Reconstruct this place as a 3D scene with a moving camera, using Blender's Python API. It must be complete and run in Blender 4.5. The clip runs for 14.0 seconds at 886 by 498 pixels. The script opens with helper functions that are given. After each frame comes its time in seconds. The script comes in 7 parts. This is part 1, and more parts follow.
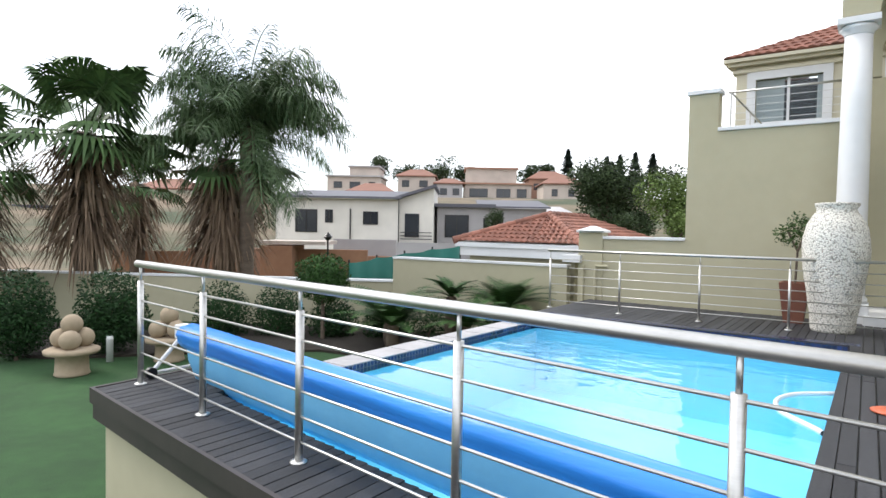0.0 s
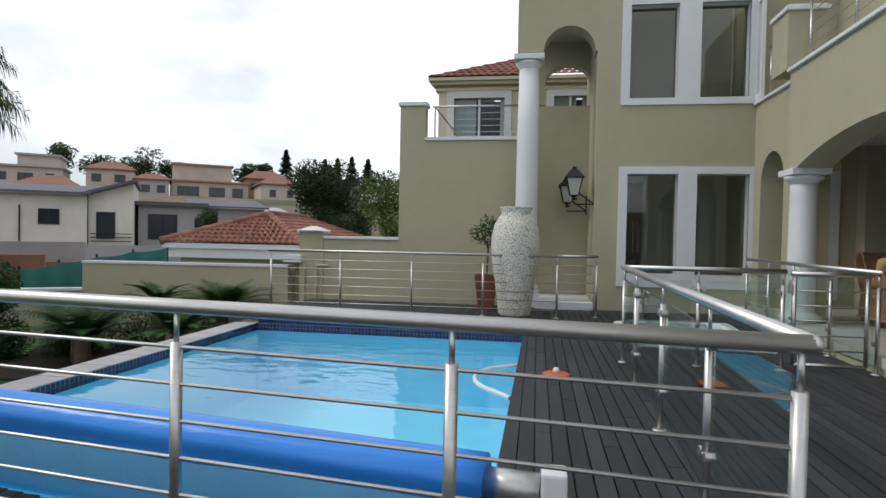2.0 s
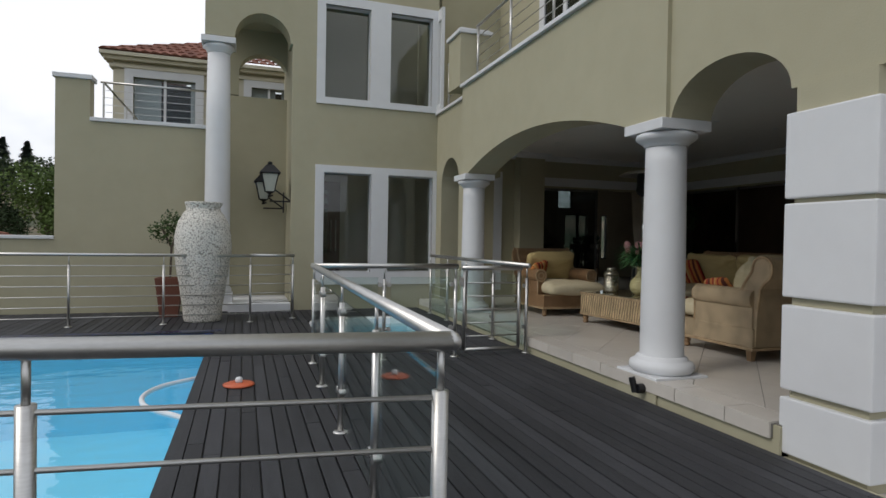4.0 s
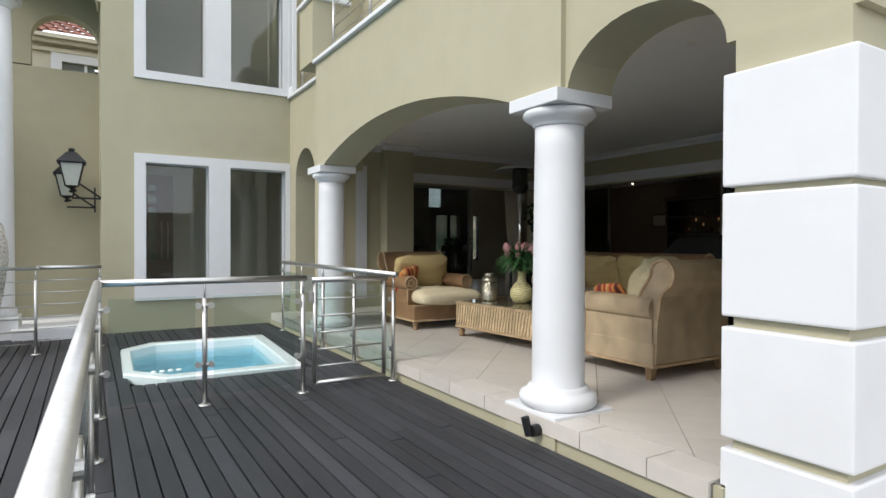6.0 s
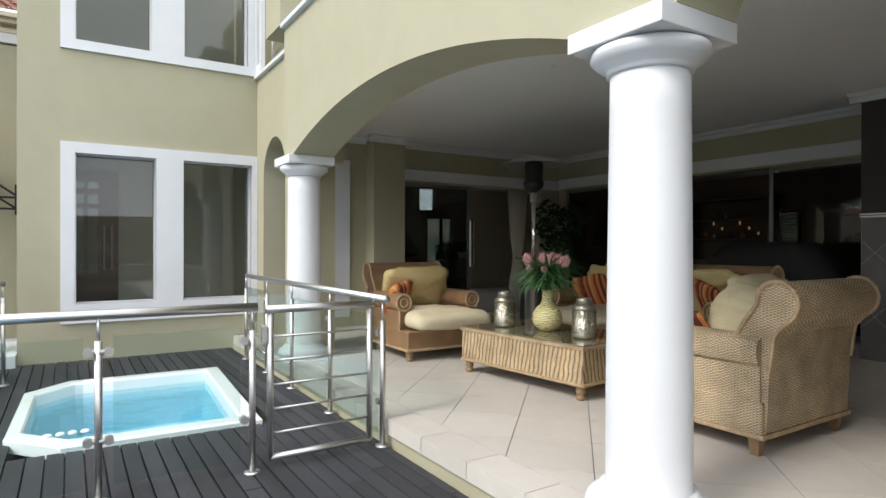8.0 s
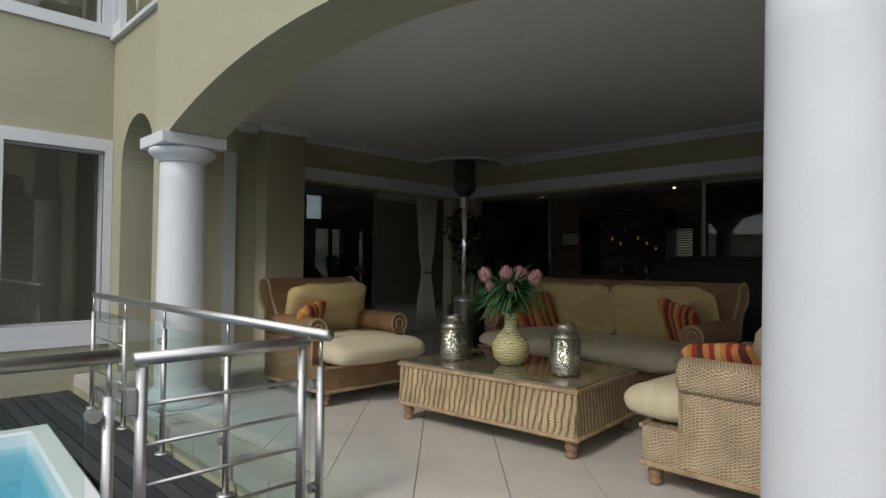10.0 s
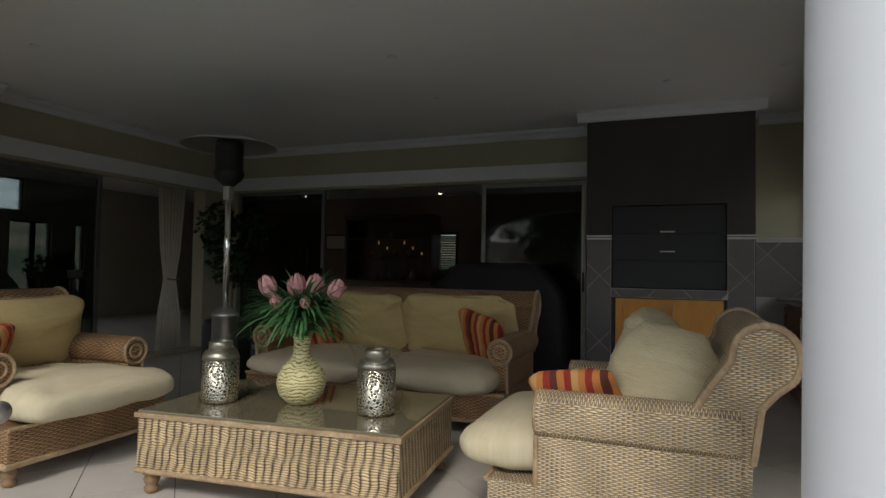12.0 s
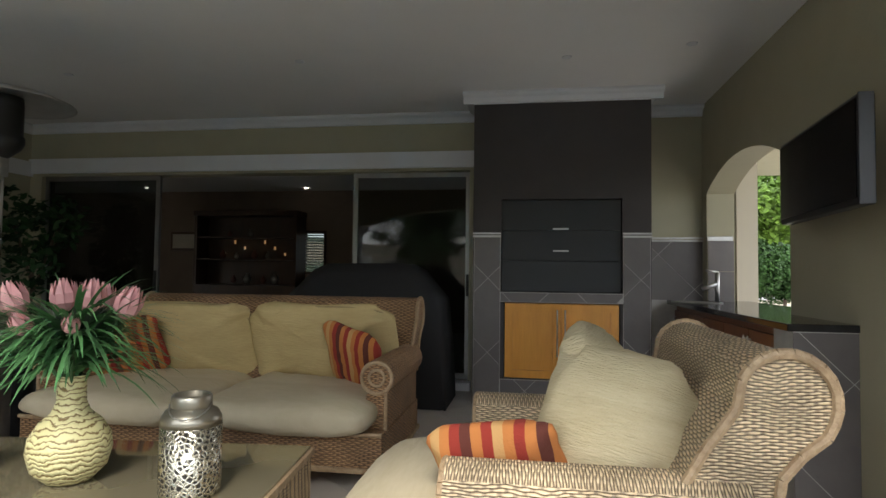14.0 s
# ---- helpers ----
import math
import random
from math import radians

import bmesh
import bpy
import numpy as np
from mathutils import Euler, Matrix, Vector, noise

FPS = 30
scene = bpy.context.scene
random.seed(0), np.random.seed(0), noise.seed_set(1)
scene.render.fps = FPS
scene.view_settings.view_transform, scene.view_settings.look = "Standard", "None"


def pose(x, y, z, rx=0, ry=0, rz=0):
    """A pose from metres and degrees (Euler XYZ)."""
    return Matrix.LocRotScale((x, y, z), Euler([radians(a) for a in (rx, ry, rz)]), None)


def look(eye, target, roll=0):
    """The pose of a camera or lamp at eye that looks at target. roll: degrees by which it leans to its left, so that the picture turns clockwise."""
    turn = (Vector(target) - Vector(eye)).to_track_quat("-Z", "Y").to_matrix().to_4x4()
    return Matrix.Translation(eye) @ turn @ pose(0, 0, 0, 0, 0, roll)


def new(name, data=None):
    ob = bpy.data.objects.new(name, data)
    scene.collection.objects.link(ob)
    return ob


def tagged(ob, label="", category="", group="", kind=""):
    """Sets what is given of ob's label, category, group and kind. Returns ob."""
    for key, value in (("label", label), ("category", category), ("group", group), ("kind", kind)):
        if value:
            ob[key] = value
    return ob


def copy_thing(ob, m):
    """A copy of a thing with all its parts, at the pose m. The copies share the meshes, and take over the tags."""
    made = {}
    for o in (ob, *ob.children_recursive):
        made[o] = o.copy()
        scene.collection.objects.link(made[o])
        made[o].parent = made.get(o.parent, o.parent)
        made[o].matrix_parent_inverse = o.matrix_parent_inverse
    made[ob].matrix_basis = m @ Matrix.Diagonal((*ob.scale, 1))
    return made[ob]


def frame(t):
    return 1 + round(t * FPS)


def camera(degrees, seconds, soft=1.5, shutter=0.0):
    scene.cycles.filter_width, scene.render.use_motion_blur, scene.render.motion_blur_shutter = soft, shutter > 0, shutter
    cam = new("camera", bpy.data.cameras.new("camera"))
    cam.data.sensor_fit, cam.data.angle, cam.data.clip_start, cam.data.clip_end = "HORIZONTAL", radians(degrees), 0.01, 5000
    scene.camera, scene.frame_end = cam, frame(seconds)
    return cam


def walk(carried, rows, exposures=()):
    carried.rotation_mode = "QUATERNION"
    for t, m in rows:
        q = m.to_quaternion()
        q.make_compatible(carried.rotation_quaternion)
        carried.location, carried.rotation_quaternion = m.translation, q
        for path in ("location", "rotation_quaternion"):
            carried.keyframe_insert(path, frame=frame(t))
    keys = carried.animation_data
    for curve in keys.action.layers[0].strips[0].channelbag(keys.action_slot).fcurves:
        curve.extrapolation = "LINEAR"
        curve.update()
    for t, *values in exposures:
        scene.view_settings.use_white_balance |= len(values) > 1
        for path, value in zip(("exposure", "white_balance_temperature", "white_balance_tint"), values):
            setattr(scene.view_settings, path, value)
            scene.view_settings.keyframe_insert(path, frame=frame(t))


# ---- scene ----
cam = camera(73.9, 14.0)
PATH = [
    (0, (1.035, 1.16, 1.168), (-0.135, 2.78, 1.10), 1.05),
    (0.5, (1.027, 1.165, 1.158), (0.035, 2.901, 1.1), 1.0),
    (1, (1.047, 1.153, 1.163), (0.252, 2.988, 1.107), 0.9),
    (1.5, (1.01, 1.125, 1.141), (0.449, 3.044, 1.09), 1.0),
    (2, (1.012, 1.131, 1.124), (0.698, 3.106, 1.08), 1.1),
    (2.5, (1.039, 1.12, 1.129), (0.974, 3.119, 1.087), 1.1),
    (3, (1.083, 1.172, 1.123), (1.26, 3.163, 1.085), 1.2),
    (3.5, (1.154, 1.27, 1.129), (1.57, 3.226, 1.093), 1.0),
    (4, (1.243, 1.396, 1.118), (1.885, 3.29, 1.088), 1.0),
    (4.2, (1.258, 1.495, 1.104), (2.001, 3.352, 1.077), 1.0),
    (6.3, (1.977, 2.685, 1.152), (3.019, 4.392, 1.13), 0.2),
    (6.5, (2.04, 2.811, 1.155), (3.089, 4.514, 1.133), 0.2),
    (7, (2.218, 3.176, 1.158), (3.276, 4.873, 1.144), 0.1),
    (7.2, (2.292, 3.329, 1.175), (3.349, 5.026, 1.165), 0.0),
    (9.3, (2.738, 4.818, 1.206), (3.962, 6.399, 1.227), 0.8),
    (9.5, (2.739, 4.951, 1.203), (4.018, 6.489, 1.236), 0.5),
    (10, (2.849, 5.239, 1.181), (4.256, 6.659, 1.224), 0.6),
    (10.5, (2.968, 5.475, 1.192), (4.498, 6.763, 1.24), 0.6),
    (11, (3.106, 5.694, 1.194), (4.764, 6.81, 1.248), 0.9),
    (11.5, (3.259, 5.898, 1.196), (5.03, 6.824, 1.257), 1.1),
    (12, (3.436, 6.01, 1.2), (5.297, 6.74, 1.266), 0.9),
    (12.5, (3.683, 6.124, 1.192), (5.601, 6.684, 1.273), 1.0),
    (12.6, (3.733, 6.14, 1.193), (5.66, 6.67, 1.272), 0.9),
    (13, (3.894, 6.191, 1.201), (5.842, 6.639, 1.277), 0.9),
    (13.5, (4.128, 6.277, 1.197), (6.09, 6.654, 1.278), 0.8),
    (14, (4.328, 6.304, 1.196), (6.303, 6.612, 1.276), 0.7),
]
walk(cam, [(t, look(eye, target, roll)) for t, eye, target, roll in PATH],
     exposures=[(0.0, 0.85), (1.0, 0.45), (2.5, -0.4), (3.0, -0.52), (3.5, -0.56), (4.0, -0.4), (6.5, 0.95), (7.2, 1.15), (9.5, 0.42), (10.5, 0.08), (11.0, 0.0), (12.0, 0.43), (12.7, 0.92), (13.3, 1.3), (14.0, 1.5)])

# ---- world and sun ----
world = bpy.data.worlds.new("world")
scene.world = world
world.use_nodes = True
wn, wl = world.node_tree.nodes, world.node_tree.links
wn.clear()
w_sky = wn.new("ShaderNodeTexSky")
w_sky.sky_type, w_sky.sun_disc = "NISHITA", False
w_sky.sun_elevation, w_sky.sun_rotation = radians(43), radians(-99)
w_dim = wn.new("ShaderNodeVectorMath")
w_dim.operation = "SCALE"
w_dim.inputs["Scale"].default_value = 0.11
w_co = wn.new("ShaderNodeTexCoord")
w_map = wn.new("ShaderNodeMapping")
w_map.inputs["Scale"].default_value = (1.0, 1.0, 2.2)
w_cloud = wn.new("ShaderNodeTexNoise")
w_cloud.inputs["Scale"].default_value, w_cloud.inputs["Detail"].default_value = 1.6, 6.0
w_ramp = wn.new("ShaderNodeValToRGB")
w_ramp.color_ramp.elements[0].position, w_ramp.color_ramp.elements[1].position = 0.38, 0.58
w_ramp.color_ramp.elements[0].color = (0.15, 0.15, 0.15, 1)
w_mix = wn.new("ShaderNodeMixRGB")
w_mix.inputs["Color2"].default_value = (1.32, 1.35, 1.41, 1)
w_bg = wn.new("ShaderNodeBackground")
w_out = wn.new("ShaderNodeOutputWorld")
wl.new(w_sky.outputs[0], w_dim.inputs[0])
wl.new(w_dim.outputs[0], w_mix.inputs["Color1"])
wl.new(w_co.outputs["Generated"], w_map.inputs[0])
wl.new(w_map.outputs[0], w_cloud.inputs["Vector"])
wl.new(w_cloud.outputs["Fac"], w_ramp.inputs[0])
wl.new(w_ramp.outputs[0], w_mix.inputs["Fac"])
wl.new(w_mix.outputs[0], w_bg.inputs["Color"])
wl.new(w_bg.outputs[0], w_out.inputs[0])
w_bg.inputs["Strength"].default_value = 1.0

sun = new("sun", bpy.data.lights.new("sun", "SUN"))
sun.data.energy, sun.data.angle, sun.data.color = 1.2, radians(14), (1.0, 0.95, 0.87)
sun.matrix_world = look((-26, -4, 24), (0, 0, 0))


# ---- materials ----
def material(name, color, rough=0.6, metal=0.0, dark=None, scale=8.0, amount=0.35, bump=0.0, bump_scale=60.0, stretch=(1, 1, 1), coat=0.0, island=0.0, spec=0.5):
    """A principled surface whose colour varies between color and dark at two scales, with fine relief."""
    m = bpy.data.materials.new(name)
    m.use_nodes = True
    n, l = m.node_tree.nodes, m.node_tree.links
    p = n["Principled BSDF"]
    p.inputs["Roughness"].default_value, p.inputs["Metallic"].default_value = rough, metal
    p.inputs["Coat Weight"].default_value = coat
    p.inputs["Specular IOR Level"].default_value = spec
    dark = dark or tuple(c * 0.75 for c in color)
    co = n.new("ShaderNodeTexCoord")
    mp = n.new("ShaderNodeMapping")
    mp.inputs["Scale"].default_value = stretch
    l.new(co.outputs["Object"], mp.inputs[0])
    big, fine = n.new("ShaderNodeTexNoise"), n.new("ShaderNodeTexNoise")
    big.inputs["Scale"].default_value, big.inputs["Detail"].default_value = scale * 0.15, 4
    fine.inputs["Scale"].default_value, fine.inputs["Detail"].default_value = scale, 6
    l.new(mp.outputs[0], big.inputs["Vector"])
    l.new(mp.outputs[0], fine.inputs["Vector"])
    add = n.new("ShaderNodeMath")
    add.operation = "MULTIPLY_ADD"
    add.inputs[1].default_value = 0.6
    half = n.new("ShaderNodeMath")
    half.operation = "MULTIPLY"
    half.inputs[1].default_value = 0.4
    l.new(fine.outputs["Fac"], half.inputs[0])
    l.new(big.outputs["Fac"], add.inputs[0])
    l.new(half.outputs[0], add.inputs[2])
    ramp = n.new("ShaderNodeValToRGB")
    ramp.color_ramp.elements[0].position, ramp.color_ramp.elements[1].position = 0.5 - amount * 0.5, 0.5 + amount * 0.5
    ramp.color_ramp.elements[0].color, ramp.color_ramp.elements[1].color = (*dark, 1), (*color, 1)
    l.new(add.outputs[0], ramp.inputs[0])
    src = ramp.outputs[0]
    if island:
        info = n.new("ShaderNodeObjectInfo")
        geo = n.new("ShaderNodeNewGeometry")
        s = n.new("ShaderNodeMath")
        s.operation = "ADD"
        l.new(info.outputs["Random"], s.inputs[0])
        l.new(geo.outputs["Random Per Island"], s.inputs[1])
        f = n.new("ShaderNodeMath")
        f.operation = "FRACT"
        l.new(s.outputs[0], f.inputs[0])
        r = n.new("ShaderNodeMapRange")
        r.inputs["To Min"].default_value, r.inputs["To Max"].default_value = 1 - island, 1 + island
        l.new(f.outputs[0], r.inputs["Value"])
        sc = n.new("ShaderNodeVectorMath")
        sc.operation = "SCALE"
        l.new(src, sc.inputs[0])
        l.new(r.outputs[0], sc.inputs["Scale"])
        src = sc.outputs[0]
    l.new(src, p.inputs["Base Color"])
    if bump:
        bn = n.new("ShaderNodeTexNoise")
        bn.inputs["Scale"].default_value, bn.inputs["Detail"].default_value = bump_scale, 5
        l.new(mp.outputs[0], bn.inputs["Vector"])
        b = n.new("ShaderNodeBump")
        b.inputs["Strength"].default_value, b.inputs["Distance"].default_value = bump, 0.01
        l.new(bn.outputs["Fac"], b.inputs["Height"])
        l.new(b.outputs[0], p.inputs["Normal"])
    return m


def glass_material(name, tint=(0.93, 0.97, 0.95), ior=1.45, rough=0.0, ripple=0.0, ripple_scale=3.0):
    """A thin clear pane (or a water surface): clear, with mirror gloss that follows Fresnel."""
    m = bpy.data.materials.new(name)
    m.use_nodes = True
    n, l = m.node_tree.nodes, m.node_tree.links
    n.clear()
    out, mix = n.new("ShaderNodeOutputMaterial"), n.new("ShaderNodeMixShader")
    tr, gl, fr = n.new("ShaderNodeBsdfTransparent"), n.new("ShaderNodeBsdfGlossy"), n.new("ShaderNodeLayerWeight")
    tr.inputs[0].default_value = (*tint, 1)
    gl.inputs["Roughness"].default_value, fr.inputs["Blend"].default_value = rough, 0.5
    f0 = ((ior - 1) / (ior + 1)) ** 2
    pw, sc = n.new("ShaderNodeMath"), n.new("ShaderNodeMath")
    pw.operation, sc.operation = "POWER", "MULTIPLY_ADD"
    pw.inputs[1].default_value, sc.inputs[1].default_value, sc.inputs[2].default_value = 5.0, 1 - f0, f0
    l.new(fr.outputs["Facing"], pw.inputs[0])
    l.new(pw.outputs[0], sc.inputs[0])
    l.new(sc.outputs[0], mix.inputs[0])
    l.new(tr.outputs[0], mix.inputs[1])
    l.new(gl.outputs[0], mix.inputs[2])
    l.new(mix.outputs[0], out.inputs[0])
    if ripple:
        co, ns, b = n.new("ShaderNodeTexCoord"), n.new("ShaderNodeTexNoise"), n.new("ShaderNodeBump")
        mp = n.new("ShaderNodeMapping")
        mp.inputs["Scale"].default_value = (1.0, 1.7, 1.0)
        ns.inputs["Scale"].default_value, ns.inputs["Detail"].default_value = ripple_scale, 2.5
        b.inputs["Strength"].default_value, b.inputs["Distance"].default_value = ripple, 0.05
        l.new(co.outputs["Object"], mp.inputs[0])
        l.new(mp.outputs[0], ns.inputs["Vector"])
        l.new(ns.outputs["Fac"], b.inputs["Height"])
        l.new(b.outputs[0], gl.inputs["Normal"])
        l.new(b.outputs[0], fr.inputs["Normal"])
    return m


OLIVE = material("olive_plaster", (0.43, 0.402, 0.285), 0.85, dark=(0.385, 0.357, 0.248), scale=4, bump=0.12, bump_scale=90)
CREAM = material("cream_plaster", (0.62, 0.58, 0.46), 0.85, dark=(0.56, 0.52, 0.40), scale=4, bump=0.1)
WHITE = material("white_paint", (0.71, 0.72, 0.735), 0.6, dark=(0.655, 0.66, 0.675), scale=5, bump=0.05, bump_scale=70)
CEILING = material("ceiling_paint", (0.80, 0.79, 0.77), 0.8, dark=(0.76, 0.75, 0.73), scale=3)
STEEL = material("brushed_steel", (0.60, 0.595, 0.58), 0.40, 1.0, dark=(0.50, 0.49, 0.47), scale=40, stretch=(1, 1, 6))
DECK = material("charcoal_deck_wood", (0.047, 0.048, 0.054), 0.6, dark=(0.021, 0.021, 0.024), scale=10, stretch=(5, 0.6, 1), bump=0.4, bump_scale=50, island=0.32, amount=0.5, spec=0.35)
DECK_EDGE = material("dark_deck_fascia", (0.050, 0.040, 0.040), 0.5, dark=(0.03, 0.025, 0.025), scale=8)
TILE = material("beige_floor_tile", (0.60, 0.56, 0.51), 0.32, dark=(0.52, 0.485, 0.44), scale=7, bump=0.03, island=0.04)
GROUT = material("grey_grout", (0.19, 0.18, 0.165), 0.9, scale=20)
POOL = material("pool_plaster", (0.30, 0.76, 0.93), 0.7, dark=(0.25, 0.70, 0.90), scale=1.5)
MOSAIC = material("navy_mosaic", (0.02, 0.035, 0.13), 0.2, dark=(0.01, 0.015, 0.05), scale=30, island=0.5)
COPING = material("grey_coping", (0.46, 0.45, 0.46), 0.8, dark=(0.30, 0.29, 0.30), scale=12, bump=0.3)
WATER = glass_material("pool_water", (0.80, 0.95, 0.99), 1.33, 0.0, 0.22, 2.6)
GLASS = glass_material("fence_glass", (0.90, 0.955, 0.94), 1.45)
PANE = glass_material("window_glass", (0.80, 0.83, 0.83), 1.5)
DARKPANE = glass_material("tinted_glass", (0.42, 0.45, 0.45), 1.5)
ROOF = material("terracotta_roof_tile", (0.30, 0.13, 0.09), 0.8, dark=(0.20, 0.085, 0.06), scale=5, bump=0.3, island=0.25)
GRASS = material("lawn_grass", (0.028, 0.098, 0.022), 0.9, dark=(0.014, 0.055, 0.012), scale=6, bump=0.8, bump_scale=40)
BRICK = material("orange_brick", (0.36, 0.19, 0.11), 0.9, dark=(0.26, 0.13, 0.075), scale=3, bump=0.3)
DARK = material("dark_interior", (0.05, 0.042, 0.036), 0.7, dark=(0.03, 0.025, 0.022), scale=2)
ROOM = material("room_wall", (0.58, 0.53, 0.43), 0.85, dark=(0.52, 0.47, 0.38), scale=3)
BLACK = material("black_iron", (0.018, 0.018, 0.02), 0.4, 0.3, scale=20)
SLATE = material("slate_wall_tile", (0.165, 0.148, 0.142), 0.45, dark=(0.11, 0.098, 0.094), scale=6, bump=0.15, bump_scale=30, island=0.1)
LIGHT_GROUT = material("light_grout", (0.55, 0.53, 0.49), 0.9, scale=20)
GRANITE = material("black_granite", (0.022, 0.022, 0.024), 0.12, dark=(0.012, 0.012, 0.013), scale=60)
ALU = material("aluminium_frame", (0.32, 0.32, 0.31), 0.4, 0.8, scale=10)


# ---- mesh helpers ----
def part(name, bm, mat, parent=None, label=""):
    bmesh.ops.recalc_face_normals(bm, faces=bm.faces)
    me = bpy.data.meshes.new(name)
    bm.to_mesh(me)
    bm.free()
    me.materials.append(mat)
    ob = new(name, me)
    if parent:
        ob.parent = parent
    if label:
        ob["label"] = label
    return ob


def smooth(ob):
    for p in ob.data.polygons:
        p.use_smooth = True
    return ob


def thing(name, label, category, group="", at=(0, 0, 0), turn=0.0, kind=""):
    ob = new(name)
    ob.matrix_world = pose(*at, 0, 0, turn)
    return tagged(ob, label, category, group, kind)


def box(bm, x0, x1, y0, y1, z0, z1, bevel=0.0):
    r = bmesh.ops.create_cube(bm, size=1.0, matrix=Matrix.LocRotScale(((x0 + x1) / 2, (y0 + y1) / 2, (z0 + z1) / 2), None, (abs(x1 - x0), abs(y1 - y0), abs(z1 - z0))))
    if bevel:
        es = list({e for v in r["verts"] for e in v.link_edges})
        bmesh.ops.bevel(bm, geom=es, offset=bevel, segments=2, affect="EDGES", profile=0.6)
    return bm


def boxes(*rows, bevel=0.0):
    bm = bmesh.new()
    for r in rows:
        box(bm, *r, bevel=bevel)
    return bm


def rod(bm, a, b, r, r2=None, seg=12, caps=True):
    a, b = Vector(a), Vector(b)
    d = b - a
    m = Matrix.Translation((a + b) / 2) @ d.to_track_quat("Z", "Y").to_matrix().to_4x4()
    bmesh.ops.create_cone(bm, cap_ends=caps, segments=seg, radius1=r, radius2=r if r2 is None else r2, depth=d.length, matrix=m)
    return bm


def rods(rows, r, seg=12):
    bm = bmesh.new()
    for a, b in rows:
        rod(bm, a, b, r, seg=seg)
    return bm


def lathe(profile, seg=32, at=(0, 0, 0), bm=None):
    """A turned body from (radius, height) pairs."""
    bm = bm or bmesh.new()
    rings = []
    for r, z in profile:
        rings.append([bm.verts.new((at[0] + r * math.cos(2 * math.pi * i / seg), at[1] + r * math.sin(2 * math.pi * i / seg), at[2] + z)) for i in range(seg)])
    for a, b in zip(rings, rings[1:]):
        for i in range(seg):
            bm.faces.new((a[i], a[(i + 1) % seg], b[(i + 1) % seg], b[i]))
    for ring in (rings[0], rings[-1]):
        bm.faces.new(ring)
    return bm


def prism(outline, axis, a, b, bm=None):
    """A flat outline of (u, v) pairs pulled from a to b along an axis; u, v are the two other axes in order x, y, z."""
    bm = bm or bmesh.new()

    def at(u, v, w):
        return {"x": (w, u, v), "y": (u, w, v), "z": (u, v, w)}[axis]
    lo = [bm.verts.new(at(u, v, a)) for u, v in outline]
    hi = [bm.verts.new(at(u, v, b)) for u, v in outline]
    bm.faces.new(lo)
    bm.faces.new(hi)
    k = len(outline)
    for i in range(k):
        bm.faces.new((lo[i], lo[(i + 1) % k], hi[(i + 1) % k], hi[i]))
    return bm


def flat_sheet(outline, z):
    bm = bmesh.new()
    bm.faces.new([bm.verts.new((u, v, z)) for u, v in outline])
    return bm


def holed(axis, a, b, u0, u1, z0, z1, holes):
    """A wall slab from a to b along axis, with square holes (u0, u1, z0, z1) through it."""
    us = sorted({u0, u1, *[h[0] for h in holes], *[h[1] for h in holes]})
    zs = sorted({z0, z1, *[h[2] for h in holes], *[h[3] for h in holes]})
    bm = bmesh.new()
    for p, q in zip(us, us[1:]):
        run = []
        for r, s in zip(zs, zs[1:]):
            if any(h[0] <= p and q <= h[1] and h[2] <= r and s <= h[3] for h in holes):
                continue
            if run and abs(run[-1][1] - r) < 1e-6:
                run[-1][1] = s
            else:
                run.append([r, s])
        for r, s in run:
            if axis == "x":
                box(bm, a, b, p, q, r, s)
            else:
                box(bm, p, q, a, b, r, s)
    return bm


def arch(u0, u1, spring, rise, steps=16):
    """Points along an arch from u0 to u1."""
    c, h = (u0 + u1) / 2, (u1 - u0) / 2
    return [(c - h * math.cos(math.pi * i / steps), spring + rise * math.sin(math.pi * i / steps)) for i in range(steps + 1)]


def segment(u0, u1, spring, rise, steps=16):
    """Points along a flat segment of a circle from u0 to u1."""
    c, h = (u0 + u1) / 2, (u1 - u0) / 2
    r = (h * h + rise * rise) / (2 * rise)
    a = math.asin(h / r)
    return [(c + r * math.sin(a * (2 * i / steps - 1)), spring + rise - r + r * math.cos(a * (2 * i / steps - 1))) for i in range(steps + 1)]


def structure(ob, label, category):
    return tagged(ob, label, category, kind="structure")


D = -0.18      # deck level; the covered patio's floor is at 0
XF = 4.47      # front face of the arcade
CEIL = 2.87

# ---- ground ----
def ground_height(x, y):
    d = math.hypot(x, y)
    back = min(max((d - 38) / 70, 0), 1)
    far = min(max((d - 108) / 120, 0), 1)
    return -1.45 - 0.6 * min(max((d - 18) / 12, 0), 1) + 9.0 * back * back * (3 - 2 * back) + 4.0 * far


SCRUB = material("ground_cover", (0.025, 0.082, 0.020), 0.95, dark=(0.013, 0.046, 0.011), scale=6, bump=0.8, bump_scale=40)
gn, gl_ = SCRUB.node_tree.nodes, SCRUB.node_tree.links
g_len, g_rng, g_mix, g_co = gn.new("ShaderNodeVectorMath"), gn.new("ShaderNodeMapRange"), gn.new("ShaderNodeMixRGB"), gn.new("ShaderNodeTexCoord")
g_noise, g_tone = gn.new("ShaderNodeTexNoise"), gn.new("ShaderNodeValToRGB")
g_noise.inputs["Scale"].default_value, g_noise.inputs["Detail"].default_value = 0.12, 8
g_tone.color_ramp.elements[0].position, g_tone.color_ramp.elements[1].position = 0.4, 0.62
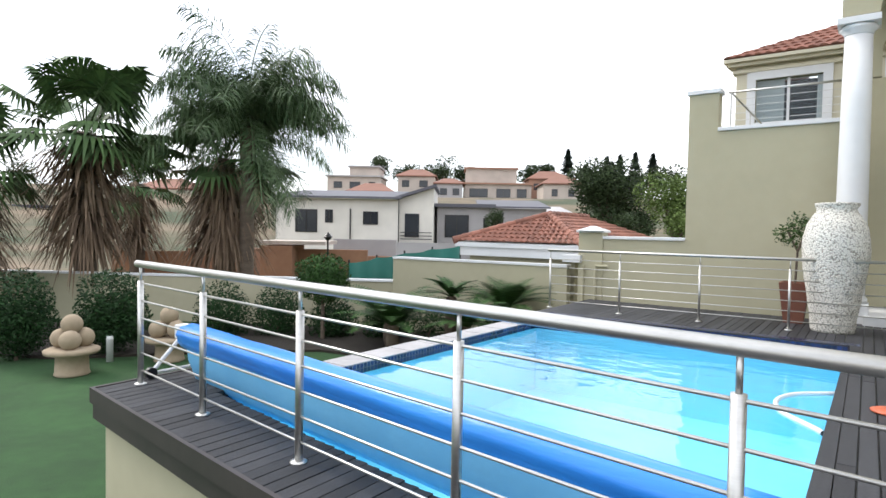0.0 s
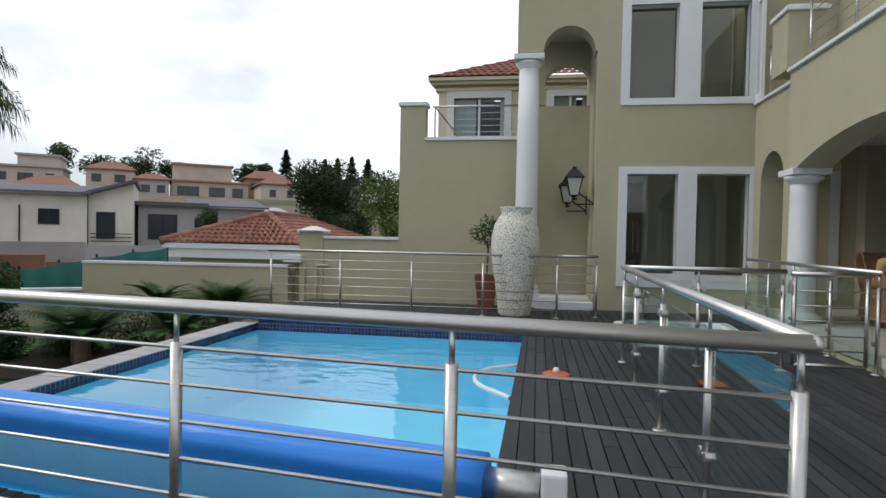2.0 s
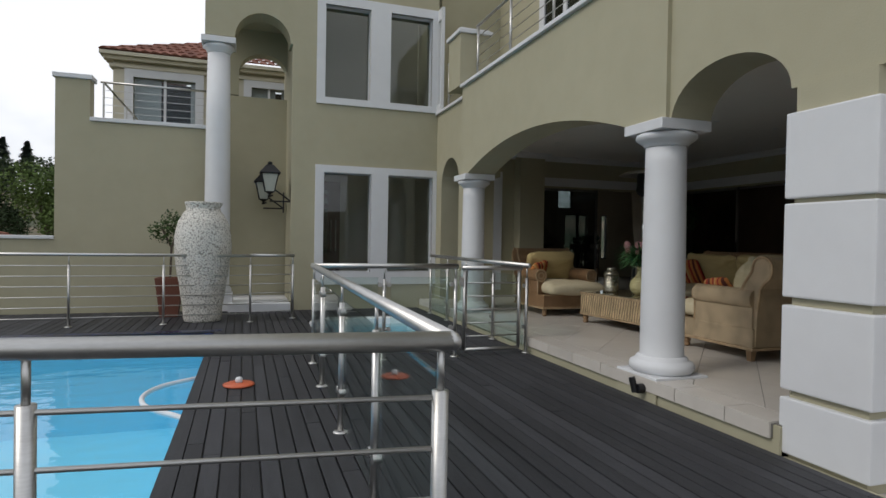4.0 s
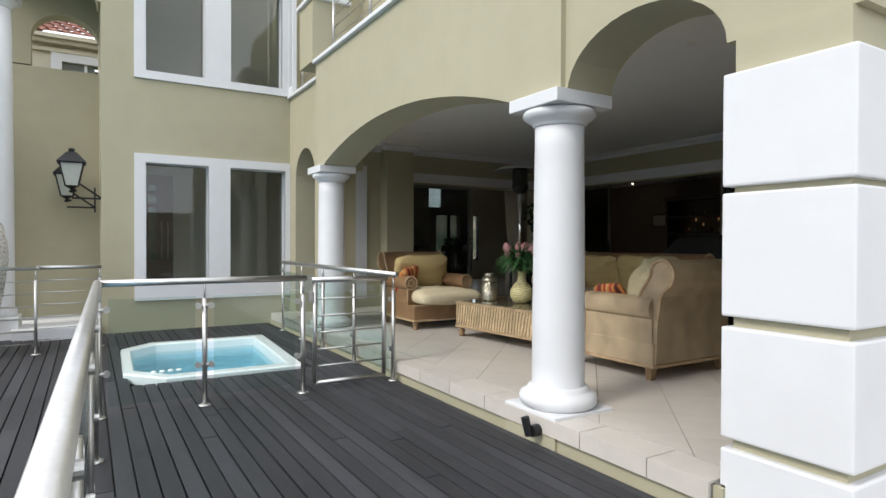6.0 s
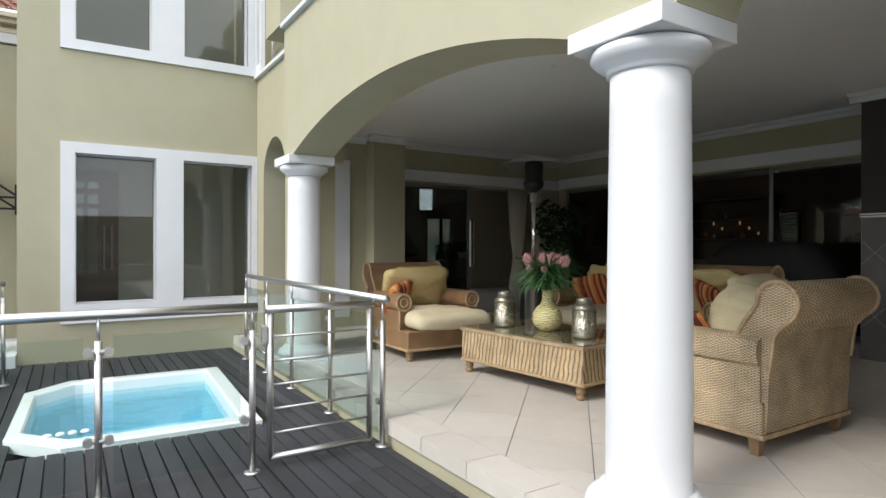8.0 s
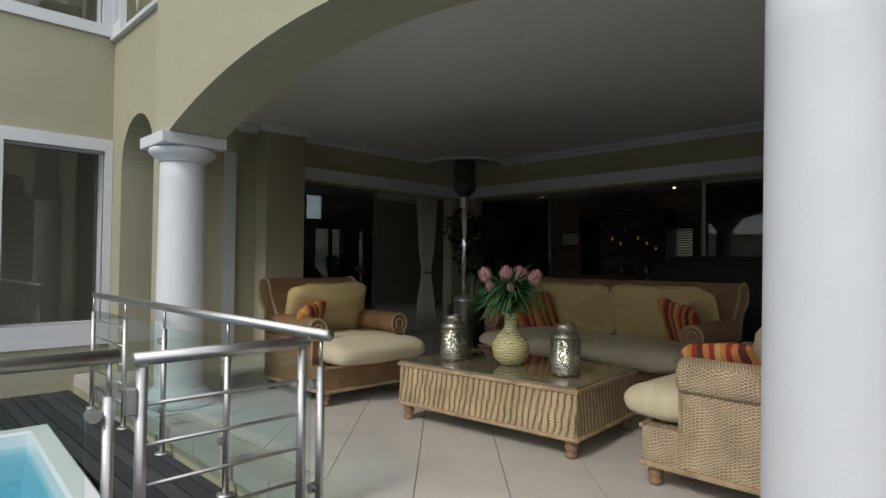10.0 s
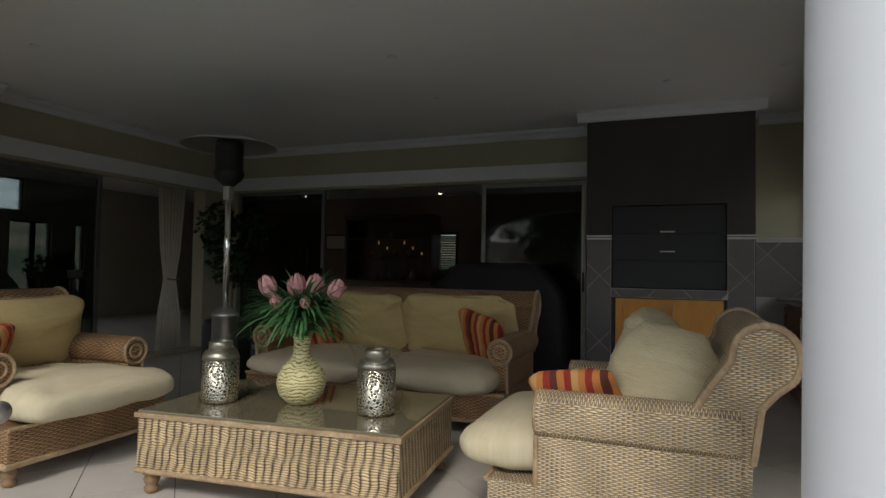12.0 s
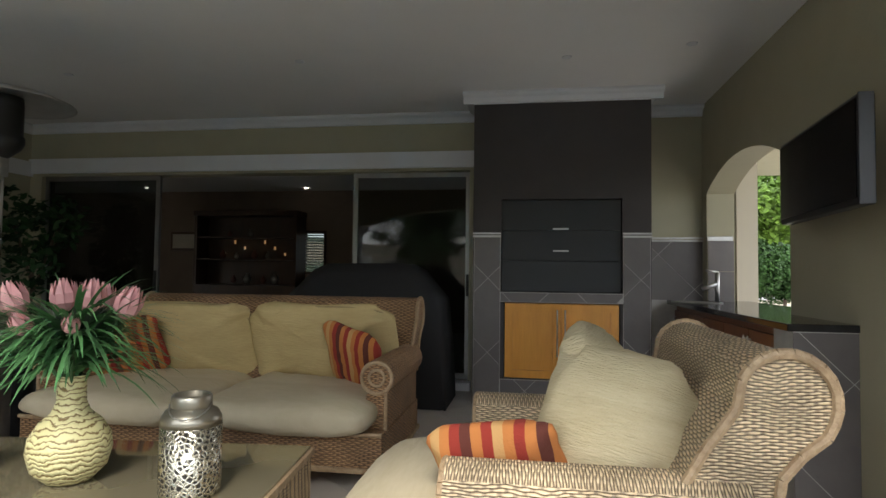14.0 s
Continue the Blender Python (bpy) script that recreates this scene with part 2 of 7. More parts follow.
g_tone.color_ramp.elements[0].color, g_tone.color_ramp.elements[1].color = (0.05, 0.065, 0.03, 1), (0.20, 0.15, 0.10, 1)
g_len.operation = "LENGTH"
g_rng.inputs["From Min"].default_value, g_rng.inputs["From Max"].default_value = 19.0, 21.0
gl_.new(g_co.outputs["Object"], g_len.inputs[0])
gl_.new(g_co.outputs["Object"], g_noise.inputs["Vector"])
gl_.new(g_len.outputs["Value"], g_rng.inputs["Value"])
gl_.new(g_rng.outputs[0], g_mix.inputs["Fac"])
gl_.new(g_noise.outputs["Fac"], g_tone.inputs[0])
gl_.new(gn["Principled BSDF"].inputs["Base Color"].links[0].from_socket, g_mix.inputs["Color1"])
gl_.new(g_tone.outputs[0], g_mix.inputs["Color2"])
gl_.new(g_mix.outputs[0], gn["Principled BSDF"].inputs["Base Color"])
bm = bmesh.new()
rad = [0, 2, 4, 6, 9, 12, 15, 18, 22, 26, 30, 36, 42, 50, 58, 66, 75, 85, 95, 110, 130, 160, 220, 400, 900, 2500]
rings = []
for r in rad[1:]:
    rings.append([bm.verts.new((r * math.cos(a * math.pi / 36), r * math.sin(a * math.pi / 36), ground_height(r, 0))) for a in range(72)])
centre = bm.verts.new((0, 0, ground_height(0, 0)))
for i in range(72):
    bm.faces.new((centre, rings[0][i], rings[0][(i + 1) % 72]))
    for a, b in zip(rings, rings[1:]):
        bm.faces.new((a[i], b[i], b[(i + 1) % 72], a[(i + 1) % 72]))
structure(smooth(part("ground", bm, SCRUB)), "mown green lawn running out to a planted hillside", "ground")

# ---- pool terrace: base walls, deck, pool ----
def rail_y(x):
    return 2.98 + (1.8 - x) * 0.12


def near_edge(x):
    return rail_y(x) - 0.31


bm = boxes((-3.97, -3.5, near_edge(-3.97) + 0.30, 4.38, -1.6, D - 0.03), (-3.45, 0.9, 9.62, 12.2, -1.6, D - 0.03),
           (1.0, 2.1, -3.0, 12.2, -1.6, D - 0.03), (4.0, 4.5, -3.0, 12.2, -1.6, D - 0.03), (2.1, 4.0, -3.0, 8.6, -1.6, D - 0.03), (2.1, 4.0, 10.85, 12.2, -1.6, D - 0.03))
prism([(-3.97, near_edge(-3.97) + 0.06), (1.0, near_edge(1.0) + 0.06), (1.0, 3.12), (-3.97, 3.78)], "z", -1.6, D - 0.031, bm)
structure(part("terrace_base", bm, OLIVE), "olive plastered terrace base below dark deck boards", "wall")


def clip(poly, x0, x1, y0, y1):
    """The part of a polygon that lies in a rectangle."""
    for axis, limit, sign in ((0, x0, 1), (0, x1, -1), (1, y0, 1), (1, y1, -1)):
        out = []
        for i, p in enumerate(poly):
            q = poly[(i + 1) % len(poly)]
            dp, dq = sign * (p[axis] - limit), sign * (q[axis] - limit)
            if dp >= 0:
                out.append(p)
            if (dp >= 0) != (dq >= 0):
                f = dp / (dp - dq)
                out.append((p[0] + f * (q[0] - p[0]), p[1] + f * (q[1] - p[1])))
        poly = out
        if len(poly) < 3:
            return []
    return poly


def area(poly):
    return 0.5 * abs(sum(a[0] * b[1] - b[0] * a[1] for a, b in zip(poly, poly[1:] + poly[:1])))


def diagonal_tiles(axis, base, proud, rects, size, sum0, dif0, mat, parent, gap=0.005):
    """Square tiles laid at 45 degrees inside rectangles of a plane; each is a piece of its own."""
    step = size * math.sqrt(2)
    h = step / 2 - gap * 0.7
    for u0, u1, v0, v1 in rects:
        for i in range(-40, 41):
            for j in range(-40, 41):
                s, d = sum0 + (i + 0.5) * step, dif0 + (j + 0.5) * step
                cu, cv = (s - d) / 2, (s + d) / 2
                if not (u0 - step < cu < u1 + step and v0 - step < cv < v1 + step):
                    continue
                poly = clip([(cu - h, cv), (cu, cv - h), (cu + h, cv), (cu, cv + h)], u0 + gap, u1 - gap, v0 + gap, v1 - gap)
                if len(poly) > 2 and area(poly) > 0.002:
                    part("tile", prism(poly, axis, base, base + proud), mat, parent)


# pool: shell, mosaic band, coping, water
POOL_EDGE = [(-3.2, 3.93), (0.80, 3.30), (0.86, 9.38), (-3.1, 9.38)]


def ring_wall(outline, grow, z0, z1):
    """An upright band round a four-cornered outline, grow metres thick outwards."""
    c = Vector((sum(p[0] for p in outline) / 4, sum(p[1] for p in outline) / 4))
    k = len(outline)
    lines = []
    for i in range(k):
        a, b = Vector(outline[i]), Vector(outline[(i + 1) % k])
        nrm = Vector(((b - a).y, -(b - a).x)).normalized()
        if nrm.dot(a - c) < 0:
            nrm = -nrm
        lines.append((a + nrm * grow, b - a))
    outer = []
    for i in range(k):
        (p, r), (q, s) = lines[i - 1], lines[i]
        f = (q - p).cross(s) / r.cross(s)
        outer.append(tuple(p + r * f))
    bm = bmesh.new()
    vs = [[bm.verts.new((*p, z)) for p in ring] for ring in (outline, outer) for z in (z0, z1)]
    il, ih, ol, oh = vs
    for i in range(k):
        j = (i + 1) % k
        for quad in ((il[i], il[j], ih[j], ih[i]), (ol[i], ol[j], oh[j], oh[i]), (ih[i], ih[j], oh[j], oh[i]), (il[i], il[j], ol[j], ol[i])):
            bm.faces.new(quad)
    return bm, outer


bm, _ = ring_wall(POOL_EDGE, 0.12, -1.36, -0.34)
prism(POOL_EDGE, "z", -1.36, -1.28, bm)
pool_thing = structure(part("swimming_pool", bm, POOL), "rectangular swimming pool with pale blue plaster and clear water", "swimming pool")
bm, _ = ring_wall(POOL_EDGE, 0.10, -0.34, D - 0.048)
part("mosaic_backing", bm, GROUT, pool_thing, "dark grout behind the mosaic band")
water = part("water_surface", flat_sheet(POOL_EDGE, -0.315), WATER, pool_thing, "rippled clear blue water surface")
bm = bmesh.new()
for i in range(4):
    a, b = Vector(POOL_EDGE[i]), Vector(POOL_EDGE[(i + 1) % 4])
    d = (b - a).normalized()
    inward = Vector((-d.y, d.x))
    if inward.dot(Vector((-1.3, 6.9)) - a) < 0:
        inward = -inward
    count = int((b - a).length / 0.052)
    for k in range(count):
        for row in range(2):
            p = a + d * (k + 0.5) * ((b - a).length / count)
            z = -0.335 + row * 0.052
            vs = [bm.verts.new((*(p + d * s * 0.023 + inward * 0.004), z + t)) for s, t in ((-1, 0), (1, 0), (1, 0.046), (-1, 0.046))]
            bm.faces.new(vs)
me = part("mosaic_band", bm, MOSAIC, pool_thing, "navy blue glass mosaic tiles along the waterline")
tagged(me, kind="stuff")
for name, poly in (("coping_stone", [(-3.53, 4.36), (-3.19, 4.36), (-3.1, 9.38), (-3.44, 9.38)]),):
    for k in range(10):
        f0, f1 = k / 10, (k + 1) / 10 - 0.004

        def lerp(a, b, f):
            return (a[0] + (b[0] - a[0]) * f, a[1] + (b[1] - a[1]) * f)
        quad = [lerp(poly[0], poly[3], f0), lerp(poly[1], poly[2], f0), lerp(poly[1], poly[2], f1), lerp(poly[0], poly[3], f1)]
        part(name, prism(quad, "z", D - 0.10, D - 0.045), COPING, pool_thing)
side = boxes((-3.50, -3.34, 4.38, 9.6, -1.6, D - 0.10))
structure(part("pool_side_wall", side, OLIVE), "olive plastered outer wall of the raised pool", "wall")
# suction hose floating in the shallow end
hose = bpy.data.curves.new("pool_hose", "CURVE")
hose.dimensions, hose.bevel_depth = "3D", 0.022
sp = hose.splines.new("BEZIER")
sp.bezier_points.add(3)
for bp, co in zip(sp.bezier_points, ((0.85, 7.79, -0.31), (0.5, 7.45, -0.312), (0.44, 6.95, -0.312), (0.81, 6.38, -0.31))):
    bp.co, bp.handle_left_type, bp.handle_right_type = co, "AUTO", "AUTO"
hob = new("pool_hose", hose)
hose.materials.append(WHITE)
tagged(hob, "white flexible pool cleaner hose floating on water", "hose")

# deck boards
deck = thing("deck", "charcoal painted timber decking around the pool and spa", "deck", kind="structure")
SPA = [(2.16, 8.98), (2.5, 8.58), (3.82, 8.54), (3.95, 10.78), (2.55, 10.82), (2.2, 10.45)]
BOARD = 0.107
rnd = random.Random(4)


def deck_board(x0, x1, y0, y1):
    z = D + rnd.uniform(-0.002, 0.002)
    part("deck_board", boxes((x0, x1, y0, y1, D - 0.028, z), bevel=0.003), DECK, deck)


def board_run(x0, x1, y0, y1):
    y = y0
    first = rnd.uniform(1.4, 3.6)
    while y < y1 - 0.01:
        e = min(y1, y + first)
        if y1 - e < 0.5:
            e = y1
        deck_board(x0 + 0.005, x1 - 0.005, y, e - 0.005)
        y, first = e, rnd.uniform(2.6, 4.2)


part("deck_underlay", boxes((1.0, 2.1, 0.2, 12.2, D - 0.04, D - 0.0285), (4.0, 4.43, 0.2, 12.2, D - 0.04, D - 0.0285), (2.1, 4.0, 0.2, 8.6, D - 0.04, D - 0.0285), (2.1, 4.0, 10.85, 12.2, D - 0.04, D - 0.0285)), BLACK, deck)
x = 0.92
while x < 4.40:
    e = min(x + BOARD, 4.415)
    mid = (x + e) / 2
    if 2.2 < mid < 3.92:
        board_run(x, e, 0.2, 8.60)
        board_run(x, e, 10.8, 12.26)
    else:
        board_run(x, e, 0.2, 12.26)
    x += BOARD
x = -4.03
while x < 0.9:
    mid = x + BOARD / 2
    top = 3.925 - (mid + 3.2) * 0.1575 if mid > -3.2 else 4.36
    deck_board(x + 0.004, x + BOARD - 0.004, near_edge(mid), top)
    x += BOARD
part("deck_board", prism([(0.805, 3.36), (0.918, 3.36), (0.918, 9.58), (0.864, 9.58)], "z", D - 0.028, D), DECK, deck)
x = -3.45
while x < 0.9:
    deck_board(x + 0.004, x + BOARD - 0.004, 9.58, 12.4)
    x += BOARD
bm = prism([(-4.08, near_edge(-4.08) - 0.03), (0.9, near_edge(0.9) - 0.03), (0.9, near_edge(0.9)), (-4.08, near_edge(-4.08))], "z", D - 0.12, D + 0.004)
box(bm, -4.08, -4.04, near_edge(-4.06), 4.38, D - 0.12, D + 0.004)
part("upper_fascia", bm, DECK_EDGE, deck)
bm = prism([(-4.06, near_edge(-4.06) - 0.01), (0.9, near_edge(0.9) - 0.01), (0.9, near_edge(0.9) + 0.05), (-4.06, near_edge(-4.06) + 0.05)], "z", D - 0.25, D - 0.13)
box(bm, -4.06, -3.98, near_edge(-4.06) + 0.05, 4.36, D - 0.25, D - 0.13)
part("lower_fascia", bm, DECK_EDGE, deck)
KERB_DARK = material("dark_kerb", (0.022, 0.017, 0.020), 0.5, dark=(0.014, 0.011, 0.014), scale=8, bump=0.3, bump_scale=30)
# dark raised kerb at the pool's far side
kerb = part("raised_kerb", prism([(-3.08, 9.385), (0.90, 9.385), (0.90, 9.57), (-2.95, 9.57), (-3.08, 9.47)], "z", D - 0.10, D + 0.085), KERB_DARK, deck, "dark raised kerb faced with navy mosaic")
bm = bmesh.new()
for i in range(75):
    x = -3.05 + i * 0.0525
    for row in range(3):
        z = D - 0.085 + row * 0.054
        bm.faces.new([bm.verts.new((x + u, 9.382, z + w)) for u, w in ((0, 0), (0.046, 0), (0.046, 0.047), (0, 0.047))])
        y = 9.395 + row * 0.056
        bm.faces.new([bm.verts.new((x + 0.12 + u, y + w, D + 0.088)) for u, w in ((0, 0), (0.046, 0), (0.046, 0.047), (0, 0.047))])
tagged(part("mosaic_tiles", bm, MOSAIC, kerb, "navy glass mosaic squares"), kind="stuff")
structure(part("terrace_path", boxes((0.9, 4.47, -3.0, 0.2, D - 0.04, D - 0.004), (-1.2, 0.94, -3.0, 2.6, D - 0.3, D - 0.03)), DECK), "dark boarded walkway beside the terrace", "floor")

# ---- covered patio floor and step ----
floor = structure(part("floor", boxes((4.47, 10.45, 4.2, 12.3, -0.3, -0.010)), GROUT), "beige ceramic patio floor tiles laid diagonally", "floor")
structure(part("step_riser", boxes((4.45, 4.60, 4.2, 12.3, -0.35, -0.02)), OLIVE), "olive plastered riser under the patio edge", "step")
edge = structure(part("step_edge", boxes((4.436, 4.66, 4.25, 12.2, -0.1, -0.012)), GROUT), "tiled nosing along the patio step", "step")
ys = [4.25] + [4.62 + 0.5 * k for k in range(16)]
for a, b in zip(ys, ys[1:]):
    b = min(b, 12.2)
    if b - a < 0.05:
        continue
    bm = boxes((4.421, 4.655, a + 0.004, b - 0.004, -0.012, 0.0), (4.419, 4.436, a + 0.004, b - 0.004, -0.105, -0.013))
    part("tile", bm, TILE, edge)
diagonal_tiles("z", -0.010, 0.010, [(4.66, 10.42, 4.25, 12.2)], 0.488, 13.1, -0.16, TILE, floor)

# ---- arcade ----
small = prism([(12.3, -0.2), (11.95, -0.2)] + [(u, v) for u, v in reversed(arch(11.0, 11.95, 2.12, 0.49))] + [(11.0, -0.2), (10.40, -0.2), (10.40, 2.15), (10.15, 2.15), (10.15, 3.52), (12.3, 3.52)], "x", 4.77, 5.17)
structure(part("wall_side_arch", small, OLIVE), "olive plastered wall with a small round arch", "wall")
face = [(10.15, 2.15), (9.86, 2.15)] + segment(5.88, 9.86, 2.15, 0.335, 24)[::-1][1:-1] + [(5.88, 2.15), (5.38, 2.15), (5.38, 3.52), (10.15, 3.52)]
structure(part("wall_arcade", prism(face, "x", XF + 0.02, 4.93), OLIVE), "olive plastered arcade wall over a wide flat arch", "wall")
face2 = [(5.36, 2.15)] + arch(4.25, 5.36, 2.12, 0.36, 18)[::-1][1:-1] + [(4.25, 2.12), (3.65, 2.12), (3.65, 3.52), (5.38, 3.52), (5.38, 2.15)]
structure(part("wall_arcade_end", prism(face2, "x", XF + 0.06, 4.93), OLIVE), "olive plastered arcade wall over a narrow round arch", "wall")
structure(part("parapet_coping", boxes((XF - 0.03, 4.96, 3.6, 10.15, 3.52, 3.57), (4.72, 5.2, 10.15, 12.27, 3.52, 3.57), bevel=0.01), WHITE), "white painted coping on the balcony parapet", "trim")


def column(x, y, height, r, name, label, block=0.0):
    ob = thing(name, label, "column", at=(x, y, 0))
    half = 0.265
    part("plinth", boxes((-half, half, -half, half, -0.065, 0.02), bevel=0.008), WHITE, ob)
    if block:
        part("plinth_block", boxes((-half + 0.004, half - 0.004, -half + 0.004, half - 0.004, D - 0.02, -0.065)), OLIVE, ob, "olive plinth block below the white slab")
    prof = [(r + 0.06, 0.02), (r + 0.085, 0.045), (r + 0.09, 0.075), (r + 0.08, 0.105), (r + 0.045, 0.125), (r + 0.035, 0.13), (r + 0.03, 0.15), (r + 0.008, 0.165)]
    smooth(part("base_moulding", lathe([(0.02, 0.02)] + prof, 40), WHITE, ob))
    top = height - 0.2
    sh = [(r + 0.006, 0.16)] + [(r * (1 - 0.10 * max(0, k / 12 - 0.25)), 0.17 + (top - 0.17) * k / 12) for k in range(13)]
    smooth(part("shaft", lathe(sh, 40), WHITE, ob))
    q = r * 0.925
    cap = [(q, top - 0.004), (q + 0.015, top), (q + 0.015, top + 0.012), (q + 0.02, top + 0.02), (q + 0.06, top + 0.045), (q + 0.085, top + 0.07), (q + 0.08, top + 0.1), (q + 0.05, top + 0.115)]
    smooth(part("capital_moulding", lathe(cap, 40), WHITE, ob))
    part("abacus", boxes((0.015 - half, half - 0.015, 0.015 - half, half - 0.015, height - 0.088, height), bevel=0.006), WHITE, ob)
    return ob


column(4.69, 5.61, 2.15, 0.182, "column", "white round column with moulded capital at the patio edge", 1)
column(4.69, 10.09, 2.15, 0.182, "column", "white round column beside the spa and side arch", 1)

# rusticated end pier
pier = structure(part("end_pier", boxes((4.51, 7.75, 3.69, 4.19, -0.6, 2.119)), OLIVE), "white blocked pier with recessed olive joints", "pier")
for z0, z1 in ((-0.18, 0.17), (0.22, 0.75), (0.80, 1.385), (1.415, 1.95)):
    part("pier_block", boxes((4.47, 7.75, 3.65, 4.23, z0, z1), bevel=0.012), WHITE, pier)

# end wall with windows
holes = [(2.61, 3.49, 0.50, 2.32), (3.81, 4.69, 0.50, 2.32), (2.61, 3.44, 3.68, 5.36), (3.82, 4.64, 3.68, 5.36)]
structure(part("wall_end", holed("y", 12.27, 12.6, 2.04, 4.77, -0.6, 7.2, holes), OLIVE), "olive plastered house wall with tall white framed windows", "wall")


def window_set(name, x0, x1, z0, z1, panes, label, glass):
    ob = thing(name, label, "window", kind="structure")
    outer = (x0, x1, z0, z1)
    part("window_frame", holed("y", 12.235, 12.30, *outer, [(p[0], p[1], p[2], p[3]) for p in panes]), WHITE, ob)
    for a, b, c, d in panes:
        part("reveal", holed("y", 12.30, 12.44, a - 0.001, b + 0.001, c - 0.001, d + 0.001, [(a + 0.012, b - 0.012, c + 0.012, d - 0.012)]), WHITE, ob)
        part("pane", boxes((a + 0.01, b - 0.01, 12.42, 12.428, c + 0.01, d - 0.01)), glass, ob, "clear window pane")
    return ob


window_set("window_lower", 2.46, 4.765, 0.27, 2.45, holes[:2], "tall white framed twin window near the spa", PANE)
window_set("window_upper", 2.46, 4.765, 3.56, 5.52, holes[2:], "tall white framed upper twin window reflecting sky", PANE)

# tall porch: column, arched wall, recess
porch = [(0.58, 4.57), (1.06, 4.57)] + arch(1.06, 2.0, 4.57, 0.47)[1:-1] + [(2.0, 4.57), (2.04, 4.57), (2.04, 7.2), (0.58, 7.2)]
structure(part("wall_porch_arch", prism(porch, "y", 12.27, 12.72, ), OLIVE), "olive plastered porch wall with a high round arch", "wall")
back = [(0.62, 3.9), (1.12, 3.9), (1.12, 4.35)] + arch(1.12, 2.04, 4.35, 0.40)[1:-1] + [(2.04, 4.35), (2.04, 7.2), (0.62, 7.2)]
structure(part("wall_porch_back_arch", prism(back, "y", 13.7, 14.0), OLIVE), "olive plastered rear arch of the porch", "wall")
structure(part("wall_porch_screen", boxes((0.62, 2.04, 13.7, 14.0, -0.6, 3.88)), OLIVE), "olive plastered screen wall in the porch recess", "wall")
structure(part("wall_porch_side", boxes((2.04, 2.3, 12.6, 14.6, -0.6, 7.2)), OLIVE), "olive plastered side wall of the porch", "wall")
structure(part("porch_ceiling", boxes((0.62, 2.04, 12.72, 13.7, 5.2, 5.3)), OLIVE), "olive porch ceiling", "ceiling")
tc = thing("porch_column", "tall slender white column standing behind the urn", "column", at=(0.80, 12.5, 0))
part("plinth", boxes((-0.27, 0.27, -0.27, 0.27, D - 0.1, 0.12), bevel=0.01), WHITE, tc)
smooth(part("shaft", lathe([(0.25, 0.12), (0.25, 0.2), (0.215, 0.24), (0.212, 1.5), (0.2, 3.2), (0.185, 4.32)], 40), WHITE, tc))
smooth(part("capital_moulding", lathe([(0.185, 4.30), (0.2, 4.32), (0.2, 4.34), (0.24, 4.38), (0.255, 4.42), (0.23, 4.45)], 40), WHITE, tc))
part("abacus", boxes((-0.28, 0.28, -0.27, 0.27, 4.45, 4.55), bevel=0.008), WHITE, tc)
structure(part("porch_step", boxes((1.0, 2.04, 12.1, 13.7, D - 0.1, -0.04), bevel=0.01), WHITE), "pale stone entrance steps under the porch", "step")
structure(part("wall_boundary", boxes((-1.86, 0.62, 13.2, 13.5, -1.6, 3.10), (-1.86, -1.33, 13.2, 13.5, 3.10, 3.82), (-3.98, -1.86, 13.2, 13.45, -1.6, 1.02), (-4.03, -3.50, 13.17, 13.48, -1.6, 1.15)), OLIVE), "olive plastered boundary walls beyond the pool", "wall")
bm = boxes((-1.33, 0.62, 13.16, 13.54, 3.10, 3.17), (-1.90, -1.29, 13.16, 13.54, 3.82, 3.90), (-3.50, -1.86, 13.16, 13.49, 1.02, 1.08), (-4.07, -3.46, 13.12, 13.53, 1.15, 1.19), bevel=0.01)
bmesh.ops.create_cone(bm, cap_ends=True, segments=4, radius1=0.40, radius2=0.06, depth=0.1, matrix=Matrix.Translation((-3.765, 13.325, 1.24)) @ pose(0, 0, 0, 0, 0, 45))
structure(part("wall_coping", bm, WHITE), "white painted wall copings and pier cap", "trim")

# ---- patio shell ----
structure(part("ceiling", boxes((4.93, 10.6, 4.2, 12.5, CEIL, CEIL + 0.12)), CEILING), "plain off-white patio ceiling", "ceiling")
structure(part("balcony_slab", boxes((4.93, 10.6, 3.65, 12.6, CEIL + 0.12, CEIL + 0.2)), OLIVE), "balcony slab over the patio", "slab")


def cornice(rows):
    """Stepped moulding under the ceiling; rows: axis, wall plane, direction into the room, from, to."""
    bm = bmesh.new()
    for axis, at, way, a, b in rows:
        prof = [(0, 0), (0.10, 0), (0.10, -0.02), (0.085, -0.035), (0.05, -0.05), (0.03, -0.085), (0.03, -0.10), (0, -0.10)]
        prism([(at + way * u, CEIL + v) for u, v in prof] if axis == "y" else [(at + way * u, CEIL + v) for u, v in prof], "y" if axis == "y" else "x", a, b, bm)
    return bm


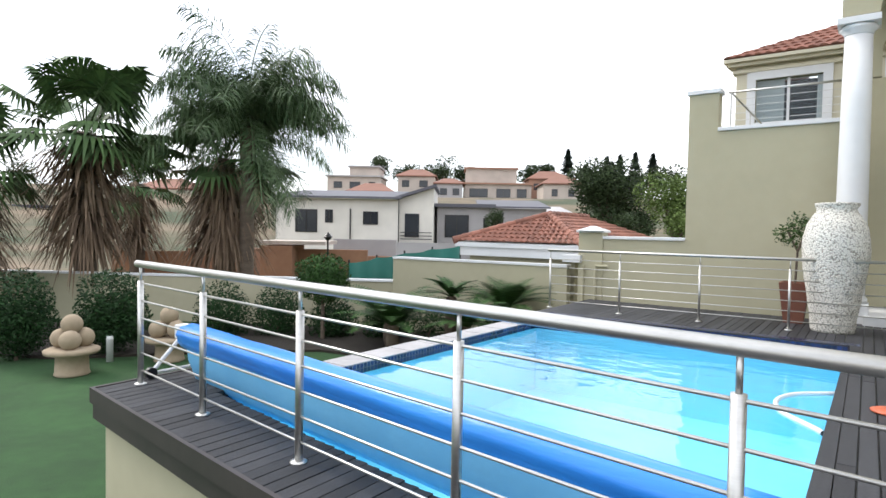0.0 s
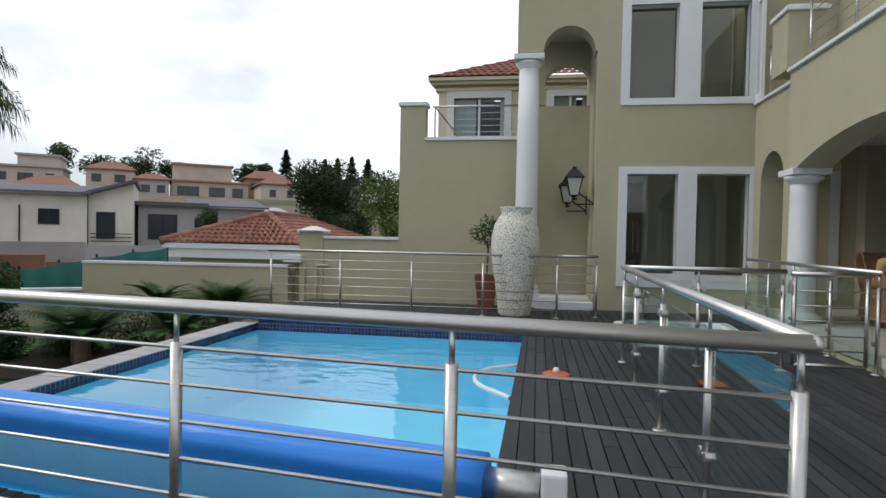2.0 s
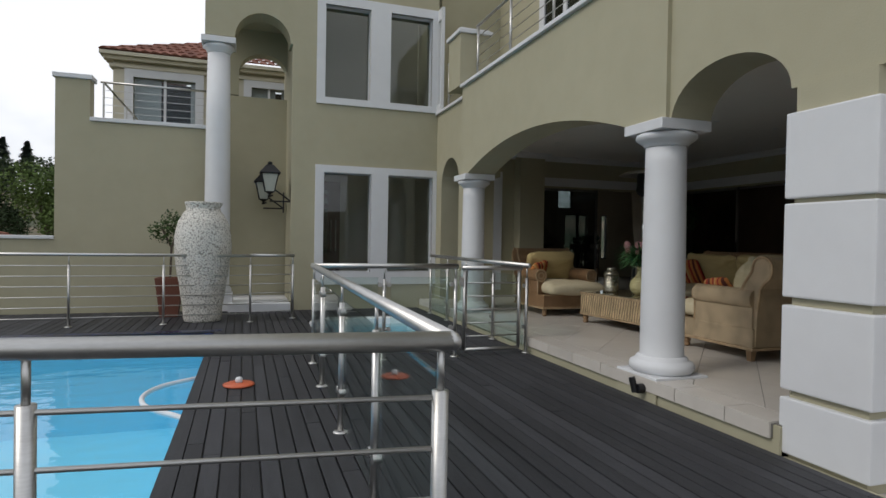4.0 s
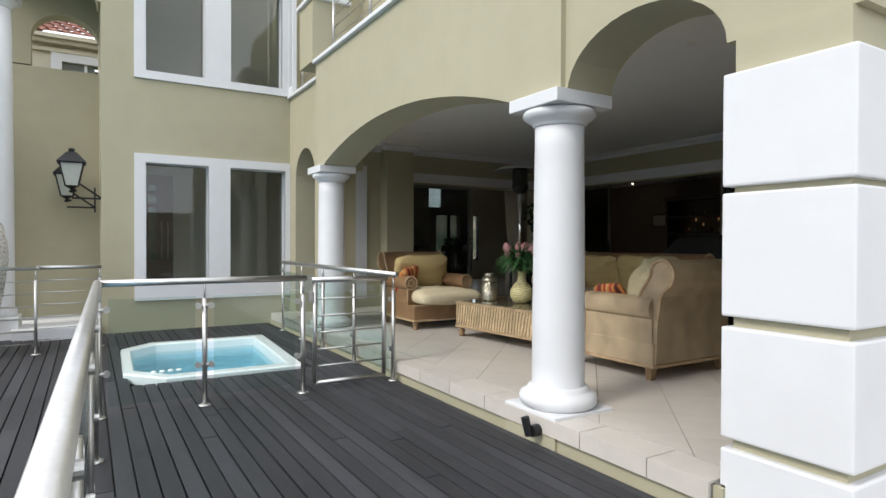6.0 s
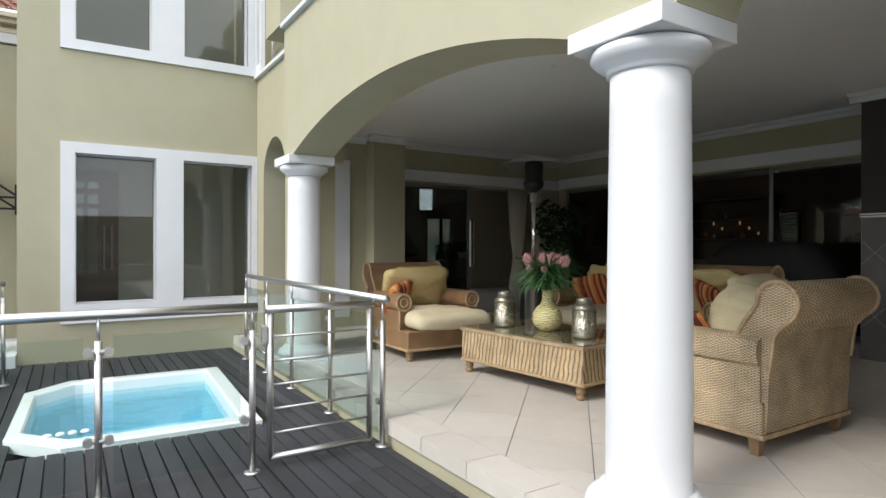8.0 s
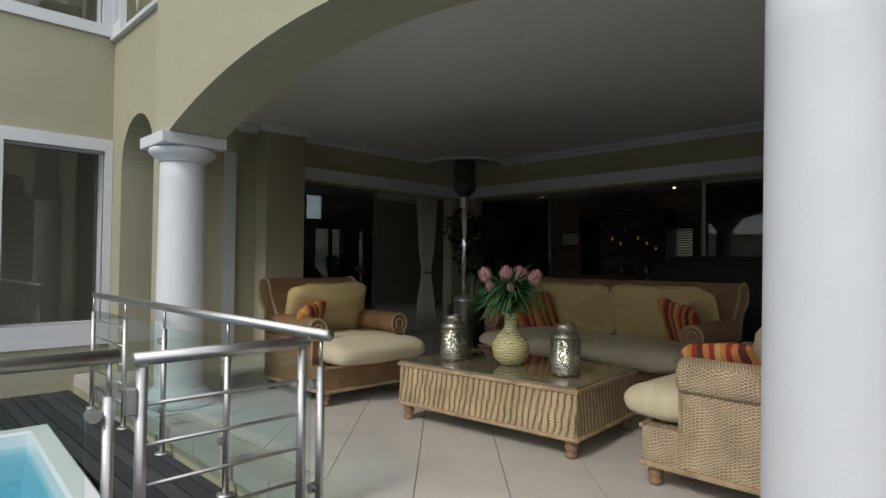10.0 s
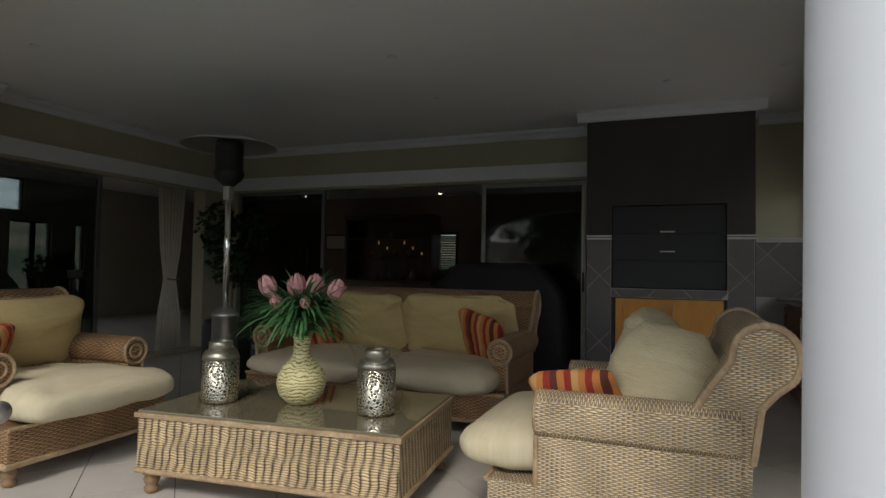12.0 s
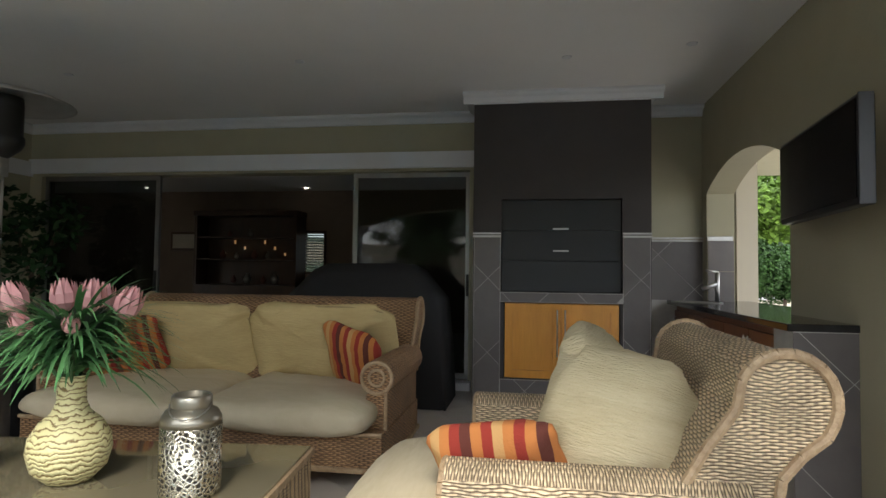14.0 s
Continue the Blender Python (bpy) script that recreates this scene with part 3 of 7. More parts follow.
holes_b = [(6.98, 12.05, 0.08, 2.27)]
structure(part("wall_back", holed("x", 10.42, 10.62, 4.4, 12.2, 0, CEIL, holes_b), OLIVE), "olive plastered patio wall around wide sliding doors", "wall")
holes_f = [(5.0, 5.74, 0.3, 2.34), (6.98, 9.95, 0.05, 2.24)]
structure(part("wall_far", holed("y", 12.2, 12.4, 4.93, 10.62, 0, CEIL, holes_f), OLIVE), "olive plastered patio wall with window and sliding doors", "wall")
structure(part("wall_pilaster", boxes((6.40, 6.93, 11.92, 12.2, 0, CEIL)), OLIVE), "olive plastered pilaster beside the sliding doors", "wall")
side = [(10.42, 0.0), (10.42, CEIL), (6.6, CEIL), (6.6, 0.0), (8.41, 0.0), (8.41, 1.98)] + segment(8.41, 10.27, 1.98, 0.22)[1:-1] + [(10.27, 1.98), (10.27, 0.0)]
structure(part("wall_bar_arch", prism(side, "y", 4.43, 4.68), OLIVE), "olive plastered wall with an arched serving opening", "wall")
structure(part("wall_bar_sill", boxes((8.41, 10.27, 4.44, 4.66, 0, 0.90)), SLATE), "slate tiled wall below the arched opening", "wall")
structure(part("wall_patio_side", boxes((4.93, 7.75, 4.19, 4.24, 0, CEIL)), OLIVE), "olive plastered side wall of the patio", "wall")
structure(part("wall_patio_return", boxes((6.6, 6.75, 4.24, 4.43, 0, CEIL)), OLIVE), "olive plastered return of the patio wall", "wall")
bm = cornice([("y", 10.42, -1, 6.87, 12.2), ("y", 9.77, -1, 5.18, 6.97), ("y", 10.42, -1, 4.68, 5.18)])
bmx = cornice([("x", 12.2, -1, 4.93, 6.4), ("x", 12.2, -1, 6.93, 10.42), ("x", 11.92, -1, 6.30, 7.03), ("x", 6.87, 1, 9.77, 10.42), ("x", 5.28, -1, 9.77, 10.42)])
structure(part("cornice_back", bm, WHITE), "white moulded cornice below the patio ceiling", "trim")
structure(part("cornice_far", bmx, WHITE), "white moulded cornice along the far walls", "trim")
structure(part("door_headers", boxes((10.385, 10.43, 6.88, 12.2, 2.30, 2.47), (6.94, 10.42, 12.165, 12.21, 2.27, 2.44)), WHITE), "white painted bands over the sliding doors", "trim")
structure(part("door_sills", boxes((10.30, 10.62, 6.95, 12.1, 0, 0.08), bevel=0.005), WHITE), "pale sill under the sliding doors", "trim")


def sliding_doors(name, axis, at, spans, z0, z1, label, glass):
    """Aluminium framed leaves; spans are (from, to) along the wall."""
    ob = thing(name, label, "sliding door", kind="structure")
    for k, (a, b) in enumerate(spans):
        o = at + (0.03 if k % 2 else 0.075)
        rows = [(a, a + 0.05, z0, z1), (b - 0.05, b, z0, z1), (a + 0.05, b - 0.05, z0, z0 + 0.06), (a + 0.05, b - 0.05, z1 - 0.05, z1)]
        f = boxes(*[(o, o + 0.04, p, q, r, s) if axis == "x" else (p, q, o, o + 0.04, r, s) for p, q, r, s in rows])
        leaf = part("door_leaf", f, ALU, ob)
        g = (o + 0.016, o + 0.022, a + 0.05, b - 0.05, z0 + 0.06, z1 - 0.05)
        part("pane", boxes(g if axis == "x" else (g[2], g[3], g[0], g[1], g[4], g[5])), glass, leaf, "dark reflecting door glass")
        h = boxes((o - 0.03, o, a + 0.012, a + 0.038, 0.95, 1.18) if axis == "x" else (a + 0.012, a + 0.038, o - 0.03, o, 0.95, 1.18), bevel=0.005)
        part("door_handle", h, BLACK, leaf)
    return ob


sliding_doors("door_1", "x", 10.45, [(6.98, 8.27), (8.24, 9.5), (9.45, 10.60), (10.56, 12.05)][0:1] + [(10.56, 12.05)], 0.08, 2.27, "grey aluminium sliding glass doors, middle leaves pushed open", DARKPANE)
sliding_doors("door_2", "y", 12.23, [(6.98, 8.42)], 0.05, 2.24, "grey aluminium sliding glass doors standing half open", DARKPANE)
fw = thing("window_far", "white framed window beside the far column", "window", kind="structure")
part("window_frame", holed("y", 12.16, 12.21, 4.94, 6.12, 0.15, 2.5, [(5.0, 5.72, 0.3, 2.34)]), WHITE, fw)
part("pane", boxes((5.0, 5.74, 12.3, 12.308, 0.3, 2.34)), PANE, fw)
part("bar", boxes(*[(5.0, 5.74, 12.29, 12.32, z, z + 0.03) for z in (0.8, 1.3, 1.8)]), BLACK, fw, "dark glazing bars")

# rooms behind the glass
# Unseen roof opening, added so daylight reaches the hall's back wall.
structure(part("hall_skylight", boxes((2.3, 4.9, 12.75, 13.9, 7.1, 7.12)), PANE), "unseen clear skylight added to bring daylight into the stair hall", "window")
structure(part("room_floor", boxes((10.62, 16, 4.2, 18, -0.1, 0.0), (4.93, 10.62, 12.4, 18, -0.1, 0.0)), TILE), "tiled floor of the rooms behind the doors", "floor")
WOOD_FRAME = material("dark_window_wood", (0.08, 0.045, 0.025), 0.5, scale=8)
ROOM_BROWN = material("brown_room_wall", (0.24, 0.18, 0.135), 0.85, dark=(0.18, 0.13, 0.095), scale=3)
structure(part("room_walls", boxes((4.93, 6, 18, 18.2, 0, 3), (6, 10, 18, 18.2, 0, 0.5), (6, 10, 18, 18.2, 2.5, 3), (10, 10.7, 18, 18.2, 0, 3), (12.6, 16, 18, 18.2, 0, 3), (10.62, 16, 4.1, 4.3, 0, 3), (4.85, 4.93, 12.6, 18, -0.2, 3)), ROOM), "beige plastered inner room walls", "wall")
structure(part("wall_hall", holed("y", 18.0, 18.2, 10.7, 12.6, 0, 3, [(10.72, 11.25, 2.2, 2.85), (10.98, 11.82, 0.25, 2.02), (12.34, 12.56, 0.6, 2.02)]), ROOM), "beige hall wall with tall garden windows", "wall")
hw = thing("window_hall", "tall dark framed hall windows looking onto plants", "window", kind="structure")
for a, b, c, d in ((10.98, 11.82, 0.25, 2.02), (10.72, 11.25, 2.2, 2.85), (12.34, 12.56, 0.6, 2.02)):
    part("window_frame", holed("y", 18.05, 18.12, a, b, c, d, [(a + 0.03, b - 0.03, c + 0.03, d - 0.03)]), BLACK, hw)
    part("pane", boxes((a + 0.03, b - 0.03, 18.08, 18.09, c + 0.03, d - 0.03)), PANE, hw)
part("mullion", boxes((11.42, 11.52, 18.06, 18.11, 0.28, 1.99)), BLACK, hw)
structure(part("stair_flight", prism([(13.6, 0.9), (16.6, 3.0), (16.6, 2.87), (13.6, 0.70)], "x", 7.75, 8.35), ROOM), "underside of the hall stair flight", "stairs")
structure(part("room_back_wall", holed("x", 16, 16.2, 4.2, 18, 0, 3, [(10.62, 11.06, 1.18, 1.98)]), ROOM_BROWN), "dark brown back wall of the inner room", "wall")
bw = thing("window_blind", "small inner window with white slatted blind", "window", kind="structure")
part("window_frame", holed("x", 15.97, 16.05, 10.57, 11.11, 1.13, 2.03, [(10.62, 11.06, 1.18, 1.98)]), WOOD_FRAME, bw)
part("pane", boxes((16.12, 16.13, 10.62, 11.06, 1.18, 1.98)), DARKPANE, bw)
for k in range(14):
    part("slat", boxes((16.06, 16.10, 10.63, 11.05, 1.2 + k * 0.056, 1.222 + k * 0.056)), WHITE, bw)
structure(part("room_ceiling", boxes((10.62, 16.2, 4.2, 18.2, 2.87, 3.0), (4.93, 10.62, 12.6, 18.2, 2.87, 3.0)), CEILING), "white ceiling of the inner rooms", "ceiling")
structure(part("stair_hall", boxes((2.3, 4.85, 14.0, 14.2, -0.3, 7.2), (2.3, 4.9, 12.6, 14.0, -0.3, 0.0), (2.3, 4.9, 12.6, 12.75, 7.0, 7.2), (2.3, 4.9, 13.9, 14.2, 7.0, 7.2)), ROOM), "beige hall behind the end wall windows", "wall")
# Third box is an added, unseen overhang that keeps skylight off the bar reveal.
structure(part("upper_house", boxes((4.93, 16, 12.6, 18.2, 3.0, 7.2), (6.2, 16, 3.65, 12.6, 3.07, 7.2), (7.75, 16, 1.7, 3.649, 3.07, 7.2)), OLIVE), "olive plastered upper storey behind the balcony, with an added shading overhang", "wall")


# ---- rails and fences ----
def post_with_clamps(parent, x, y, z0, z1, r=0.024):
    p = smooth(part("post", rods([((x, y, z0), (x, y, z1 - 0.14))], r, 16), STEEL, parent))
    smooth(part("post_neck", rods([((x, y, z1 - 0.15), (x, y, z1 - 0.01))], r * 0.45, 10), STEEL, p))
    smooth(part("base_flange", lathe([(0.05, z0), (0.05, z0 + 0.008), (0.028, z0 + 0.016)], 20, (x, y, 0)), STEEL, p))
    return p


RT = D + 1.01
rail = thing("pool_railing", "stainless steel railing with horizontal bars along the deck edge", "railing")
posts = [-3.88, -2.75, -1.56, -0.375, 0.735, 1.78]
A, B = Vector((-3.95, rail_y(-3.95), RT)), Vector((1.81, rail_y(1.81), RT))
smooth(part("handrail", rods([(A, B)], 0.029, 20), STEEL, rail))
for x in posts:
    post_with_clamps(rail, x, rail_y(x), D, RT)
for k in range(6):
    z = D + 0.12 + k * 0.146
    smooth(part("bar", rods([((-3.88, rail_y(-3.88), z), (1.77, rail_y(1.77), z))], 0.008, 10), STEEL, rail))

fence = thing("glass_fence", "stainless steel and clear glass pool fence beside the deck", "fence")
C = Vector((1.93, 7.59, RT))
smooth(part("handrail", rods([(B, C)], 0.029, 20), STEEL, fence))
smooth(part("handrail_end", rods([((1.92, 7.59, RT), (3.52, 7.57, RT))], 0.027, 20), STEEL, fence))
bm = bmesh.new()
bm.free()
for p in (B, C):
    bm = bmesh.new()
    bmesh.ops.create_uvsphere(bm, u_segments=16, v_segments=8, radius=0.0295, matrix=Matrix.Translation(p))
    smooth(part("elbow", bm, STEEL, fence))


def glass_clamp(parent, x, y, z, along):
    a = Vector(along)
    bm = bmesh.new()
    s = Vector((-a.y, a.x, 0)) * 0.022
    rod(bm, Vector((x, y, z)) + a * 0.05 - s, Vector((x, y, z)) + a * 0.05 + s, 0.024, seg=14)
    rod(bm, Vector((x, y, z)) - s * 0.4, Vector((x, y, z)) + a * 0.05, 0.016, seg=10)
    part("glass_clamp", bm, STEEL, parent)


for y in (4.11, 5.32, 6.59):
    f = (y - B.y) / (C.y - B.y)
    x = B.x + (C.x - B.x) * f
    p = post_with_clamps(fence, x, y, D, RT, 0.02)
    for z in (0.15, 0.68):
        glass_clamp(p, x, y, z - 0.05, (0, 1, 0))
        glass_clamp(p, x, y, z - 0.05, (0, -1, 0))
for x in (1.94, 2.68, 3.49):
    p = post_with_clamps(fence, x, 7.58 - (x - 1.94) * 0.01, D, RT, 0.02)
    for z in (0.15, 0.63):
        if x > 2:
            glass_clamp(p, x, 7.58 - (x - 1.94) * 0.01, z, (-1, 0, 0))
        if x < 3:
            glass_clamp(p, x, 7.58 - (x - 1.94) * 0.01, z, (1, 0, 0))
for a, b in ((3.12, 4.04), (4.18, 5.25), (5.39, 6.52), (6.66, 7.5)):
    part("pane", prism([(1.805 + (a - 3) * 0.0275, a), (1.815 + (a - 3) * 0.0275, a), (1.815 + (b - 3) * 0.0275, b), (1.805 + (b - 3) * 0.0275, b)], "z", D + 0.08, RT - 0.12), GLASS, fence, "clear fence glass")
for a, b in ((2.0, 2.61), (2.75, 3.42)):
    part("pane", boxes((a, b, 7.567, 7.577, D + 0.08, RT - 0.12)), GLASS, fence, "clear fence glass")

gate = thing("pool_gate", "stainless steel barred gate, shut, between deck and step", "gate")
zt = RT - 0.05
smooth(part("gate_frame", rods([((3.60, 7.57, D + 0.07), (3.60, 7.57, zt)), ((4.28, 7.58, D + 0.07), (4.28, 7.58, zt)), ((3.60, 7.57, D + 0.07), (4.28, 7.58, D + 0.07))], 0.021, 14), STEEL, gate))
smooth(part("top_bar", rods([((3.57, 7.57, RT - 0.02), (4.31, 7.58, RT - 0.02))], 0.026, 16), STEEL, gate))
for k in range(5):
    z = D + 0.22 + k * 0.15
    smooth(part("bar", rods([((3.61, 7.57, z), (4.27, 7.58, z))], 0.008, 10), STEEL, gate))
part("latch", boxes((3.545, 3.58, 7.55, 7.60, RT - 0.22, RT - 0.12), bevel=0.006), STEEL, gate)

rail2 = thing("step_railing", "stainless steel and glass railing along the patio step", "railing")
smooth(part("handrail", rods([((4.37, 7.50, RT + 0.01), (4.40, 11.35, RT + 0.01))], 0.027, 18), STEEL, rail2))
for y in (7.58, 8.55, 9.55, 10.4, 11.3):
    p = post_with_clamps(rail2, 4.38, y, D, RT, 0.02)
    if y < 11:
        glass_clamp(p, 4.38, y, 0.12, (0, 1, 0))
        glass_clamp(p, 4.38, y, 0.60, (0, 1, 0))
for a, b in ((7.66, 8.48), (8.63, 9.47), (9.63, 10.32), (10.48, 11.22)):
    part("pane", boxes((4.375, 4.385, a, b, D + 0.07, RT - 0.12)), GLASS, rail2, "clear railing glass")
for k in range(5):
    z = D + 0.2 + k * 0.15
    smooth(part("bar", rods([((4.38, 10.4, z), (4.39, 11.3, z))], 0.007, 8), STEEL, rail2))

far_rail = thing("far_railing", "stainless steel railing with horizontal bars beyond the pool", "railing")
smooth(part("handrail", rods([((-3.55, 10.69, RT), (1.36, 10.83, RT))], 0.022, 16), STEEL, far_rail))
smooth(part("handrail_return", rods([((1.36, 10.83, RT), (1.36, 11.1, RT)), ((1.36, 11.03, RT), (2.02, 11.13, RT))], 0.023, 16), STEEL, far_rail))
for x in (-3.5, -2.27, -1.04, 0.15, 1.35):
    post_with_clamps(far_rail, x, 10.69 + (x + 3.5) * 0.0288, D, RT, 0.017)
post_with_clamps(far_rail, 2.0, 11.13, D, RT, 0.02)
for k in range(6):
    z = D + 0.13 + k * 0.145
    smooth(part("bar", rods([((-3.5, 10.69, z), (1.35, 10.83, z)), ((1.36, 11.03, z), (2.0, 11.13, z))], 0.007, 8), STEEL, far_rail))

# ---- spa ----
SPA_WHITE = material("spa_acrylic", (0.82, 0.84, 0.85), 0.25, dark=(0.78, 0.80, 0.82), scale=3, coat=0.3)
SPA_BLUE = material("spa_shell_blue", (0.42, 0.68, 0.78), 0.4, dark=(0.38, 0.63, 0.74), scale=3)
SPA_WATER = glass_material("spa_water", (0.72, 0.93, 0.97), 1.33, 0.0, 0.12, 5)
spa = thing("spa_bath", "white acrylic spa bath with pale blue water sunk in the deck", "spa bath")


def shrink(poly, f):
    cx, cy = sum(p[0] for p in poly) / len(poly), sum(p[1] for p in poly) / len(poly)
    return [(cx + (p[0] - cx) * f, cy + (p[1] - cy) * f) for p in poly]


def loft(levels, close=False):
    bm = bmesh.new()
    rows = [[bm.verts.new((*p, z)) for p in poly] for poly, z in levels]
    for a, b in zip(rows, rows[1:]):
        for i in range(len(a)):
            j = (i + 1) % len(a)
            bm.faces.new((a[i], a[j], b[j], b[i]))
    if close:
        bm.faces.new(rows[-1])
    return bm


part("rim", loft([(shrink(SPA, 1.0), D - 0.05), (SPA, D + 0.03), (shrink(SPA, 0.985), D + 0.045), (shrink(SPA, 0.87), D + 0.045), (shrink(SPA, 0.85), D + 0.03), (shrink(SPA, 0.84), D - 0.1)]), SPA_WHITE, spa)
part("tub", loft([(shrink(SPA, 0.84), D - 0.1), (shrink(SPA, 0.80), D - 0.45), (shrink(SPA, 0.62), D - 0.5), (shrink(SPA, 0.58), D - 0.9)], True), SPA_BLUE, spa, "pale blue moulded tub")
part("water_surface", flat_sheet(shrink(SPA, 0.842), D - 0.06), SPA_WATER, spa, "still pale blue water")
for k in range(4):
    smooth(part("jet_cap", lathe([(0.03, 0), (0.03, 0.012), (0.02, 0.02)], 16, (2.42 + k * 0.075, 8.86, D + 0.045)), SPA_WHITE, spa))

# ---- pool cover reel ----
COVER = material("blue_pool_cover", (0.03, 0.27, 0.80), 0.33, dark=(0.015, 0.17, 0.66), scale=3, stretch=(0.4, 3, 3), bump=0.3, bump_scale=14)
COVER_LIGHT = material("pale_pool_cover", (0.20, 0.55, 0.85), 0.45, dark=(0.14, 0.46, 0.8), scale=4, bump=0.3, bump_scale=20)
reel = thing("pool_cover_reel", "blue rolled pool cover on a white wheeled reel stand", "pool cover")
TL, TR = Vector((-3.82, 4.08, 0.17)), Vector((0.83, 3.47, 0.14))


def rolled(a, b, r, turns=40, seg=28, wob=0.008):
    bm = bmesh.new()
    d = (b - a).normalized()
    s = d.cross(Vector((0, 0, 1))).normalized()
    u = s.cross(d)
    rows = []
    for i in range(turns + 1):
        f = i / turns
        c = a + (b - a) * f
        row = []
        for k in range(seg):
            an = 2 * math.pi * k / seg
            rr = r + wob * noise.noise(Vector((f * 9, math.cos(an) * 1.5, math.sin(an) * 1.5))) + (0.02 if math.cos(an - 0.6) > 0.93 else 0)
            row.append(bm.verts.new(c + s * rr * math.cos(an) + u * rr * math.sin(an)))
        rows.append(row)
    for p, q in zip(rows, rows[1:]):
        for k in range(seg):
            bm.faces.new((p[k], p[(k + 1) % seg], q[(k + 1) % seg], q[k]))
    bm.faces.new(rows[0])
    bm.faces.new(rows[-1])
    return bm


smooth(part("rolled_cover", rolled(TL, TR, 0.118), COVER, reel))
dv = (TR - TL).normalized()
smooth(part("tube_end", rods([(TL - dv * 0.16, TL + dv * 0.05)], 0.06, 20), WHITE, reel, "pale tube end"))
smooth(part("tube_end", rods([(TR - dv * 0.02, TR + dv * 0.22)], 0.065, 20), STEEL, reel, "grey metal tube end"))
for c, nm in ((TL - dv * 0.16, 0), (TR + dv * 0.27, 1)):
    top, q = Vector(c), Vector((0.12, 0.42, 0))
    for sgn in (-1, 1):
        foot = Vector((c.x, c.y + sgn * 0.3, D + 0.05))
        part("stand_leg", rods([(top, foot)], 0.018, 10), WHITE, reel)
        part("wheel", rods([(foot - Vector((0.02, 0, 0)), foot + Vector((0.02, 0, 0)))], 0.05, 18), BLACK, reel, "black castor wheel")
    part("stand_bar", rods([((c.x, c.y - 0.3, D + 0.05), (c.x, c.y + 0.3, D + 0.05))], 0.014, 8), WHITE, reel)
    part("bearing", boxes((c.x - 0.05, c.x + 0.05, c.y - 0.06, c.y + 0.06, c.z - 0.04, c.z + 0.09), bevel=0.012), WHITE, reel)
bm = bmesh.new()
rows = []
for i in range(15):
    f = i / 14
    p = TL + (TR - TL) * f
    rows.append([bm.verts.new((p.x + 0.02 + 0.1 * (1 - f), p.y + o, z + 0.008 * noise.noise(Vector((f * 12, o * 9, 1))))) for o, z in ((-0.112, 0.12), (-0.10, 0.0), (-0.02, -0.2), (0.1, -0.305), (0.38, -0.312))])
for a, b in zip(rows, rows[1:]):
    for k in range(4):
        bm.faces.new((a[k], a[k + 1], b[k + 1], b[k]))
sheet = smooth(part("loose_flap", bm, COVER_LIGHT, reel, "pale blue loose end of the cover in the water"))

# floating dispenser on the deck
fl = thing("chlorine_floater", "orange plastic pool floater with white knob on the deck", "pool floater", at=(1.22, 6.80, D))
ORANGE = material("orange_plastic", (0.62, 0.13, 0.05), 0.4, scale=10)
smooth(part("disc", lathe([(0.10, 0), (0.13, 0.006), (0.135, 0.016), (0.11, 0.026), (0.04, 0.03)], 28), ORANGE, fl))
smooth(part("knob", lathe([(0.03, 0.028), (0.032, 0.06), (0.02, 0.075)], 18), WHITE, fl, "white knob"))

# ---- urn, pot, lanterns ----
URN = bpy.data.materials.new("pebbled_urn")
URN.use_nodes = True
un, ul = URN.node_tree.nodes, URN.node_tree.links
up = un["Principled BSDF"]
up.inputs["Roughness"].default_value = 0.85
uc, uv_, ur, ub = un.new("ShaderNodeTexCoord"), un.new("ShaderNodeTexVoronoi"), un.new("ShaderNodeValToRGB"), un.new("ShaderNodeBump")
uv_.inputs["Scale"].default_value = 46
ur.color_ramp.elements[0].color, ur.color_ramp.elements[1].color = (0.74, 0.71, 0.65, 1), (0.30, 0.28, 0.24, 1)
ur.color_ramp.elements[0].position, ur.color_ramp.elements[1].position = 0.45, 0.80
ub.inputs["Strength"].default_value, ub.inputs["Distance"].default_value, ub.invert = 0.9, 0.015, True
ul.new(uc.outputs["Object"], uv_.inputs["Vector"])
ul.new(uv_.outputs["Distance"], ur.inputs[0])
ul.new(uv_.outputs["Distance"], ub.inputs["Height"])
ul.new(ur.outputs[0], up.inputs["Base Color"])
ul.new(ub.outputs[0], up.inputs["Normal"])
urn = thing("urn", "tall pebble-covered cream urn standing on the deck", "urn", at=(0.66, 11.13, D))
prof = [(0.05, 0), (0.27, 0.0), (0.28, 0.03), (0.30, 0.25), (0.345, 0.55), (0.40, 0.90), (0.425, 1.18), (0.415, 1.38), (0.37, 1.58), (0.30, 1.70), (0.255, 1.76), (0.25, 1.80), (0.275, 1.86), (0.28, 1.885), (0.25, 1.89), (0.22, 1.83), (0.2, 1.7), (0.02, 1.65)]
bm = lathe([(r * 0.965, z * 0.96) for r, z in prof], 48)
bmesh.ops.subdivide_edges(bm, edges=[e for e in bm.edges if abs(e.verts[0].co.z - e.verts[1].co.z) > 0.1], cuts=2)
for v in bm.verts:
    if 0.02 < v.co.z < 1.80:
        v.co += Vector((v.co.x, v.co.y, 0)).normalized() * 0.012 * noise.noise(v.co * 14)
smooth(part("body", bm, URN, urn))

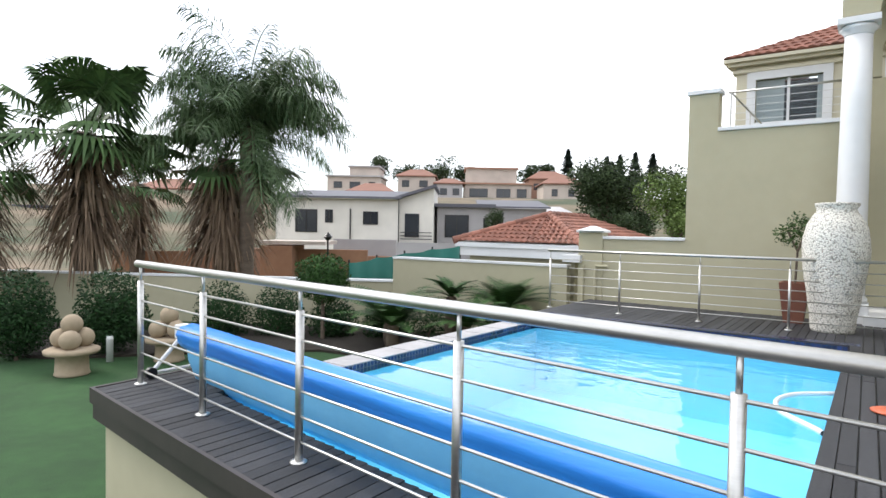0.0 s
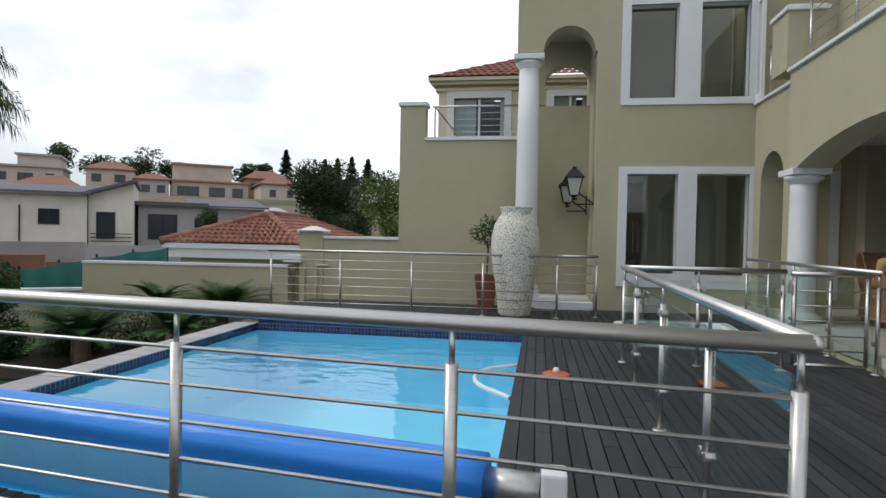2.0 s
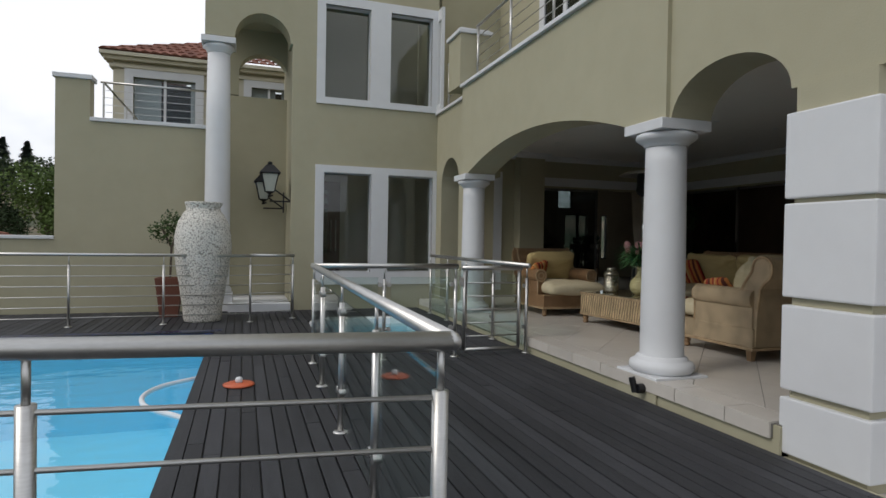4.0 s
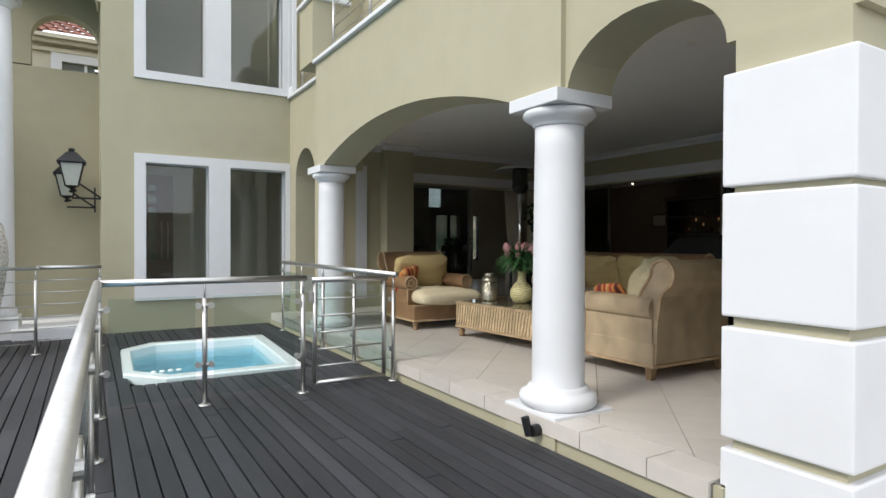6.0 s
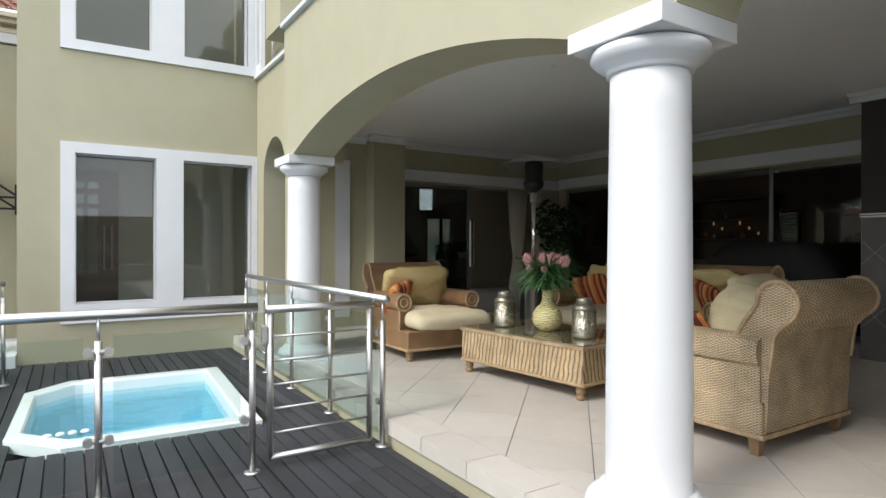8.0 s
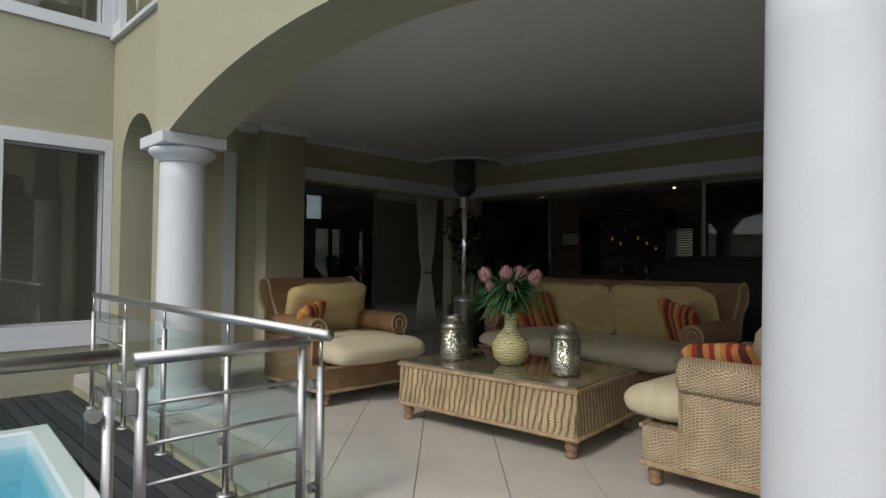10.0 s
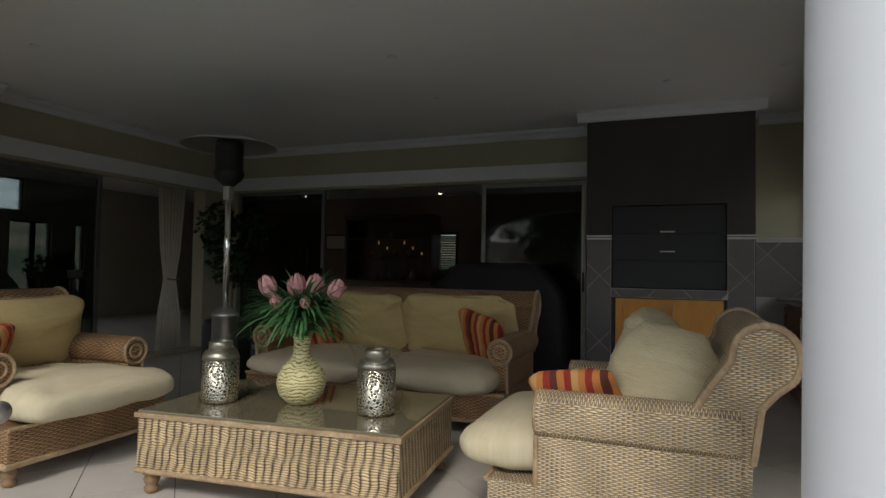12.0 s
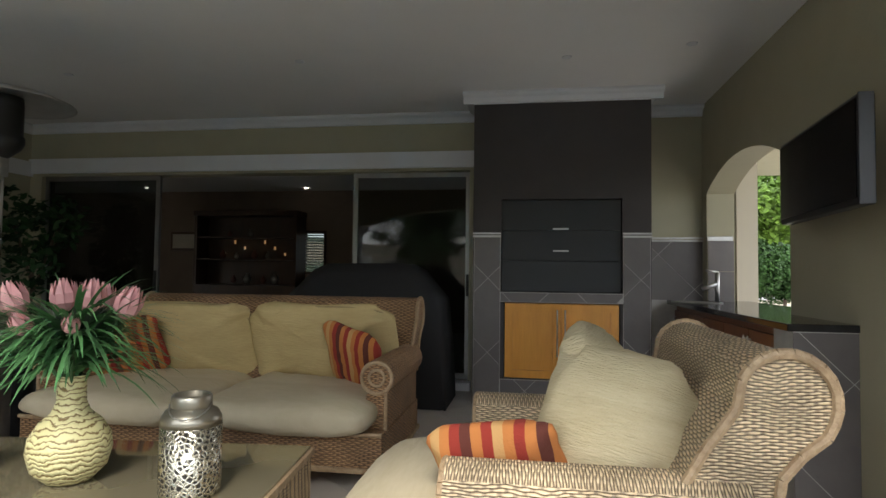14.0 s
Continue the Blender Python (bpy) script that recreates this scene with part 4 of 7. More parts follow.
LEAF = material("bay_leaf", (0.055, 0.10, 0.025), 0.5, dark=(0.03, 0.06, 0.016), scale=5, island=0.4, spec=0.2)
LEAF_DARK = material("dark_shrub_leaf", (0.022, 0.060, 0.018), 0.6, dark=(0.011, 0.034, 0.010), scale=3, island=0.45, spec=0.2)
LEAF_MID = material("shrub_leaf", (0.045, 0.105, 0.025), 0.6, dark=(0.022, 0.055, 0.014), scale=3, island=0.45, spec=0.2)
LEAF_BRIGHT = material("bright_shrub_leaf", (0.13, 0.22, 0.03), 0.6, dark=(0.06, 0.12, 0.02), scale=3, island=0.45, spec=0.2)
BARK = material("grey_bark", (0.16, 0.12, 0.09), 0.9, dark=(0.08, 0.06, 0.045), scale=12, stretch=(1, 1, 4), bump=0.8)
TERRA = material("brown_terracotta", (0.20, 0.075, 0.045), 0.7, dark=(0.15, 0.055, 0.035), scale=8)


def leaf_cloud(blobs, count, size, seed, squash=1.0):
    """Loose leaves scattered near the surface of several round clumps."""
    r = random.Random(seed)
    verts, faces = [], []
    total = sum(b[3] ** 2 for b in blobs)
    for bx_, by_, bz_, br in blobs:
        for _ in range(int(count * br * br / total)):
            d = Vector((r.gauss(0, 1), r.gauss(0, 1), r.gauss(0, 1))).normalized()
            k = br * (1 - 0.45 * r.random() ** 2) * (1 + 0.18 * noise.noise(d * 2.2 + Vector((bx_, by_, bz_))))
            c = Vector((bx_, by_, bz_)) + Vector((d.x, d.y, d.z * squash)) * k
            t = Vector((r.gauss(0, 1), r.gauss(0, 1), r.gauss(0, 0.6))).normalized()
            s = t.cross(d + Vector((r.gauss(0, 0.4), r.gauss(0, 0.4), r.gauss(0, 0.4)))).normalized()
            L = size * r.uniform(0.6, 1.3)
            i = len(verts)
            verts += [c - t * L * 0.5, c + s * L * 0.25, c + t * L * 0.5, c - s * L * 0.25]
            faces.append((i, i + 1, i + 2, i + 3))
    me = bpy.data.meshes.new("leaves")
    me.from_pydata(verts, [], faces)
    return me


def leaves(name, me, mat, parent):
    me.materials.append(mat)
    ob = new(name, me)
    ob.parent = parent
    return ob


pot = thing("potted_tree", "small olive tree in a tapered brown pot by the urn", "potted plant", at=(0.13, 11.75, D))
bm = loft([([(-0.13, -0.13), (0.13, -0.13), (0.13, 0.13), (-0.13, 0.13)], 0), ([(-0.2, -0.2), (0.2, -0.2), (0.2, 0.2), (-0.2, 0.2)], 0.62), ([(-0.17, -0.17), (0.17, -0.17), (0.17, 0.17), (-0.17, 0.17)], 0.62), ([(-0.165, -0.165), (0.165, -0.165), (0.165, 0.165), (-0.165, 0.165)], 0.56)], True)
part("pot", bm, TERRA, pot)
part("trunk", rods([((0, 0, 0.5), (0.02, 0.01, 1.15)), ((0.02, 0.01, 1.1), (-0.12, 0.05, 1.4)), ((0.02, 0.01, 1.1), (0.14, -0.03, 1.45))], 0.018, 8), BARK, pot)
leaves("foliage", leaf_cloud([(0, 0, 1.38, 0.24), (-0.16, 0.05, 1.36, 0.18), (0.15, 0, 1.44, 0.2), (0.02, 0, 1.55, 0.16)], 800, 0.055, 3), LEAF, pot)

LAMPGLASS = material("frosted_lantern_glass", (0.50, 0.52, 0.46), 0.25, dark=(0.42, 0.44, 0.39), scale=12)


def lantern(at, turn, size):
    """A tapered four-sided lantern on a wrought bracket reaching out from a wall."""
    ob = thing("wall_lantern", "black wrought iron wall lantern with clear panes", "lantern", "porch lanterns", at, turn)
    s = size
    sq = lambda h: [(-h, -h), (h, -h), (h, h), (-h, h)]
    part("bracket", rods([((0, 0, -0.62 * s), (0.62 * s, 0, -0.62 * s)), ((0, 0, -0.45 * s), (0, 0, -0.2 * s)), ((0.05 * s, 0, -0.2 * s), (0.6 * s, 0, -0.6 * s)), ((0, 0, -0.45 * s), (0.1 * s, 0, -0.45 * s))], 0.016 * s + 0.004, 8), BLACK, ob)
    part("wall_plate", boxes((0.6 * s, 0.64 * s, -0.06, 0.06, -0.75 * s, -0.1 * s), bevel=0.008), BLACK, ob)
    part("lantern_base", lathe([(0.02, -0.5 * s), (0.07 * s, -0.47 * s), (0.03 * s, -0.42 * s), (0.12 * s, -0.36 * s), (0.14 * s, -0.33 * s)], 16), BLACK, ob)
    bm = bmesh.new()
    for a, b in zip(sq(0.13 * s), sq(0.24 * s)):
        rod(bm, (*a, -0.34 * s), (*b, 0.2 * s), 0.012 * s + 0.003, seg=6)
    part("lantern_frame", bm, BLACK, ob)
    part("lantern_panes", loft([(sq(0.128 * s), -0.33 * s), (sq(0.235 * s), 0.19 * s)]), LAMPGLASS, ob, "clear lantern panes")
    part("lantern_roof", loft([(sq(0.29 * s), 0.19 * s), (sq(0.30 * s), 0.22 * s), (sq(0.11 * s), 0.45 * s), (sq(0.06 * s), 0.47 * s), (sq(0.07 * s), 0.53 * s), (sq(0.02 * s), 0.56 * s)], True), BLACK, ob)
    part("bulb", lathe([(0.01, -0.2 * s), (0.035 * s, -0.18 * s), (0.05 * s, -0.02 * s), (0.02 * s, 0.05 * s)], 12), WHITE, ob, "white lamp bulb")
    return ob


lantern((1.68, 12.45, 2.14), 0, 0.60)
lantern((1.60, 13.3, 2.05), 0, 0.60)

# tap and wall socket on the plinth
tapb = thing("garden_spotlight", "small black spotlight fixed to the column plinth", "spotlight", at=(4.39, 5.50, -0.09))
part("bracket", rods([((0.03, 0, 0), (-0.03, 0, 0))], 0.04, 16), BLACK, tapb)
part("head", rods([((-0.04, 0.01, -0.03), (-0.06, 0.03, 0.09))], 0.028, seg=16), BLACK, tapb)

# ---- patio furniture ----
def wicker_material(name, light, dark, rows=0.011, cols=0.030, shift=0.5):
    """Woven cane: strands that pass over and under, laid out in metres on the surface."""
    m = bpy.data.materials.new(name)
    m.use_nodes = True
    n, l = m.node_tree.nodes, m.node_tree.links
    p = n["Principled BSDF"]
    p.inputs["Roughness"].default_value = 0.5
    uvm, sep = n.new("ShaderNodeUVMap"), n.new("ShaderNodeSeparateXYZ")
    uvm.uv_map = "UVMap"
    l.new(uvm.outputs[0], sep.inputs[0])

    def op(kind, a, b=None, c=None):
        k = n.new("ShaderNodeMath")
        k.operation = kind
        for i, s in enumerate((a, b, c)):
            if s is None:
                continue
            if isinstance(s, (int, float)):
                k.inputs[i].default_value = s
            else:
                l.new(s, k.inputs[i])
        return k.outputs[0]
    wob = n.new("ShaderNodeTexNoise")
    wob.inputs["Scale"].default_value = 9
    l.new(uvm.outputs[0], wob.inputs["Vector"])
    v = op("MULTIPLY_ADD", wob.outputs["Fac"], 3.4, op("DIVIDE", sep.outputs[1], rows))
    row = op("FLOOR", v)
    a = op("ABSOLUTE", op("SINE", op("MULTIPLY", v, math.pi)))
    u = op("MULTIPLY_ADD", row, shift, op("MULTIPLY_ADD", wob.outputs["Fac"], 0.8, op("DIVIDE", sep.outputs[0], cols)))
    b = op("MULTIPLY_ADD", op("COSINE", op("MULTIPLY", u, 2 * math.pi)), 0.5, 0.5)
    rib = op("ABSOLUTE", op("SINE", op("MULTIPLY", op("MULTIPLY_ADD", wob.outputs["Fac"], 0.8, op("DIVIDE", sep.outputs[0], cols * 0.5)), math.pi)))
    both = op("MULTIPLY_ADD", op("POWER", b, 0.7), 0.75, op("MULTIPLY", rib, 0.25))
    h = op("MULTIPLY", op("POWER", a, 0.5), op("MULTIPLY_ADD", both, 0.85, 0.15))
    # Colour follows strand height: shade in the gaps is put into the cane's colour.
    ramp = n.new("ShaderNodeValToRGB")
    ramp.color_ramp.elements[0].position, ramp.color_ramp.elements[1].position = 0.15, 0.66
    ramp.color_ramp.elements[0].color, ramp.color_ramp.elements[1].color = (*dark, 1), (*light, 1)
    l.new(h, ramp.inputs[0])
    co, ns = n.new("ShaderNodeTexCoord"), n.new("ShaderNodeTexNoise")
    ns.inputs["Scale"].default_value, ns.inputs["Detail"].default_value = 6, 5
    l.new(co.outputs["Object"], ns.inputs["Vector"])
    rng = n.new("ShaderNodeMapRange")
    rng.inputs["From Min"].default_value, rng.inputs["From Max"].default_value = 0.3, 0.7
    rng.inputs["To Min"].default_value, rng.inputs["To Max"].default_value = 0.72, 1.15
    l.new(ns.outputs["Fac"], rng.inputs["Value"])
    sc = n.new("ShaderNodeVectorMath")
    sc.operation = "SCALE"
    l.new(ramp.outputs[0], sc.inputs[0])
    l.new(rng.outputs[0], sc.inputs["Scale"])
    l.new(sc.outputs[0], p.inputs["Base Color"])
    bp = n.new("ShaderNodeBump")
    bp.inputs["Strength"].default_value, bp.inputs["Distance"].default_value = 1.0, 0.008
    l.new(h, bp.inputs["Height"])
    l.new(bp.outputs[0], p.inputs["Normal"])
    return m


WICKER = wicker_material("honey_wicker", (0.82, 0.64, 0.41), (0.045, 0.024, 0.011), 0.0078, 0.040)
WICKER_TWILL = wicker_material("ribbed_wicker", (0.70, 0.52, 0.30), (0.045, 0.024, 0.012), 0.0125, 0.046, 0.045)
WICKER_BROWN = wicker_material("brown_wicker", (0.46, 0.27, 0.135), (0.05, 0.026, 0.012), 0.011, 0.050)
BRAID = material("cane_braid", (0.58, 0.43, 0.26), 0.5, dark=(0.20, 0.12, 0.06), scale=60, amount=0.5, bump=0.6, bump_scale=90)
TURNED = material("turned_wood", (0.30, 0.19, 0.10), 0.45, dark=(0.20, 0.12, 0.06), scale=10, stretch=(4, 4, 1))
FABRIC = material("khaki_cotton", (0.55, 0.435, 0.205), 0.9, dark=(0.44, 0.33, 0.145), scale=18, amount=0.45, bump=0.6, bump_scale=24, stretch=(1, 5, 1))
FABRIC_PALE = material("pale_seat_cotton", (0.62, 0.545, 0.385), 0.9, dark=(0.52, 0.445, 0.29), scale=9, bump=0.45, bump_scale=14, stretch=(1, 4, 1))
FABRIC_CREAM = material("cream_slub_cotton", (0.66, 0.58, 0.38), 0.9, dark=(0.50, 0.41, 0.23), scale=26, amount=0.5, bump=0.9, bump_scale=34, stretch=(1, 7, 1))
PIPING = material("khaki_piping", (0.36, 0.28, 0.14), 0.9, scale=12)


def stripe_material():
    m = bpy.data.materials.new("striped_kilim")
    m.use_nodes = True
    n, l = m.node_tree.nodes, m.node_tree.links
    p = n["Principled BSDF"]
    p.inputs["Roughness"].default_value = 0.95
    co, sp_, fr, rp = n.new("ShaderNodeTexCoord"), n.new("ShaderNodeSeparateXYZ"), n.new("ShaderNodeMath"), n.new("ShaderNodeValToRGB")
    l.new(co.outputs["Object"], sp_.inputs[0])
    fr.operation = "MULTIPLY_ADD"
    fr.inputs[1].default_value, fr.inputs[2].default_value = 2.1, 0.5
    l.new(sp_.outputs[0], fr.inputs[0])
    cr = rp.color_ramp
    cr.interpolation = "CONSTANT"
    tones = {"o": (0.46, 0.17, 0.045, 1), "r": (0.27, 0.03, 0.018, 1), "k": (0.10, 0.025, 0.016, 1), "t": (0.50, 0.29, 0.11, 1)}
    for k, c in enumerate("rokorotrokrotor"):
        e = cr.elements[k] if k < 2 else cr.elements.new(k / 15)
        e.position, e.color = k / 15, tones[c]
    l.new(fr.outputs[0], rp.inputs[0])
    l.new(rp.outputs[0], p.inputs["Base Color"])
    ns, b = n.new("ShaderNodeTexNoise"), n.new("ShaderNodeBump")
    ns.inputs["Scale"].default_value = 120
    b.inputs["Strength"].default_value, b.inputs["Distance"].default_value = 0.4, 0.005
    l.new(co.outputs["Object"], ns.inputs["Vector"])
    l.new(ns.outputs["Fac"], b.inputs["Height"])
    l.new(b.outputs[0], p.inputs["Normal"])
    return m


STRIPES = stripe_material()


def metre_uv(ob, turn=False):
    """Lays the surface out in metres by the way that each face looks."""
    me = ob.data
    layer = me.uv_layers.new(name="UVMap")
    for poly in me.polygons:
        a = [abs(c) for c in poly.normal]
        for li in poly.loop_indices:
            c = me.vertices[me.loops[li].vertex_index].co
            uv = (c.y, c.z) if a[0] >= max(a[1], a[2]) else (c.x, c.z) if a[1] >= a[2] else (c.x, c.y)
            layer.data[li].uv = (uv[1], uv[0]) if turn else uv
    return ob


def cushion(w, d, h, seed, e=0.42, wrinkle=0.012, sag=0.0, nu=28, nv=14, boxy=False):
    """A stuffed cushion: a soft square body, thickest in the middle, with creases."""
    bm = bmesh.new()

    def sg(c, k):
        return math.copysign(abs(c) ** k, c)
    rows = []
    for j in range(nv + 1):
        ph = -math.pi / 2 + math.pi * j / nv
        row = []
        for i in range(nu):
            th = 2 * math.pi * i / nu
            x = sg(math.cos(ph), 0.55) * sg(math.cos(th), e)
            y = sg(math.cos(ph), 0.55) * sg(math.sin(th), e)
            z = sg(math.sin(ph), 0.75)
            if boxy:
                x, y = sg(math.cos(ph), 0.30) * sg(math.cos(th), e), sg(math.cos(ph), 0.30) * sg(math.sin(th), e)
            thick = (0.78 if boxy else 0.55) + (0.22 if boxy else 0.45) * (1 - max(abs(x), abs(y)) ** 3)
            p = Vector((x * w / 2, y * d / 2, z * h / 2 * thick - sag * (1 - x * x) * (1 - y * y)))
            p += Vector((0, 0, 1)) * wrinkle * noise.noise(Vector((x * 3.2, y * 2.6, z + seed * 7.3))) + Vector((x, y, 0)) * wrinkle * noise.noise(Vector((x * 4, y * 4, seed * 3.1)))
            row.append(bm.verts.new(p))
        rows.append(row)
    for a, b in zip(rows, rows[1:]):
        for i in range(nu):
            bm.faces.new((a[i], a[(i + 1) % nu], b[(i + 1) % nu], b[i]))
    bmesh.ops.remove_doubles(bm, verts=bm.verts, dist=0.0005)
    return bm


def tee(bm, start=0.14, wide=1.26):
    """Widens the front of a seat cushion, so that it wraps in front of the arms."""
    for v in bm.verts:
        f = min(max((v.co.y - start) / 0.09, 0), 1)
        v.co.x *= 1 + (wide - 1) * f * f * (3 - 2 * f)
    return bm


def soft_thing(name, label, category, bm, mat, m, group="", seam=None):
    ob = smooth(part(name, bm, mat))
    ob.matrix_world = m
    tagged(ob, label, category, group)
    if seam:
        w, d = seam
        pts = []
        for i in range(48):
            th = 2 * math.pi * i / 48
            c, s = math.cos(th), math.sin(th)
            pts.append(Vector((math.copysign(abs(c) ** 0.42, c) * w / 2, math.copysign(abs(s) ** 0.42, s) * d / 2, 0)))
        bm2 = bmesh.new()
        for a, b in zip(pts, pts[1:] + pts[:1]):
            rod(bm2, a, b, 0.006, seg=6, caps=False)
        smooth(part("piping", bm2, PIPING, ob))
    return ob


def tube_path(pts, r, seg=8):
    bm = bmesh.new()
    for a, b in zip(pts, pts[1:]):
        if (Vector(a) - Vector(b)).length > 1e-4:
            rod(bm, a, b, r, seg=seg, caps=True)
    return bm


def scroll_profile(upright=0.0):
    """Side outline (y, z) of the reclined back: front face up, round the rolled top, and down behind."""
    front = [(-0.22, 0.30), (-0.26, 0.50), (-0.33, 0.62), (-0.43, 0.74), (-0.52, 0.84)]
    c, r = (-0.635, 0.86), 0.115
    roll = [(c[0] + r * math.cos(a), c[1] + r * math.sin(a)) for a in [math.radians(25 + 18 * k) for k in range(12)]]
    rear = [(-0.65, 0.735), (-0.59, 0.68), (-0.51, 0.48), (-0.45, 0.14)]
    rows = front + roll + rear + [(-0.36, 0.12)]
    return [(y + upright * min(max((z - 0.3) / 0.5, 0), 1), z) for y, z in rows]


def arm_profile():
    """Outline (x, z) of an arm from outside to inside with a rolled top."""
    c, r = (0.0, 0.60), 0.098
    roll = [(c[0] + r * math.cos(a), c[1] + r * math.sin(a)) for a in [math.radians(-60 + 20 * k) for k in range(16)]]
    return [(-0.075, 0.12), (0.055, 0.12), (0.055, 0.515)] + roll + [(-0.06, 0.50)]


def turned_foot(parent, x, y):
    smooth(part("foot", lathe([(0.025, 0), (0.036, 0.012), (0.038, 0.03), (0.026, 0.04), (0.036, 0.055), (0.042, 0.075), (0.03, 0.09), (0.045, 0.1), (0.045, 0.125)], 20, (x, y, 0)), TURNED, parent))


def square_foot(parent, x, y):
    part("foot", loft([([(x - 0.024, y - 0.024), (x + 0.024, y - 0.024), (x + 0.024, y + 0.024), (x - 0.024, y + 0.024)], 0.0), ([(x - 0.036, y - 0.036), (x + 0.036, y - 0.036), (x + 0.036, y + 0.036), (x - 0.036, y + 0.036)], 0.125)], True), TURNED, parent)


def wicker_seat(name, label, category, half, group, at, turn, cane):
    """A woven seat with rolled arms and a scrolled, reclined back; it faces its own +y."""
    ob = thing(name, label, category, group, at, turn)
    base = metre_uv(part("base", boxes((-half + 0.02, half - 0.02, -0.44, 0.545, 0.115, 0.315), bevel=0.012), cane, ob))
    part("base_band", boxes((-half + 0.005, half - 0.005, -0.455, 0.56, 0.105, 0.135), bevel=0.01), BRAID, ob)
    part("front_band", tube_path([(-half + 0.02, 0.55, 0.315), (half - 0.02, 0.55, 0.315)], 0.012), BRAID, ob)
    rise = 1.035
    prof = [(y, z * rise) for y, z in scroll_profile(0.02 if category == "sofa" else 0.13)]
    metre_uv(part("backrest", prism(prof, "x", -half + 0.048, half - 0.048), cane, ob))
    front = 0.425 if category == "sofa" else 0.335
    for sx in (-1, 1):
        x = sx * (half - 0.046)
        part("back_braid", tube_path([(x, y, z) for y, z in prof[:-2]], 0.014), BRAID, ob)
        ap = [(sx * (half - 0.085 + u), z) for u, z in arm_profile()]
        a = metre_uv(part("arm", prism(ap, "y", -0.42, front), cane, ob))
        cx = sx * (half - 0.085)
        ring = [(cx + 0.088 * math.cos(q), front + 0.005, 0.60 + 0.088 * math.sin(q)) for q in [2 * math.pi * k / 20 for k in range(21)]]
        part("arm_braid", tube_path(ring, 0.011), BRAID, ob)
        ring = [(cx + 0.045 * math.cos(q), front + 0.007, 0.60 + 0.045 * math.sin(q)) for q in [2 * math.pi * k / 14 for k in range(15)]]
        part("arm_braid", tube_path(ring, 0.008), BRAID, ob)
        part("arm_edge", tube_path([(cx + sx * 0.055, front + 0.005, 0.13), (cx + sx * 0.055, front + 0.005, 0.52)], 0.011), BRAID, ob)
        square_foot(ob, sx * (half - 0.07), -0.38)
        turned_foot(ob, sx * (half - 0.07), 0.49)
    if half > 0.9:
        turned_foot(ob, 0, 0.49)
    return ob


SOFT = "loose cushions on the wicker seats"
# armchair facing the far side
def at_chair(x, y, turn, lx, ly, lz, rx=0, ry=0, rz=0):
    return pose(x, y, 0, 0, 0, turn) @ pose(lx, ly, lz, rx, ry, rz)


C2 = (6.37, 6.20, 0)
wicker_seat("wicker_armchair", "honey wicker armchair with rolled arms and scrolled back", "armchair", 0.53, "wicker armchairs", (6.37, 6.20, 0), 0, WICKER)
soft_thing("seat_cushion", "thick pale khaki seat cushion overhanging the wicker base", "cushion", tee(cushion(0.77, 1.06, 0.23, 1, 0.3, 0.024, 0.0, 44, 22, True)), FABRIC_PALE, at_chair(*C2, 0, 0.20, 0.415), SOFT)
soft_thing("back_cushion", "plump cream back cushion leaning on the wicker back", "cushion", cushion(0.60, 0.56, 0.24, 2, 0.6, 0.04), FABRIC_CREAM, at_chair(*C2, 0.10, -0.15, 0.76, 66, 0, -8), SOFT)
soft_thing("scatter_cushion", "round-cornered cream slub cushion with crinkled cover", "cushion", cushion(0.46, 0.44, 0.24, 3, 0.66, 0.035), FABRIC_CREAM, at_chair(*C2, -0.19, -0.14, 0.765, 66, 8, -104), SOFT)
soft_thing("striped_cushion", "orange and red striped cushion lying behind the arm", "cushion", cushion(0.40, 0.40, 0.13, 4, 0.4, 0.02), STRIPES, at_chair(*C2, -0.25, 0.20, 0.605, 56, 8, 82), SOFT)

C1 = (6.02, 9.80, 180)
wicker_seat("wicker_armchair", "brown wicker armchair with deep seat beside the far column", "armchair", 0.53, "wicker armchairs", (6.02, 9.80, 0), 180, WICKER_BROWN)
soft_thing("seat_cushion", "thick pale khaki seat cushion overhanging the wicker base", "cushion", tee(cushion(0.77, 1.06, 0.23, 5, 0.3, 0.024, 0.0, 44, 22, True)), FABRIC_PALE, at_chair(*C1, 0, 0.20, 0.415), SOFT)
soft_thing("back_cushion", "wide khaki back cushion with pointed corners", "cushion", cushion(0.84, 0.56, 0.24, 6, 0.30, 0.03), FABRIC, at_chair(*C1, 0, -0.22, 0.71, 66, 0, 0), SOFT, (0.84, 0.56))
soft_thing("striped_cushion", "rust striped cushion tucked against the arm", "cushion", cushion(0.42, 0.42, 0.14, 7, 0.4, 0.02), STRIPES, at_chair(*C1, 0.32, -0.02, 0.62, 62, 12, 25), SOFT)

S1 = (7.99, 8.22, 90)
wicker_seat("wicker_sofa", "long brown wicker sofa with scrolled arms", "sofa", 1.13, "", (7.99, 8.22, 0), 90, WICKER_BROWN)
for k, lx in enumerate((-0.53, 0.53)):
    soft_thing("seat_cushion", "thick pale khaki sofa seat cushion", "cushion", cushion(1.07, 1.02, 0.22, 8 + k, 0.26, 0.03, 0.0, 40, 20, True), FABRIC_PALE, at_chair(*S1, lx, 0.17, 0.40), SOFT)
    soft_thing("back_cushion", "large khaki sofa back cushion with piped edge", "cushion", cushion(1.02, 0.58, 0.20, 11 + k, 0.24, 0.05, 0.0, 40, 16), FABRIC, at_chair(*S1, lx * 0.95, -0.20, 0.70, 68, 0, 0), SOFT, (1.0, 0.56))
